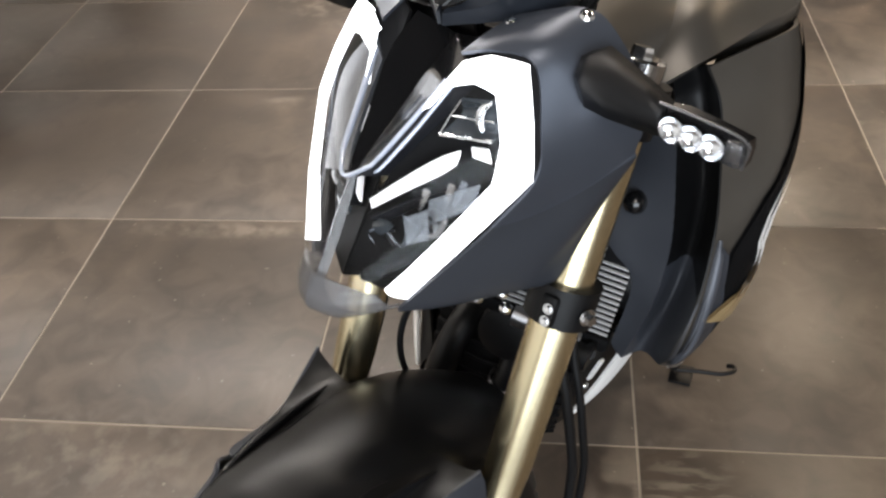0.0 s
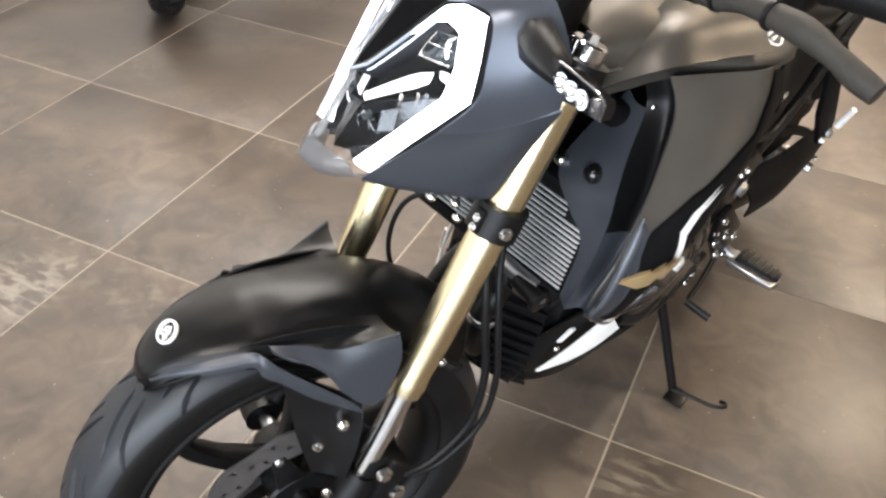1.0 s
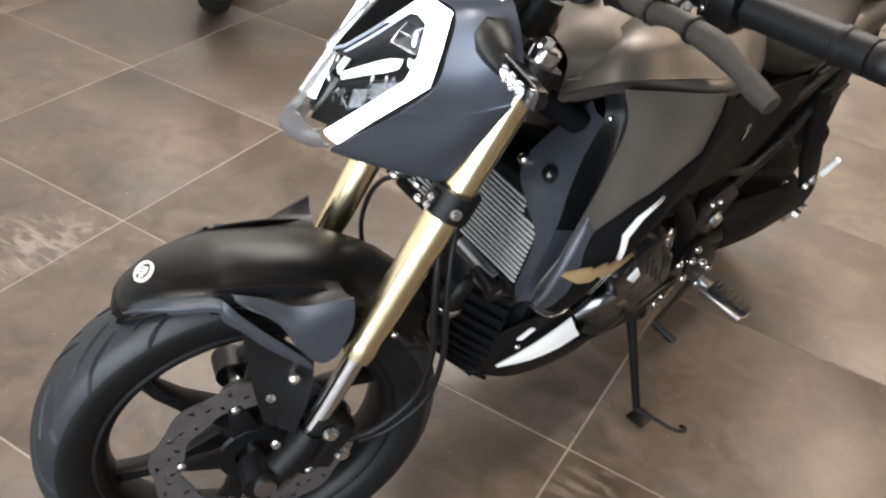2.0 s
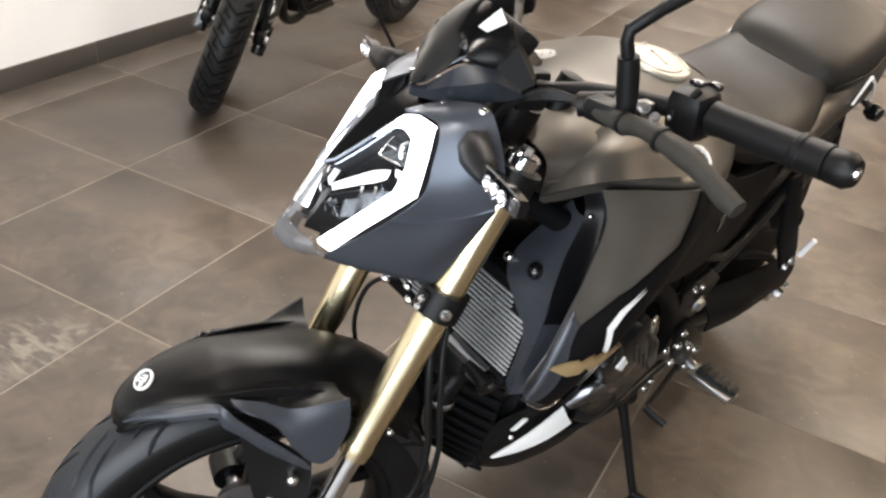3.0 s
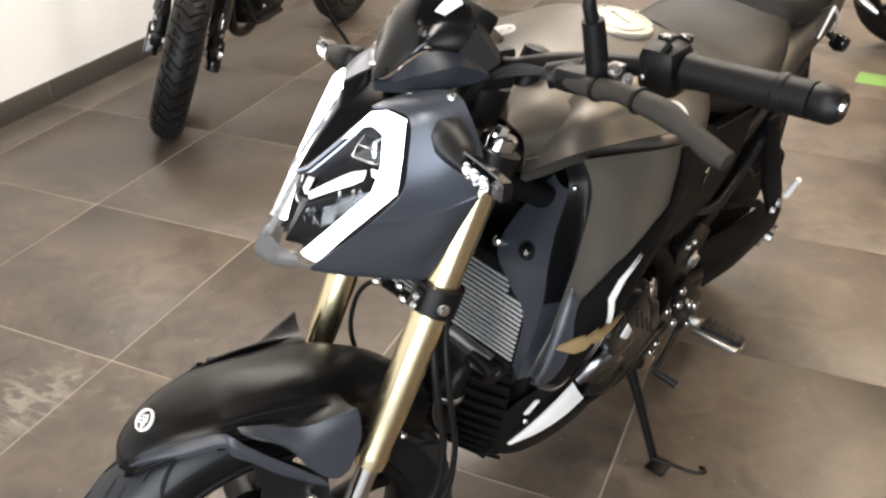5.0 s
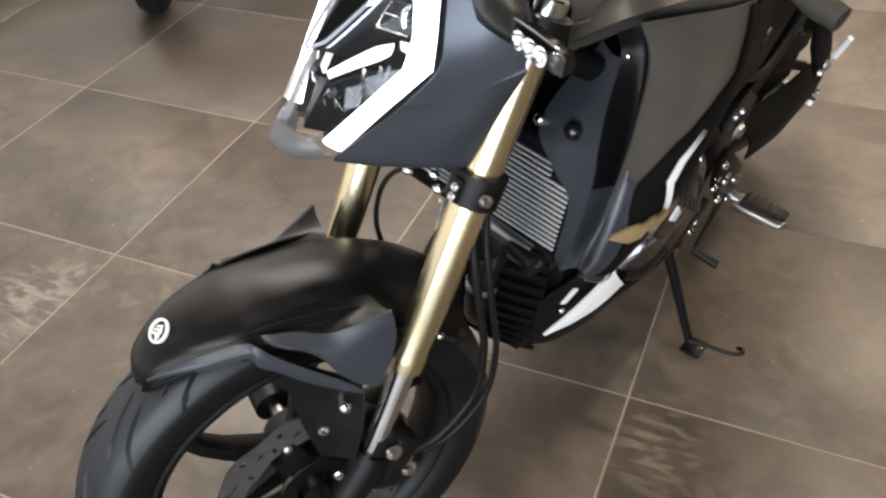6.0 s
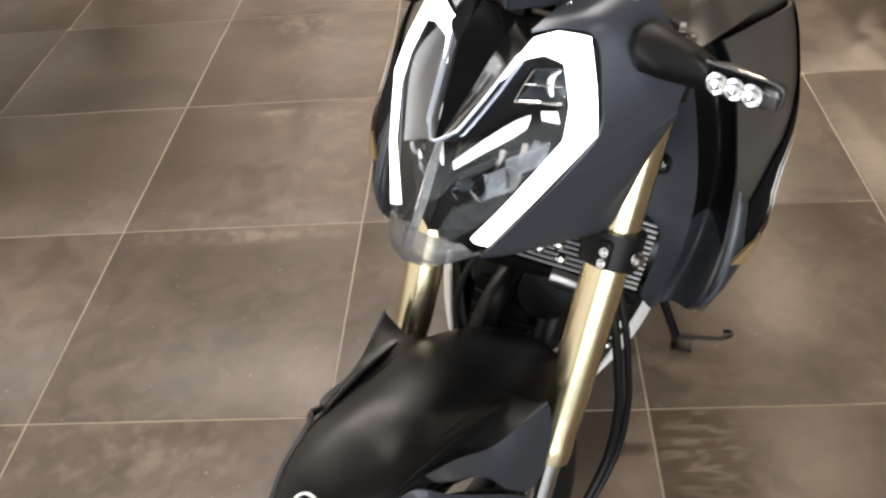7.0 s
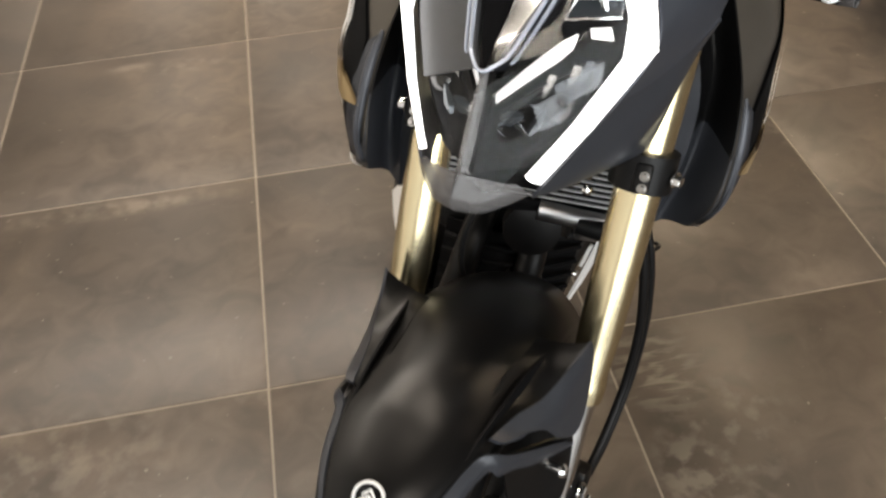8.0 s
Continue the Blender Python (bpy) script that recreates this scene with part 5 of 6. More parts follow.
for s in (1, -1):
    p, nrm = (V(-0.437, 0.160, 0.9185), V(0, 0.55, 0.83)) if s > 0 else (V(-0.395, -0.107, 0.9400), V(0.06, -0.42, 0.90))
    u = nrm.cross(V(0, 0, 1)).normalized()
    w = nrm.cross(u).normalized()
    badge = part("tank_badge", lathe([(0.0165, 0.002), (0.0190, 0.003), (0.0200, 0.001), (0.0200, -0.004), (0.0165, -0.004)], p, nrm, 32, True), WHITE, tank, "round white maker's badge")
    for k in (-1, 0, 1):
        part("badge_mark", slab([p + nrm * 0.0015 + u * a + w * b for a, b in ((-0.013 + 0.003 * abs(k), 0.0075 * k), (0.012 - 0.003 * abs(k), 0.0075 * k + 0.0025), (0.010 - 0.003 * abs(k), 0.0075 * k - 0.0017))], 0.002), WHITE, badge)
    plate = sheet([[V(-0.231, 0.071, 0.862), V(-0.266, 0.120, 0.905), V(-0.330, 0.152, 0.914), V(-0.392, 0.181, 0.918)], [V(-0.234, 0.071, 0.866), V(-0.285, 0.095, 0.926), V(-0.335, 0.118, 0.939), V(-0.388, 0.142, 0.944)], [V(-0.236, 0.070, 0.868), V(-0.280, 0.068, 0.910), V(-0.315, 0.066, 0.941), V(-0.345, 0.068, 0.957)]], 16, 20, 0.006)
    part("tank_panel", plate if s > 0 else mirrored(plate), CHARCOAL, tank, "creased pointed front panel of the tank")


SHROUD = [[V(-0.272, 0.126, 0.898), V(-0.320, 0.155, 0.902), V(-0.375, 0.188, 0.905), V(-0.430, 0.190, 0.893)],
          [V(-0.270, 0.150, 0.862), V(-0.315, 0.188, 0.868), V(-0.372, 0.208, 0.870), V(-0.430, 0.204, 0.862)],
          [V(-0.226, 0.174, 0.808), V(-0.275, 0.216, 0.820), V(-0.340, 0.226, 0.825), V(-0.425, 0.208, 0.820)],
          [V(-0.196, 0.186, 0.770), V(-0.248, 0.222, 0.775), V(-0.312, 0.230, 0.778), V(-0.395, 0.210, 0.770)],
          [V(-0.170, 0.194, 0.715), V(-0.218, 0.224, 0.720), V(-0.275, 0.230, 0.722), V(-0.345, 0.210, 0.725)],
          [V(-0.152, 0.192, 0.662), V(-0.196, 0.216, 0.662), V(-0.242, 0.222, 0.664), V(-0.300, 0.204, 0.668)],
          [V(-0.180, 0.187, 0.606), V(-0.198, 0.202, 0.598), V(-0.240, 0.206, 0.602), V(-0.285, 0.194, 0.620)]]
on_shroud = skin_y(SHROUD)
for s in (1, -1):
    fl = (lambda b: b) if s > 0 else mirrored
    shroud = part("side_shroud", fl(sheet(SHROUD, 44, 26, 0.004)), CHARCOAL, bike, "satin charcoal tank shroud", None, 60)
    part("lower_shroud", fl(decal(on_shroud, [(-0.176, 0.690), (-0.190, 0.722), (-0.208, 0.757), (-0.234, 0.781), (-0.252, 0.798), (-0.284, 0.819), (-0.313, 0.833), (-0.351, 0.845), (-0.376, 0.856), (-0.386, 0.880), (-0.402, 0.896), (-0.429, 0.888), (-0.427, 0.850), (-0.424, 0.822), (-0.395, 0.772), (-0.345, 0.724), (-0.300, 0.669), (-0.283, 0.630), (-0.242, 0.613), (-0.200, 0.612), (-0.178, 0.624), (-0.172, 0.655)], 0.0034, 9)), DULL, shroud, "dull black lower shroud")
    # leading edge trim, decal and white pinstripe
    part("edge_trim", fl(decal(on_shroud, [(-0.199, 0.768), (-0.172, 0.714), (-0.155, 0.664), (-0.164, 0.627), (-0.180, 0.617), (-0.178, 0.633), (-0.173, 0.663), (-0.1895, 0.717), (-0.203, 0.757)], 0.0046, 5)), SIDEGREY, shroud, "blue-black leading edge trim")
    lead = [(-0.2015, 0.772), (-0.1920, 0.752), (-0.1780, 0.718), (-0.1640, 0.670), (-0.1650, 0.640), (-0.1760, 0.618)]
    part("trim_bead", fl(tube([V(x, on_shroud(x, z) + 0.0010, z) for x, z in lead], [0.002, 0.0055, 0.0062, 0.0060, 0.0050, 0.0022], 12, 30)), GREYLINE, shroud, "rounded blue-grey leading edge")
    part("trim_bead", fl(tube([V(-0.178, on_shroud(-0.180, 0.612) + 0.002, 0.610), V(-0.198, on_shroud(-0.198, 0.602) + 0.003, 0.600), V(-0.225, on_shroud(-0.225, 0.602) + 0.002, 0.598), V(-0.262, on_shroud(-0.262, 0.612), 0.604)], [0.0012, 0.0017, 0.0017, 0.0012], 8, 20)), STEEL, shroud, "thin bright line under the shroud")
    gold = decal(on_shroud, [(-0.170, 0.699), (-0.196, 0.711), (-0.207, 0.714), (-0.203, 0.707), (-0.217, 0.717), (-0.226, 0.720), (-0.221, 0.710), (-0.236, 0.721), (-0.246, 0.723), (-0.241, 0.714), (-0.258, 0.722), (-0.276, 0.721), (-0.268, 0.713), (-0.258, 0.710), (-0.252, 0.702), (-0.243, 0.699), (-0.236, 0.706), (-0.231, 0.696), (-0.222, 0.692), (-0.216, 0.701), (-0.208, 0.691), (-0.192, 0.689)], 0.0085, 3)
    part("decal", fl(gold), DECALGOLD, shroud, "gold slanted decal with small notches")
    part("pinstripe", fl(decal(on_shroud, [(-0.285, 0.808), (-0.258, 0.778), (-0.2425, 0.754), (-0.2440, 0.705), (-0.2375, 0.648), (-0.2310, 0.646), (-0.2375, 0.702), (-0.2360, 0.757), (-0.252, 0.780)], 0.0072, 5)), WHITE, shroud, "white pinstripe")
    # duct: dark recess and its inner panel
    duct = [[V(-0.272, 0.124, 0.898), V(-0.270, 0.148, 0.862), V(-0.226, 0.172, 0.808), V(-0.196, 0.184, 0.770), V(-0.170, 0.192, 0.715), V(-0.152, 0.190, 0.662), V(-0.180, 0.185, 0.606)], [V(-0.296, 0.116, 0.880), V(-0.300, 0.132, 0.848), V(-0.272, 0.152, 0.802), V(-0.250, 0.166, 0.762), V(-0.236, 0.174, 0.712), V(-0.222, 0.174, 0.655), V(-0.212, 0.166, 0.582)], [V(-0.280, 0.100, 0.868), V(-0.285, 0.110, 0.838), V(-0.238, 0.130, 0.806), V(-0.212, 0.146, 0.763), V(-0.206, 0.154, 0.715), V(-0.200, 0.156, 0.655), V(-0.206, 0.148, 0.566)]]
    part("air_duct", fl(sheet([r[:5] for r in duct], 16, 24, 0.003)), PLASTIC, shroud, "black air duct")
    part("duct_chin", fl(sheet([r[4:] for r in duct], 16, 14, 0.003)), SIDEGREY, shroud, "grey-black lower end of the duct")
    part("duct_screw", dome((-0.292, 0.146 * s, 0.731), (0.9, 0.3 * s, 0.2), 0.0045, 0.003), CHROME, shroud)
    inner = [[V(-0.300, 0.076, 0.838), V(-0.292, 0.093, 0.834), V(-0.285, 0.110, 0.838)], [V(-0.250, 0.060, 0.780), V(-0.244, 0.095, 0.788), V(-0.238, 0.130, 0.806)], [V(-0.222, 0.062, 0.740), V(-0.220, 0.106, 0.748), V(-0.212, 0.146, 0.763)], [V(-0.212, 0.100, 0.706), V(-0.210, 0.128, 0.710), V(-0.206, 0.154, 0.717)], [V(-0.210, 0.130, 0.674), V(-0.206, 0.143, 0.664), V(-0.200, 0.156, 0.655)], [V(-0.212, 0.132, 0.578), V(-0.211, 0.138, 0.570), V(-0.206, 0.148, 0.566)]]
    pan = part("inner_panel", fl(sheet(inner, 20, 16, 0.003)), SIDEGREY, shroud, "grey-black inner panel")
    part("domed_bolt", dome((-0.224, 0.105 * s, 0.764), (0.8, 0.5 * s, 0.3), 0.0125, 0.012), GLOSS, shroud, "black domed bolt")
    part("domed_bolt", dome((-0.290, 0.1165 * s, 0.841), (0.6, 0.8 * s, 0.2), 0.0045, 0.003), CHROME, shroud)
    part("domed_bolt", dome((-0.224, 0.060 * s, 0.7535), (0.8, 0.5 * s, 0.25), 0.0085, 0.007), CHROME, shroud)
    part("tank_wing", fl(sheet([[V(-0.262, 0.058, 0.835), V(-0.285, 0.090, 0.862), V(-0.300, 0.118, 0.893)], [V(-0.235, 0.066, 0.885), V(-0.262, 0.092, 0.898), V(-0.300, 0.120, 0.902)]], 10, 14, 0.004)), CHARCOAL, shroud, "front wing of the tank")

# radiator with its fins
rad = part("radiator", block((-0.226, 0, 0.648), (0.016, 0.25, 0.150), 0.003), DULL, bike, "black radiator with bright fins")
part("bottom_tank", block((-0.224, 0, 0.565), (0.026, 0.262, 0.022), 0.005), DULL, rad)
part("top_tank", block((-0.228, 0, 0.722), (0.022, 0.17, 0.018), 0.005), DULL, rad)
for i in range(16):
    z = 0.580 + i * 0.0086
    w = 0.252 if z < 0.69 else 0.19
    part("fin", block((-0.2165, 0, z), (0.0030, w, 0.0015), 0), FIN, rad)
part("radiator_stub", lathe([(0, -0.02), (0.014, -0.02), (0.014, 0.02), (0.018, 0.02), (0.018, 0.028), (0, 0.028)], (-0.205, 0.09, 0.556), (0.2, 1, 0), 16), ENGINE, rad)

# engine, exhaust and belly pan
eng = part("engine", joined(block((-0.40, 0, 0.50), (0.20, 0.20, 0.22), 0.03, (0, -25, 0)), block((-0.50, 0, 0.40), (0.36, 0.24, 0.22), 0.05), block((-0.36, 0, 0.62), (0.16, 0.17, 0.12), 0.03, (0, -25, 0)), lathe([(0, -0.155), (0.085, -0.155), (0.095, -0.135), (0.095, 0.135), (0.085, 0.155), (0.06, 0.165), (0, 0.166)], (-0.53, 0, 0.41), (0, 1, 0), 36)), ENGINE, bike, "black engine with ribbed cylinder")
shell = sheet([[V(-0.270, -0.080, 0.470), V(-0.250, 0, 0.478), V(-0.285, 0.10, 0.470)], [V(-0.256, -0.080, 0.400), V(-0.232, 0, 0.410), V(-0.285, 0.105, 0.400)], [V(-0.264, -0.078, 0.320), V(-0.245, 0, 0.322), V(-0.280, 0.10, 0.320)], [V(-0.290, -0.072, 0.245), V(-0.285, 0, 0.240), V(-0.292, 0.085, 0.245)]], 20, 20, 0.006)
guard = part("engine_guard", shell, DULL, bike, "ribbed black guard before the engine")
for i in range(9):
    z = 0.462 - 0.025 * i
    xm = -0.232 - 0.045 * ((z - 0.40) / 0.16) ** 2 * (1.0 if z < 0.40 else 0.6)
    part("rib", tube([V(xm - 0.026, -0.078, z - 0.012), V(xm - 0.004, -0.035, z), V(xm, 0.01, z + 0.002), V(xm - 0.014, 0.06, z - 0.002), V(xm - 0.045, 0.104, z - 0.012)], 0.0038, 8, 18), DULL, guard)
part("engine_cover", lathe([(0, 0.022), (0.026, 0.022), (0.030, 0.018), (0.050, 0.017), (0.054, 0.012), (0.066, 0.010), (0.070, 0.004), (0.070, -0.03)], (-0.475, 0.165, 0.455), (0.1, 1, 0.1), 36), CASE, eng, "round dark engine side cover")
part("engine_cover", joined(block((-0.46, 0.185, 0.55), (0.09, 0.04, 0.16), 0.016, (0, 30, 0)), block((-0.56, 0.165, 0.44), (0.12, 0.05, 0.11), 0.016, (0, 30, 0)), tube([V(-0.43, 0.158, 0.385), V(-0.48, 0.175, 0.368), V(-0.58, 0.17, 0.37)], 0.014, 10, 14), block((-0.40, 0.19, 0.56), (0.05, 0.03, 0.10), 0.01, (0, 35, 0))), CASE, eng, "dark cast crankcase cover")
for i in range(4):
    part("case_rib", tube([V(-0.425 - 0.03 * i, 0.2035, 0.605 - 0.03 * i), V(-0.455 - 0.03 * i, 0.2045, 0.55 - 0.025 * i)], 0.0035, 8), CASE, eng)
part("lower_rail", tube([V(-0.40, 0.150, 0.325), V(-0.46, 0.168, 0.340), V(-0.55, 0.184, 0.36), V(-0.70, 0.178, 0.37)], 0.0085, 10, 20), ENGINE, eng, "black rail under the engine")
part("engine_cover", tube([V(-0.376, 0.168, 0.452), V(-0.405, 0.178, 0.485), V(-0.446, 0.183, 0.508), V(-0.482, 0.184, 0.538), V(-0.511, 0.182, 0.566), V(-0.538, 0.176, 0.577)], [0.010, 0.021, 0.023, 0.021, 0.018, 0.008], 18, 30), POLISH, eng, "dark polished rounded cover")
part("bright_plate", slab([V(-0.381, 0.210, 0.578), V(-0.388, 0.212, 0.602), V(-0.410, 0.212, 0.577), V(-0.408, 0.210, 0.556)], 0.004, 0.001), WHITE, eng, "small pale triangular bracket")
part("cover_badge", lathe([(0, 0.004), (0.014, 0.004), (0.017, 0.002), (0.017, -0.002)], (-0.478, 0.187, 0.457), (0.1, 1, 0.1), 24), STEEL, eng, "round metal inspection cap")
part("engine_hose", tube([V(-0.40, 0.16, 0.63), V(-0.44, 0.195, 0.62), V(-0.50, 0.20, 0.56), V(-0.54, 0.19, 0.48), V(-0.60, 0.17, 0.44)], 0.007, 10, 24), GRIPRUB, eng, "black hose on the engine side")
for p in ((-0.589, 0.205, 0.494), (-0.642, 0.205, 0.476), (-0.711, 0.205, 0.434), (-0.649, 0.205, 0.428), (-0.659, 0.185, 0.329), (-0.671, 0.185, 0.344)):
    part("case_bolt", bolt(p, (0, 1, 0.1), 0.006, 0.005), CHROME, eng)
part("header_pipe", tube([V(-0.30, -0.03, 0.50), V(-0.235, -0.045, 0.47), V(-0.215, -0.055, 0.40), V(-0.26, -0.06, 0.31), V(-0.40, -0.07, 0.26), V(-0.6, -0.09, 0.25)], 0.019, 16, 40), ENGINE, bike, "black exhaust header pipe")
part("header_pipe", tube([V(-0.30, 0.03, 0.50), V(-0.235, 0.035, 0.47), V(-0.22, 0.03, 0.40), V(-0.265, 0.02, 0.31), V(-0.40, 0.0, 0.26), V(-0.6, -0.05, 0.25)], 0.019, 16, 40), ENGINE, bike, "black exhaust header pipe")
part("cable_loom", tube([V(-0.20, 0.115, 0.56), V(-0.24, 0.10, 0.52), V(-0.24, 0.05, 0.50), V(-0.25, 0.0, 0.52)], 0.007, 10, 20), GRIPRUB, bike, "black hose across the engine")
part("horn", joined(lathe([(0, -0.02), (0.03, -0.02), (0.036, -0.01), (0.036, 0.008), (0.025, 0.012), (0, 0.014)], (-0.215, 0.02, 0.53), (0.9, 0, 0.2), 24)), PLASTIC, bike, "black horn below the radiator")
part("engine_bolt", dome((-0.075, 0.085, 0.52), (0.5, 0.8, 0.1), 0.006, 0.005), CHROME, bike, "", BARS)
part("solenoid", joined(tube([V(-0.215, 0.02, 0.562), V(-0.213, 0.10, 0.560)], 0.014, 16), block((-0.21, 0.085, 0.545), (0.02, 0.03, 0.02), 0.004)), STEEL, bike, "grey cylinder under the radiator")
part("exhaust_clamp", lathe([(0.0225, -0.006), (0.0245, -0.004), (0.0245, 0.004), (0.0225, 0.006)], (-0.222, 0.032, 0.43), (-0.05, 0.02, 1), 24), STEEL, bike, "steel clamp round the exhaust pipe")
part("bright_tab", slab([V(-0.215, 0.046, 0.532), V(-0.213, 0.064, 0.566), V(-0.213, 0.067, 0.556), V(-0.212, 0.084, 0.563), V(-0.214, 0.080, 0.554), V(-0.213, 0.068, 0.547), V(-0.216, 0.066, 0.522)], 0.004), CHROME, bike, "small bright arrow-shaped metal tab")
for s in (1, -1):
    fl = (lambda b: b) if s > 0 else mirrored
    pan_rows = [[V(-0.285, 0.085, 0.345), V(-0.335, 0.121, 0.415), V(-0.385, 0.147, 0.440), V(-0.50, 0.168, 0.350), V(-0.62, 0.15, 0.290)], [V(-0.282, 0.100, 0.312), V(-0.345, 0.126, 0.325), V(-0.42, 0.152, 0.335), V(-0.52, 0.156, 0.280), V(-0.63, 0.14, 0.245)], [V(-0.285, 0.085, 0.262), V(-0.36, 0.115, 0.232), V(-0.45, 0.128, 0.212), V(-0.55, 0.125, 0.195), V(-0.64, 0.11, 0.200)], [V(-0.292, 0.03, 0.240), V(-0.37, 0.04, 0.202), V(-0.46, 0.05, 0.185), V(-0.56, 0.05, 0.178), V(-0.65, 0.05, 0.185)]]
    pan = part("belly_pan", fl(sheet(pan_rows, 24, 26, 0.004)), PLASTIC, bike, "black belly pan with a white panel")
    wh = sheet([[V(-0.296, 0.118, 0.313), V(-0.326, 0.135, 0.347), V(-0.357, 0.150, 0.388), V(-0.386, 0.162, 0.430)], [V(-0.298, 0.121, 0.312), V(-0.332, 0.141, 0.338), V(-0.366, 0.157, 0.372), V(-0.398, 0.169, 0.408)], [V(-0.301, 0.122, 0.310), V(-0.343, 0.146, 0.328), V(-0.382, 0.164, 0.353), V(-0.416, 0.175, 0.382)]], 10, 16, 0.004)
    wh = fl(wh)
    if s < 0:
        bmesh.ops.translate(wh, vec=V(0.014, 0.014, 0.0), verts=wh.verts)
    part("white_panel", wh, WHITE, pan, "white pointed belly-pan panel")
    part("white_sliver", slab([V(-0.314, 0.124 * s, 0.380), V(-0.328, 0.131 * s, 0.408), V(-0.334, 0.135 * s, 0.408), V(-0.321, 0.128 * s, 0.380)], 0.004), WHITE, pan, "small white trim above the panel")
    part("pan_bolt", dome((-0.326, 0.124 * s, 0.352), (0.6, 0.8 * s, 0.2), 0.0055, 0.004), CHROME, pan)

# frame and subframe
for s in (1, -1):
    fr = part("frame_tube", tube([V(-0.20, 0.03 * s, 0.86), V(-0.30, 0.095 * s, 0.80), V(-0.45, 0.145 * s, 0.70), V(-0.62, 0.155 * s, 0.56), V(-0.74, 0.14 * s, 0.42), V(-0.77, 0.13 * s, 0.33)], 0.017, 14, 30), DULL, bike, "black steel frame tube")
    part("subframe_tube", tube([V(-0.56, 0.15 * s, 0.66), V(-0.80, 0.145 * s, 0.72), V(-1.05, 0.13 * s, 0.79), V(-1.25, 0.09 * s, 0.84)], 0.013, 12, 20), ENGINE, bike, "black subframe tube")
    part("subframe_tube", tube([V(-0.68, 0.15 * s, 0.50), V(-0.88, 0.15 * s, 0.62), V(-1.08, 0.135 * s, 0.78)], 0.012, 12, 20), ENGINE, bike, "black subframe tube")
    part("side_cover", (lambda b: b if s > 0 else mirrored(b))(sheet([[V(-0.43, 0.196, 0.885), V(-0.55, 0.168, 0.862), V(-0.68, 0.15, 0.800), V(-0.82, 0.15, 0.785)], [V(-0.425, 0.204, 0.80), V(-0.53, 0.19, 0.77), V(-0.66, 0.17, 0.72), V(-0.80, 0.16, 0.715)], [V(-0.35, 0.20, 0.73), V(-0.46, 0.192, 0.70), V(-0.58, 0.178, 0.66), V(-0.72, 0.165, 0.65)]], 20, 22, 0.004)), DULL, bike, "black side cover under the seat")
    part("frame_mark", slab([V(-0.545, 0.192 * s, 0.795), V(-0.556, 0.191 * s, 0.800), V(-0.575, 0.186 * s, 0.765), V(-0.566, 0.187 * s, 0.758)], 0.003), CHROME, bike, "small bright frame bracket")
for s in (1, -1):
    fl = (lambda b: b) if s > 0 else mirrored
    part("rear_inner_panel", fl(sheet([[V(-0.70, 0.125, 0.650), V(-0.84, 0.122, 0.690), V(-0.98, 0.118, 0.745), V(-1.12, 0.105, 0.770)], [V(-0.72, 0.130, 0.560), V(-0.86, 0.128, 0.585), V(-1.00, 0.122, 0.610), V(-1.12, 0.110, 0.640)], [V(-0.76, 0.120, 0.450), V(-0.90, 0.122, 0.470), V(-1.04, 0.122, 0.480), V(-1.20, 0.120, 0.480)], [V(-0.80, 0.110, 0.400), V(-0.94, 0.118, 0.390), V(-1.08, 0.122, 0.370), V(-1.22, 0.122, 0.350)]], 16, 20, 0.004)), DULL, bike, "black inner panel before the rear wheel")
    part("inner_mudguard", fl(sheet([[V(-1.10, 0.108, 0.700), V(-1.18, 0.106, 0.690), V(-1.26, 0.100, 0.640)], [V(-1.12, 0.116, 0.560), V(-1.20, 0.114, 0.540), V(-1.30, 0.106, 0.500)], [V(-1.14, 0.120, 0.420), V(-1.22, 0.118, 0.400), V(-1.33, 0.110, 0.370)]], 12, 12, 0.004)), DULL, bike, "black inner mudguard beside the rear wheel")
    part("bracket", fl(joined(tube([V(-0.97, 0.158, 0.700), V(-1.03, 0.150, 0.630), V(-1.14, 0.150, 0.560), V(-1.17, 0.150, 0.520)], 0.008, 8, 18), tube([V(-0.86, 0.152, 0.560), V(-0.97, 0.160, 0.520), V(-1.07, 0.165, 0.470)], 0.010, 8, 16), slab([V(-0.90, 0.150, 0.660), V(-1.00, 0.152, 0.640), V(-1.04, 0.152, 0.560), V(-0.96, 0.150, 0.585)], 0.008, 0.002))), DULL, bike, "black brackets under the tail")
    part("wiring_loom", fl(tube([V(-0.66, 0.150, 0.640), V(-0.78, 0.158, 0.600), V(-0.90, 0.150, 0.625), V(-1.00, 0.148, 0.570), V(-1.08, 0.150, 0.560)], 0.0075, 10, 26)), GRIPRUB, bike, "black wiring loom")
    part("frame_gusset", fl(slab([V(-0.66, 0.158, 0.560), V(-0.73, 0.160, 0.590), V(-0.80, 0.160, 0.540), V(-0.78, 0.158, 0.450), V(-0.72, 0.152, 0.440)], 0.012, 0.003)), ENGINE, bike, "black frame plate by the swingarm pivot")
    part("pivot_nut", bolt((-0.745, 0.168 * s, 0.500), (0, s, 0), 0.014, 0.010), STEEL, bike)
    for q in range(4):
        part("frame_bolt", bolt((-0.69 - 0.028 * q, 0.166 * s, 0.560 - 0.034 * q + 0.03 * (q % 2)), (0, s, 0.1), 0.005, 0.006), CHROME, bike)
    part("hugger_spike", fl(slab([V(-1.10, 0.115, 0.640), V(-1.175, 0.120, 0.690), V(-1.15, 0.120, 0.625), V(-1.205, 0.120, 0.640), V(-1.16, 0.118, 0.560), V(-1.10, 0.115, 0.560)], 0.006, 0.0015)), PLASTIC, bike, "pointed black rear mudguard edge")
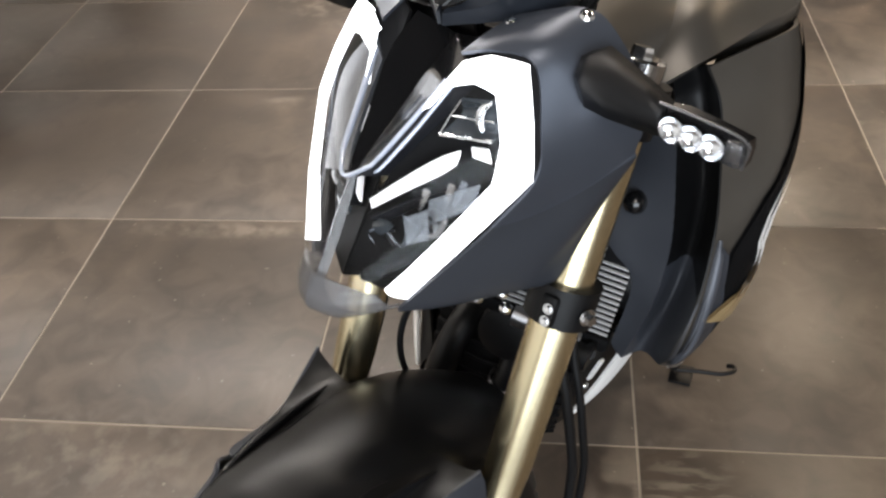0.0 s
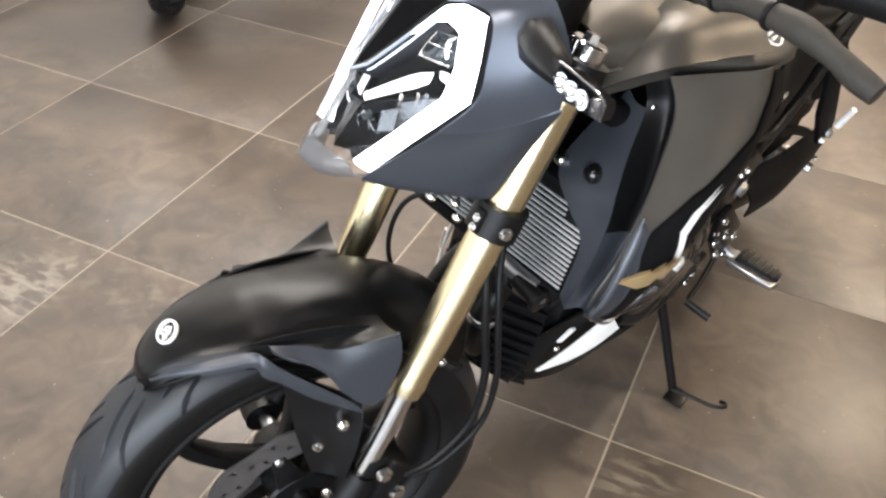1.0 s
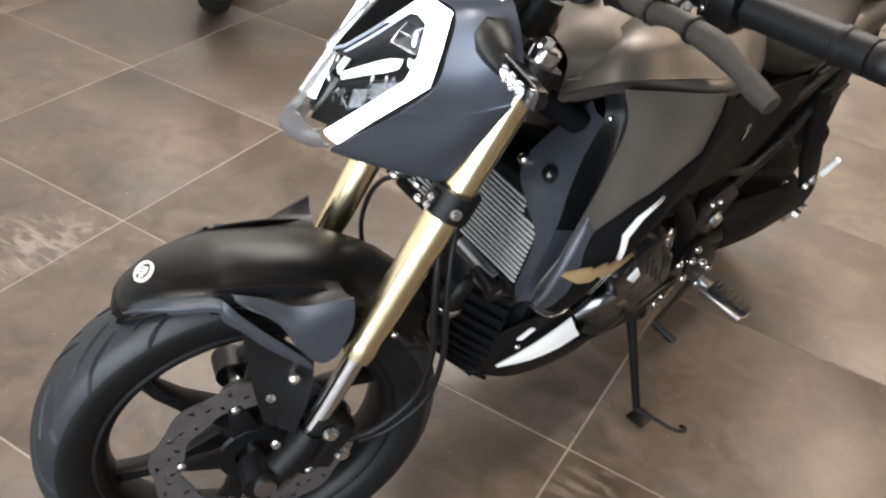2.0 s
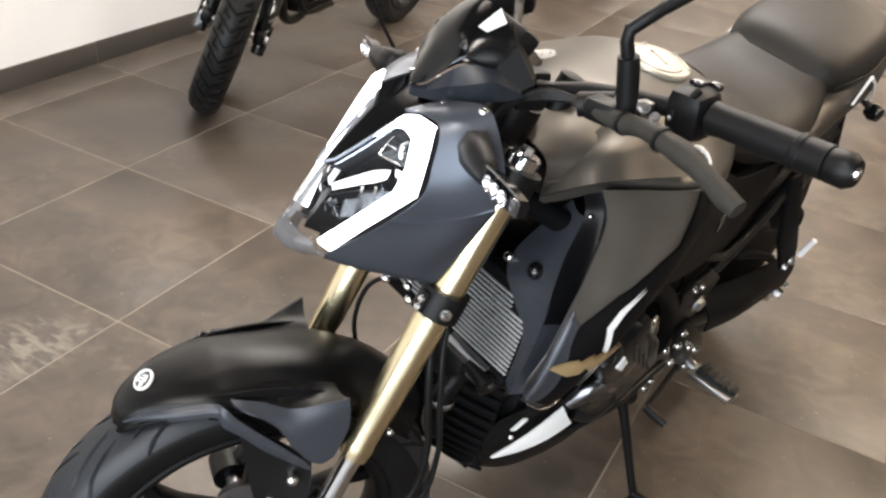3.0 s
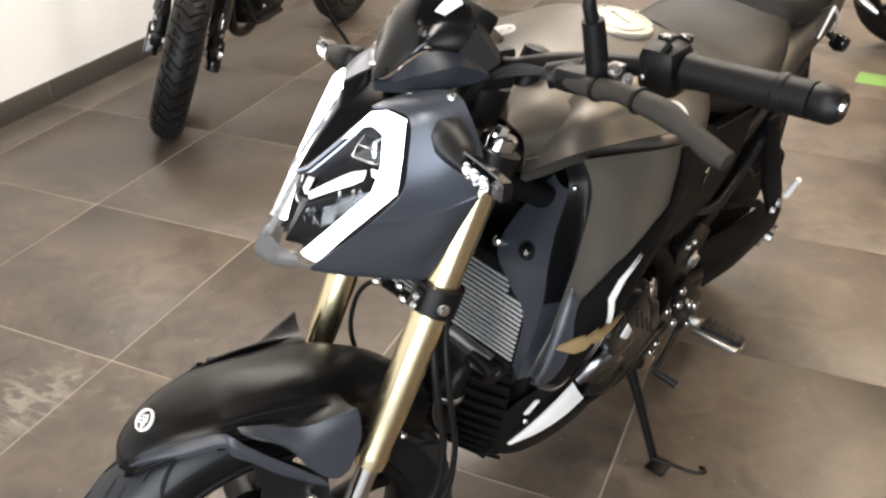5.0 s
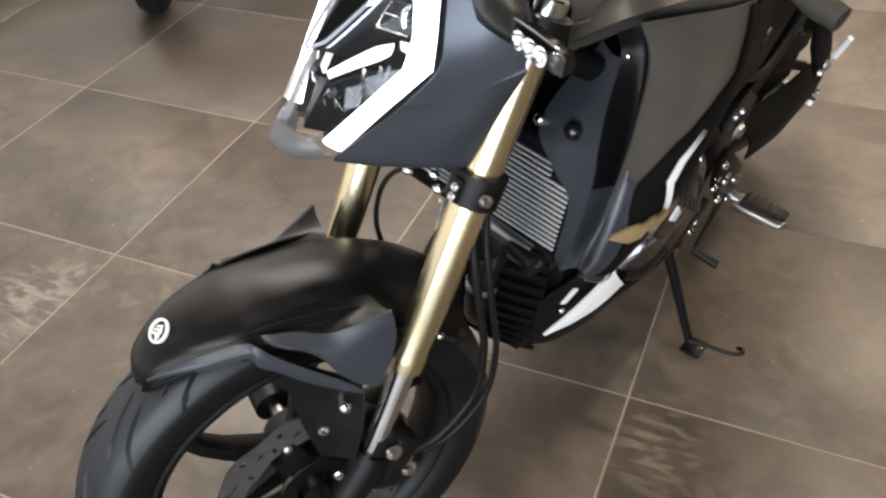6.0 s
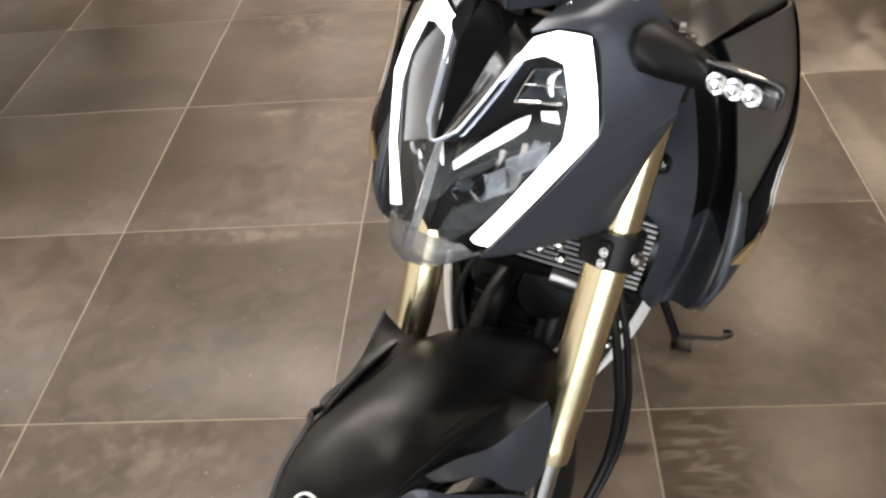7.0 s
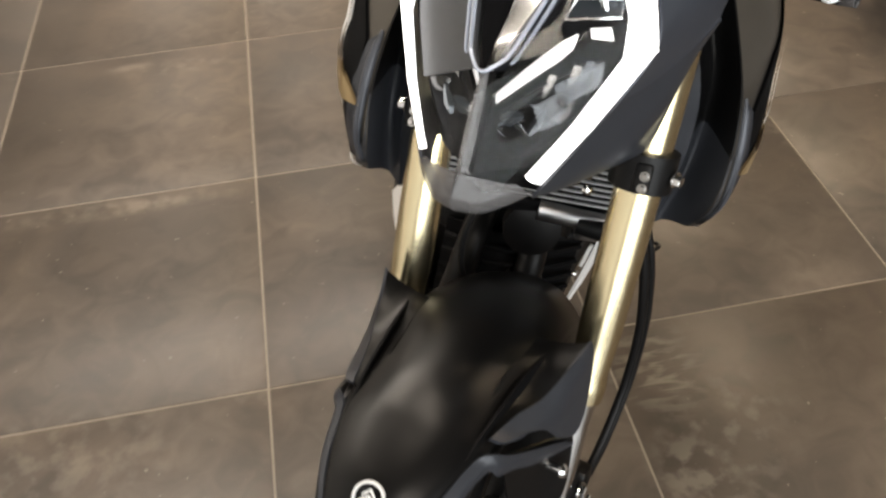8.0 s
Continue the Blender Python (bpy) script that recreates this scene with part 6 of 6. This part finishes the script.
part("airbox", block((-0.60, 0, 0.68), (0.30, 0.24, 0.22), 0.04), PLASTIC, bike, "black airbox behind the engine")
part("battery_box", block((-0.88, 0, 0.66), (0.26, 0.22, 0.18), 0.03), PLASTIC, bike)

# seats and tail
part("rider_seat", sheet([half_section(-0.625, [(0.110, 0.850), (0.112, 0.885), (0.085, 0.920), (0.04, 0.936), (0, 0.940)]), half_section(-0.72, [(0.125, 0.800), (0.128, 0.835), (0.100, 0.868), (0.05, 0.880), (0, 0.882)]), half_section(-0.83, [(0.142, 0.788), (0.146, 0.815), (0.115, 0.842), (0.06, 0.850), (0, 0.850)]), half_section(-0.93, [(0.135, 0.800), (0.138, 0.826), (0.110, 0.850), (0.06, 0.860), (0, 0.862)]), half_section(-1.00, [(0.11, 0.83), (0.11, 0.86), (0.09, 0.885), (0.05, 0.895), (0, 0.897)])], 36, 44, 0.02), SEATMAT, bike, "black vinyl rider's seat", None, 70)
part("pillion_seat", sheet([half_section(-0.975, [(0.060, 0.852), (0.070, 0.864), (0.062, 0.878), (0.03, 0.883), (0, 0.884)]), half_section(-1.015, [(0.100, 0.846), (0.116, 0.872), (0.100, 0.908), (0.05, 0.921), (0, 0.924)]), half_section(-1.10, [(0.114, 0.852), (0.131, 0.886), (0.110, 0.930), (0.055, 0.944), (0, 0.947)]), half_section(-1.20, [(0.098, 0.878), (0.116, 0.912), (0.096, 0.948), (0.045, 0.960), (0, 0.962)]), half_section(-1.28, [(0.062, 0.905), (0.074, 0.926), (0.060, 0.946), (0.03, 0.953), (0, 0.954)])], 34, 40, 0.015), SEATMAT, bike, "black vinyl pillion seat", None, 70)
part("seat_seam", tube([V(-1.005, 0.1155, 0.873), V(-1.06, 0.127, 0.884), V(-1.10, 0.1325, 0.892), V(-1.15, 0.128, 0.902), V(-1.20, 0.118, 0.914), V(-1.27, 0.081, 0.926)], 0.0022, 8, 30), GRIPRUB, bike, "stitched seam round the pillion seat")
tail = part("tail_fairing", sheet([half_section(-0.90, [(0.130, 0.745), (0.150, 0.775), (0.146, 0.815), (0.10, 0.822), (0, 0.824)]), half_section(-1.05, [(0.115, 0.765), (0.140, 0.805), (0.132, 0.852), (0.09, 0.868), (0, 0.870)]), half_section(-1.20, [(0.098, 0.800), (0.131, 0.840), (0.118, 0.888), (0.07, 0.898), (0, 0.900)]), half_section(-1.33, [(0.055, 0.845), (0.088, 0.880), (0.080, 0.910), (0.04, 0.918), (0, 0.920)]), half_section(-1.41, [(0.02, 0.885), (0.04, 0.895), (0.038, 0.91), (0.02, 0.915), (0, 0.916)])], 30, 44, 0.004), CHARCOAL, bike, "charcoal tail fairing with thin white lines", None, 60)
for s in (1, -1):
    part("white_line", tube([V(-1.072, 0.1425 * s, 0.838), V(-1.092, 0.1405 * s, 0.864), V(-1.110, 0.1385 * s, 0.886)], [0.0022, 0.0028, 0.0032], 8), WHITE, tail, "thin white line")
    part("white_line", tube([V(-1.111, 0.1385 * s, 0.887), V(-1.165, 0.1375 * s, 0.860), V(-1.222, 0.1315 * s, 0.818), V(-1.245, 0.120 * s, 0.795)], [0.0032, 0.0030, 0.0028, 0.0020], 8), WHITE, tail, "thin white line")
    part("helmet_lock", joined(tube([V(-1.27, 0.07 * s, 0.80), V(-1.300, 0.12 * s, 0.764)], 0.008, 10), lathe([(0, -0.020), (0.015, -0.015), (0.020, 0), (0.015, 0.015), (0, 0.020)], (-1.308, 0.132 * s, 0.757), (0.2, s, 0), 18)), GLOSS, bike, "round black knob under the tail")
    sg = part("rear_signal", joined(tube([V(-1.38, 0.04 * s, 0.84), V(-1.40, 0.10 * s, 0.827)], 0.009, 12)), RED, bike, "rear turn signal with a clear lens")
    part("signal_lens", loft([[V(-1.40, (0.10 + d) * s, 0.827 - 0.3 * d) + V(0.009 * w * math.cos(a), 0, 0.010 * w * math.sin(a)) for a in (k * 0.785 for k in range(8))] for d, w in ((0, 0.6), (0.010, 1.0), (0.04, 0.9), (0.06, 0.4))]), STEEL, sg, "pale clear lens")
part("tail_lamp", block((-1.405, 0, 0.89), (0.03, 0.06, 0.03), 0.008), RED, tail, "red tail lamp")
part("plate_holder", sheet([[V(-1.30, -0.05, 0.83), V(-1.30, 0.05, 0.83)], [V(-1.42, -0.05, 0.70), V(-1.42, 0.05, 0.70)], [V(-1.52, -0.06, 0.55), V(-1.52, 0.06, 0.55)]], 14, 6, 0.006), PLASTIC, bike, "black rear mudguard and plate holder")

# rear wheel, swingarm, shock, exhaust
RAXLE = V(-1.245, 0, 0.303)
wheel(bike, Matrix.Translation(RAXLE), 0.303, 0.065, street(0.303, 26), wide=1.35, turn=0.2, disc=0.110, disc_y=-0.07)
for s in (1, -1):
    part("swingarm", tube([V(-0.74, 0.12 * s, 0.42), V(-0.90, 0.14 * s, 0.39), V(-1.08, 0.148 * s, 0.345), V(-1.29, 0.150 * s, 0.303)], [0.034, 0.032, 0.028, 0.024], 14, 20), ENGINE, bike, "black steel swingarm")
part("chain_guard", sheet([[V(-0.78, 0.150, 0.50), V(-0.92, 0.165, 0.485), V(-1.10, 0.165, 0.450), V(-1.24, 0.160, 0.420)], [V(-0.78, 0.190, 0.465), V(-0.92, 0.200, 0.450), V(-1.10, 0.190, 0.415), V(-1.24, 0.180, 0.385)], [V(-0.80, 0.192, 0.415), V(-0.92, 0.202, 0.405), V(-1.10, 0.192, 0.365), V(-1.24, 0.182, 0.330)]], 14, 20, 0.004), DULL, bike, "black chain guard")
part("chain_adjuster", joined(block((-1.235, 0.168, 0.305), (0.06, 0.02, 0.04), 0.004), bolt((-1.225, 0.178, 0.312), (0, 1, 0), 0.012, 0.016), bolt((-1.262, 0.178, 0.318), (0, 1, 0), 0.006, 0.010)), CHROME, bike, "bright axle nut and chain adjuster")
part("chain", tube([V(-0.74, 0.095, 0.37), V(-1.245, 0.095, 0.385), V(-1.32, 0.095, 0.31), V(-1.245, 0.095, 0.225), V(-0.74, 0.095, 0.31)], 0.009, 8), STEEL, bike, "steel drive chain")
part("shock_absorber", joined(tube([V(-0.72, 0, 0.68), V(-0.90, 0, 0.42)], 0.018, 14), *[lathe([(0.026, -0.004), (0.032, 0), (0.026, 0.004)], V(-0.74 - 0.0145 * i, 0, 0.65 - 0.021 * i), (-0.57, 0, -0.82), 18) for i in range(9)]), ENGINE, bike, "black coil-spring shock absorber")
part("muffler", tube([V(-0.60, -0.10, 0.25), V(-0.75, -0.13, 0.25), V(-0.95, -0.17, 0.31), V(-1.18, -0.19, 0.40), V(-1.26, -0.195, 0.43)], [0.03, 0.05, 0.058, 0.055, 0.045], 22, 26), ENGINE, bike, "black exhaust muffler")

# foot controls and side stand
for s in (1, -1):
    hang = part("peg_hanger", slab([V(-0.72, 0.165 * s, 0.44), V(-0.76, 0.165 * s, 0.45), V(-0.84, 0.180 * s, 0.37), V(-0.84, 0.185 * s, 0.31), V(-0.79, 0.185 * s, 0.30), V(-0.74, 0.170 * s, 0.37)], 0.012, 0.002), ENGINE, bike, "black footpeg hanger with bright bolts")
    for p in ((-0.745, 0.174, 0.425), (-0.775, 0.178, 0.385), (-0.815, 0.190, 0.355), (-0.80, 0.192, 0.318), (-0.74, 0.172, 0.395)):
        part("hanger_bolt", bolt((p[0], p[1] * s, p[2]), (0, s, 0.1), 0.0065, 0.006), CHROME, hang)
    peg = part("footpeg", joined(slab([V(-0.790, 0.205 * s, 0.314), V(-0.835, 0.205 * s, 0.314), V(-0.840, 0.300 * s, 0.314), V(-0.826, 0.305 * s, 0.314), V(-0.798, 0.300 * s, 0.314)], 0.012, 0.003, (0, 0, 1)), tube([V(-0.815, 0.185 * s, 0.318), V(-0.815, 0.21 * s, 0.316)], 0.011, 12)), STEEL, bike, "metal footpeg with a black rubber pad")
    part("rubber_pad", slab([V(-0.800, 0.216 * s, 0.325), V(-0.834, 0.216 * s, 0.325), V(-0.838, 0.300 * s, 0.325), V(-0.816, 0.302 * s, 0.325)], 0.012, 0.003, (0, 0, 1)), GRIPRUB, peg)
    for i in range(6):
        part("pad_rib", block((-0.818, (0.224 + 0.013 * i) * s, 0.333), (0.034, 0.006, 0.006), 0.001), GRIPRUB, peg)
    ph = part("pillion_hanger", slab([V(-0.93, 0.150 * s, 0.72), V(-0.97, 0.152 * s, 0.72), V(-1.085, 0.190 * s, 0.52), V(-1.11, 0.196 * s, 0.47), V(-1.07, 0.192 * s, 0.46), V(-1.00, 0.176 * s, 0.55)], 0.012, 0.003), DULL, bike, "black pillion peg hanger")
    part("pillion_peg", tube([V(-1.100, 0.204 * s, 0.500), V(-1.087, 0.216 * s, 0.553)], [0.0075, 0.006], 10), WHITE, ph, "folded bright pillion peg")
    part("peg_bolt", joined(bolt((-1.085, 0.198 * s, 0.485), (0, s, 0.1), 0.009, 0.008), bolt((-1.065, 0.196 * s, 0.475), (0, s, 0.1), 0.006, 0.008)), STEEL, ph)
part("gear_lever", joined(tube([V(-0.76, 0.19, 0.34), V(-0.70, 0.20, 0.315), V(-0.66, 0.205, 0.300)], 0.0055, 10), tube([V(-0.655, 0.205, 0.298), V(-0.655, 0.255, 0.296)], 0.0085, 12)), ENGINE, bike, "black gear lever")
stand = part("side_stand", joined(tube([V(-0.655, 0.155, 0.275), V(-0.66, 0.19, 0.215), V(-0.664, 0.235, 0.135), V(-0.667, 0.268, 0.078)], [0.011, 0.0095, 0.0088, 0.0088], 14), tube([V(-0.64, 0.145, 0.29), V(-0.68, 0.16, 0.27)], 0.018, 12)), ENGINE, bike, "black side stand resting on the floor")
part("stand_foot", block((-0.667, 0.283, 0.0665), (0.045, 0.040, 0.007), 0.002, (11.5, 0, 0)), ENGINE, stand)
part("stand_tang", tube([V(-0.655, 0.270, 0.088), V(-0.662, 0.31, 0.098), V(-0.668, 0.345, 0.105), V(-0.680, 0.364, 0.110), V(-0.692, 0.362, 0.108), V(-0.694, 0.352, 0.102)], 0.0042, 10, 24), ENGINE, stand, "thin black kick-out wire")


# ---- the other parked motorcycles ----
def other_bike(label, m, steer, lean_side, dual, accent):
    """A parked motorcycle; its own axes start under the front axle."""
    R, W, wb = (0.335, 0.061, 1.42) if dual else (0.295, 0.056, 1.36)
    ob = thing("motorcycle", label, "motorcycle", m)
    hd = V(-0.16, 0, 0.55)
    S = Matrix.Translation(hd) @ Matrix.Rotation(steer, 4, Vector((-math.sin(RAKE), 0, math.cos(RAKE)))) @ Matrix.Translation(-hd)
    tread = blocky(R, 38) if dual else street(R, 26)
    wheel(ob, S @ Matrix.Translation((0, 0, R)), R, W, tread, turn=0.1, disc=0.14, fine=(720, 48) if dual else (360, 40), tread_mat=DARKRUBBER)
    ax = V(0, 0, R)
    up = V(-math.sin(RAKE), 0, math.cos(RAKE))
    for s in (1, -1):
        f0 = ax + V(-0.03, 0.098 * s, 0)
        leg = part("fork_leg", tube([f0 + up * 0.32, f0 + up * 0.72], 0.026, 18), SILVER if dual else ENGINE, ob, "upper fork tube", S)
        part("stanchion", tube([f0 + up * 0.05, f0 + up * 0.34], 0.019, 16), CHROME, leg, "bright inner fork tube")
        part("fork_foot", joined(tube([f0 + up * -0.02, f0 + up * 0.10, f0 + up * 0.13], [0.026, 0.027, 0.022], 16), block(f0 + V(0.02, 0, 0), (0.06, 0.04, 0.05), 0.01)), ENGINE, leg, "black fork bottom")
        if dual:
            part("fork_guard", sheet([[f0 + V(0.035, -0.02 * s, 0.10), f0 + V(0.040, 0.012 * s, 0.10), f0 + V(0.01, 0.032 * s, 0.10)], [f0 + up * 0.18 + V(0.035, -0.02 * s, 0), f0 + up * 0.18 + V(0.04, 0.012 * s, 0), f0 + up * 0.18 + V(0.01, 0.03 * s, 0)], [f0 + up * 0.36 + V(0.03, -0.016 * s, 0), f0 + up * 0.36 + V(0.034, 0.01 * s, 0), f0 + up * 0.36 + V(0.008, 0.025 * s, 0)]], 12, 10, 0.003), GLOSS, leg, "glossy black fork guard")
            part("fork_guard", block(f0 + V(-0.005, 0.012 * s, -0.02), (0.055, 0.05, 0.12), 0.01, (0, -24, 0)), GLOSS, leg, "black axle guard")
        for h in (0.03, 0.07):
            part("fork_bolt", bolt(f0 + up * h + V(0.026, 0.016 * s, 0), (0.8, 0.6 * s, 0), 0.006, 0.005), CHROME, leg)
    part("brake_caliper", block(ax + V(-0.075, 0.085, 0.08), (0.06, 0.05, 0.10), 0.012, (0, -24, 0)), ENGINE, ob, "black brake caliper", S)
    r = [[ax + V((R + 0.045 + (0.30 if dual else 0)) * math.sin(a) , y, (R + 0.045 + (0.30 if dual else 0)) * math.cos(a) - abs(y) * 0.35) for y in (-0.07, -0.04, 0, 0.04, 0.07)] for a in (0.75, 0.4, 0.0, -0.4, -0.8)]
    part("front_fender", sheet(r, 24, 14, 0.004), WHITE if dual else accent, ob, "front mudguard", S)
    part("handlebar", tube([V(-0.40, -0.39, 1.08), V(-0.34, -0.22, 1.07), V(-0.28, -0.05, 1.02), V(-0.28, 0.05, 1.02), V(-0.34, 0.22, 1.07), V(-0.40, 0.39, 1.08)], 0.013, 12, 40), PLASTIC, ob, "black handlebar", S)
    part("headlight", sheet([[V(-0.08, -0.07, 0.80), V(-0.04, 0, 0.79), V(-0.08, 0.07, 0.80)], [V(-0.10, -0.10, 0.88), V(-0.05, 0, 0.88), V(-0.10, 0.10, 0.88)], [V(-0.16, -0.07, 0.97), V(-0.12, 0, 0.98), V(-0.16, 0.07, 0.97)]], 14, 14, 0.02), GLOSS, ob, "black headlight", S)
    part("fuel_tank", sheet([half_section(-0.32, [(0.08, 0.80), (0.10, 0.86), (0.08, 0.92), (0.04, 0.935), (0, 0.94)]), half_section(-0.45, [(0.15, 0.80), (0.17, 0.87), (0.13, 0.94), (0.06, 0.965), (0, 0.97)]), half_section(-0.58, [(0.13, 0.78), (0.15, 0.85), (0.12, 0.91), (0.06, 0.935), (0, 0.94)]), half_section(-0.70, [(0.10, 0.76), (0.11, 0.81), (0.09, 0.85), (0.05, 0.86), (0, 0.865)])], 26, 26, 0.004), accent, ob, "fuel tank", None, 60)
    part("seat", sheet([half_section(-0.66, [(0.11, 0.78), (0.12, 0.82), (0.09, 0.85), (0, 0.855)]), half_section(-0.90, [(0.13, 0.79), (0.14, 0.82), (0.11, 0.845), (0, 0.85)]), half_section(-1.15, [(0.12, 0.84), (0.13, 0.87), (0.10, 0.90), (0, 0.905)]), half_section(-1.36, [(0.07, 0.88), (0.08, 0.90), (0.06, 0.915), (0, 0.92)])], 26, 22, 0.02), SEATMAT, ob, "black seat", None, 60)
    up_ = 0.07 if dual else 0.0
    eng_ = part("engine", joined(block((-0.56, 0, 0.40 + up_), (0.38, 0.26, 0.24), 0.05), block((-0.46, 0, 0.56), (0.20, 0.20, 0.20), 0.03, (0, -20, 0)), lathe([(0, -0.16), (0.09, -0.16), (0.1, -0.14), (0.1, 0.14), (0.09, 0.16), (0, 0.165)], (-0.60, 0, 0.42 + up_), (0, 1, 0), 28)), ENGINE, ob, "black engine")
    for i in range(5):
        part("cooling_rib", block((-0.40 - 0.008 * i, 0, 0.50 + 0.03 * i), (0.14, 0.22, 0.006), 0.001, (0, -20, 0)), ENGINE, eng_)
    part("header_pipe", tube([V(-0.40, 0.03, 0.54), V(-0.31, 0.04, 0.50), V(-0.29, 0.04, 0.40), V(-0.34, 0.03, 0.29), V(-0.50, 0.0, 0.24), V(-0.80, -0.08, 0.26)], 0.02, 14, 36), ENGINE, ob, "dark exhaust pipe")
    part("muffler", tube([V(-0.80, -0.10, 0.28), V(-0.95, -0.17, 0.38), V(-1.35, -0.20, 0.55)], [0.03, 0.052, 0.048], 20, 16), ENGINE, ob, "exhaust muffler")
    if dual:
        part("sump", joined(block((-0.50, 0, 0.37), (0.34, 0.20, 0.14), 0.06), tube([V(-0.34, 0.07, 0.42), V(-0.40, 0.09, 0.32), V(-0.60, 0.09, 0.31)], 0.010, 10, 14), tube([V(-0.34, -0.07, 0.42), V(-0.40, -0.09, 0.32), V(-0.60, -0.09, 0.31)], 0.010, 10, 14)), ENGINE, ob, "rounded black sump with guard tubes")
        for q in range(6):
            part("sump_bolt", bolt((-0.38 - 0.05 * q, 0.132, 0.40 + 0.02 * (q % 2)), (0, 1, 0), 0.006, 0.006), STEEL, ob)
    for s in (1, -1):
        part("frame_tube", tube([V(-0.24, 0.04 * s, 0.86), V(-0.50, 0.14 * s, 0.72), V(-0.80, 0.14 * s, 0.50), V(-0.84, 0.12 * s, 0.34)], 0.018, 12, 20), ENGINE, ob, "black frame tube")
        part("swingarm", tube([V(-0.84, 0.10 * s, 0.38), V(-wb - 0.03, 0.115 * s, 0.31)], 0.024, 12), ENGINE, ob, "black swingarm")
        part("footpeg", joined(tube([V(-0.84, 0.15 * s, 0.36), V(-0.84, 0.29 * s, 0.35)], 0.012, 10)), STEEL, ob, "metal footpeg")
    wheel(ob, Matrix.Translation((-wb, 0, 0.305)), 0.305, 0.065, blocky(0.305, 30) if dual else street(0.305, 26), turn=0.3, wide=1.3, disc=0.11, disc_y=-0.07)
    part("tail_mudguard", sheet([[V(-1.25, -0.06, 0.84), V(-1.25, 0.06, 0.84)], [V(-1.45, -0.06, 0.72), V(-1.45, 0.06, 0.72)], [V(-1.60, -0.06, 0.55), V(-1.60, 0.06, 0.55)]], 12, 6, 0.006), PLASTIC, ob, "black rear mudguard")
    part("side_stand", joined(tube([V(-0.88, 0.12, 0.30), V(-0.94, 0.19, 0.16), V(-0.985, 0.252, 0.058)], 0.009, 12), tube([V(-0.86, 0.12, 0.32), V(-0.90, 0.165, 0.22), V(-0.945, 0.20, 0.15)], 0.005, 8), block((-0.99, 0.268, 0.054), (0.06, 0.045, 0.008), 0.002, (math.degrees(lean_side), 0, 0))), ENGINE, ob, "black side stand")
    return ob


def parked(x, y, heading, lean_side):
    """A bike's pose from its front contact, its heading (degrees from +x) and its lean."""
    h = radians(heading)
    f = Vector((math.cos(h), math.sin(h), 0))
    l = Vector((0, 0, 1)).cross(f) * math.cos(lean_side) - Vector((0, 0, math.sin(lean_side)))
    m = Matrix((f, l, f.cross(l))).transposed().to_4x4()
    m.translation = (x, y, 0)
    return m


SL = radians(11.0)
other_bike("black dual-sport motorcycle with blocky tyres beside the white wall", parked(-0.748, 1.19, -86, SL), radians(30), SL, True, MATTE)
row = other_bike("dark motorcycle in a parked row", parked(1.77, 3.10, 182, SL), radians(8), SL, False, GLOSS)
tagged(row, group="row of parked motorcycles")
for x, y, a in ((1.97, 2.10, 180), (2.50, 0.98, 178)):
    copy_thing(row, parked(x, y, a, SL))

# dark display stand behind the dual-sport bike
stand_ = thing("display_stand", "plain dark grey display stand on the floor by the wall", "stand", pose(-0.42, 4.20, 0.0, 0, 0, 8))
part("stand_body", block((0, 0, 0.42), (0.50, 0.40, 0.80), 0.008), CHARCOAL, stand_)
part("stand_base", block((0, 0, 0.018), (0.46, 0.36, 0.032), 0.004), DULL, stand_)
part("stand_top", block((0, 0, 0.836), (0.53, 0.43, 0.028), 0.005), SKIRT, stand_)

# green tape on the floor
bm = block((0, 0, 0), (0.150, 0.130, 0.0012), 0.0003)
tape = tagged(part("floor_tape", bm, GREEN, None), "short strip of green tape on the floor", "tape")
tape.matrix_basis = pose(1.640, 2.606, 0.0027, 0, 0, -6)


# ---- floor tiles ----
tile_bm = block((0, 0, -0.004), (T - 0.004, T - 0.004, 0.012), 0.0012)
first = part("tile", tile_bm, TILE, floor)
cut = block((0, 0, -0.004), (-1.2 - X0 - 0.004, T - 0.004, 0.012), 0.0012)
edge = part("tile", cut, TILE, floor)
nx, ny0, ny1 = int(round((X1 + 1.2) / T)), int(Y0 / T), int(Y1 / T)
spots = [(a, b) for b in range(ny0, ny1) for a in range(-1, nx)]
for n, (a, b) in enumerate(spots):
    if a == -1:
        o = edge if b == ny0 else edge.copy()
        o.location = ((X0 - 1.2) / 2, (b + 0.5) * T, 0)
    else:
        o = first if n == 1 else first.copy()
        o.location = (-1.2 + (a + 0.5) * T, (b + 0.5) * T, 0)
    if o is not first and o is not edge:
        scene.collection.objects.link(o)
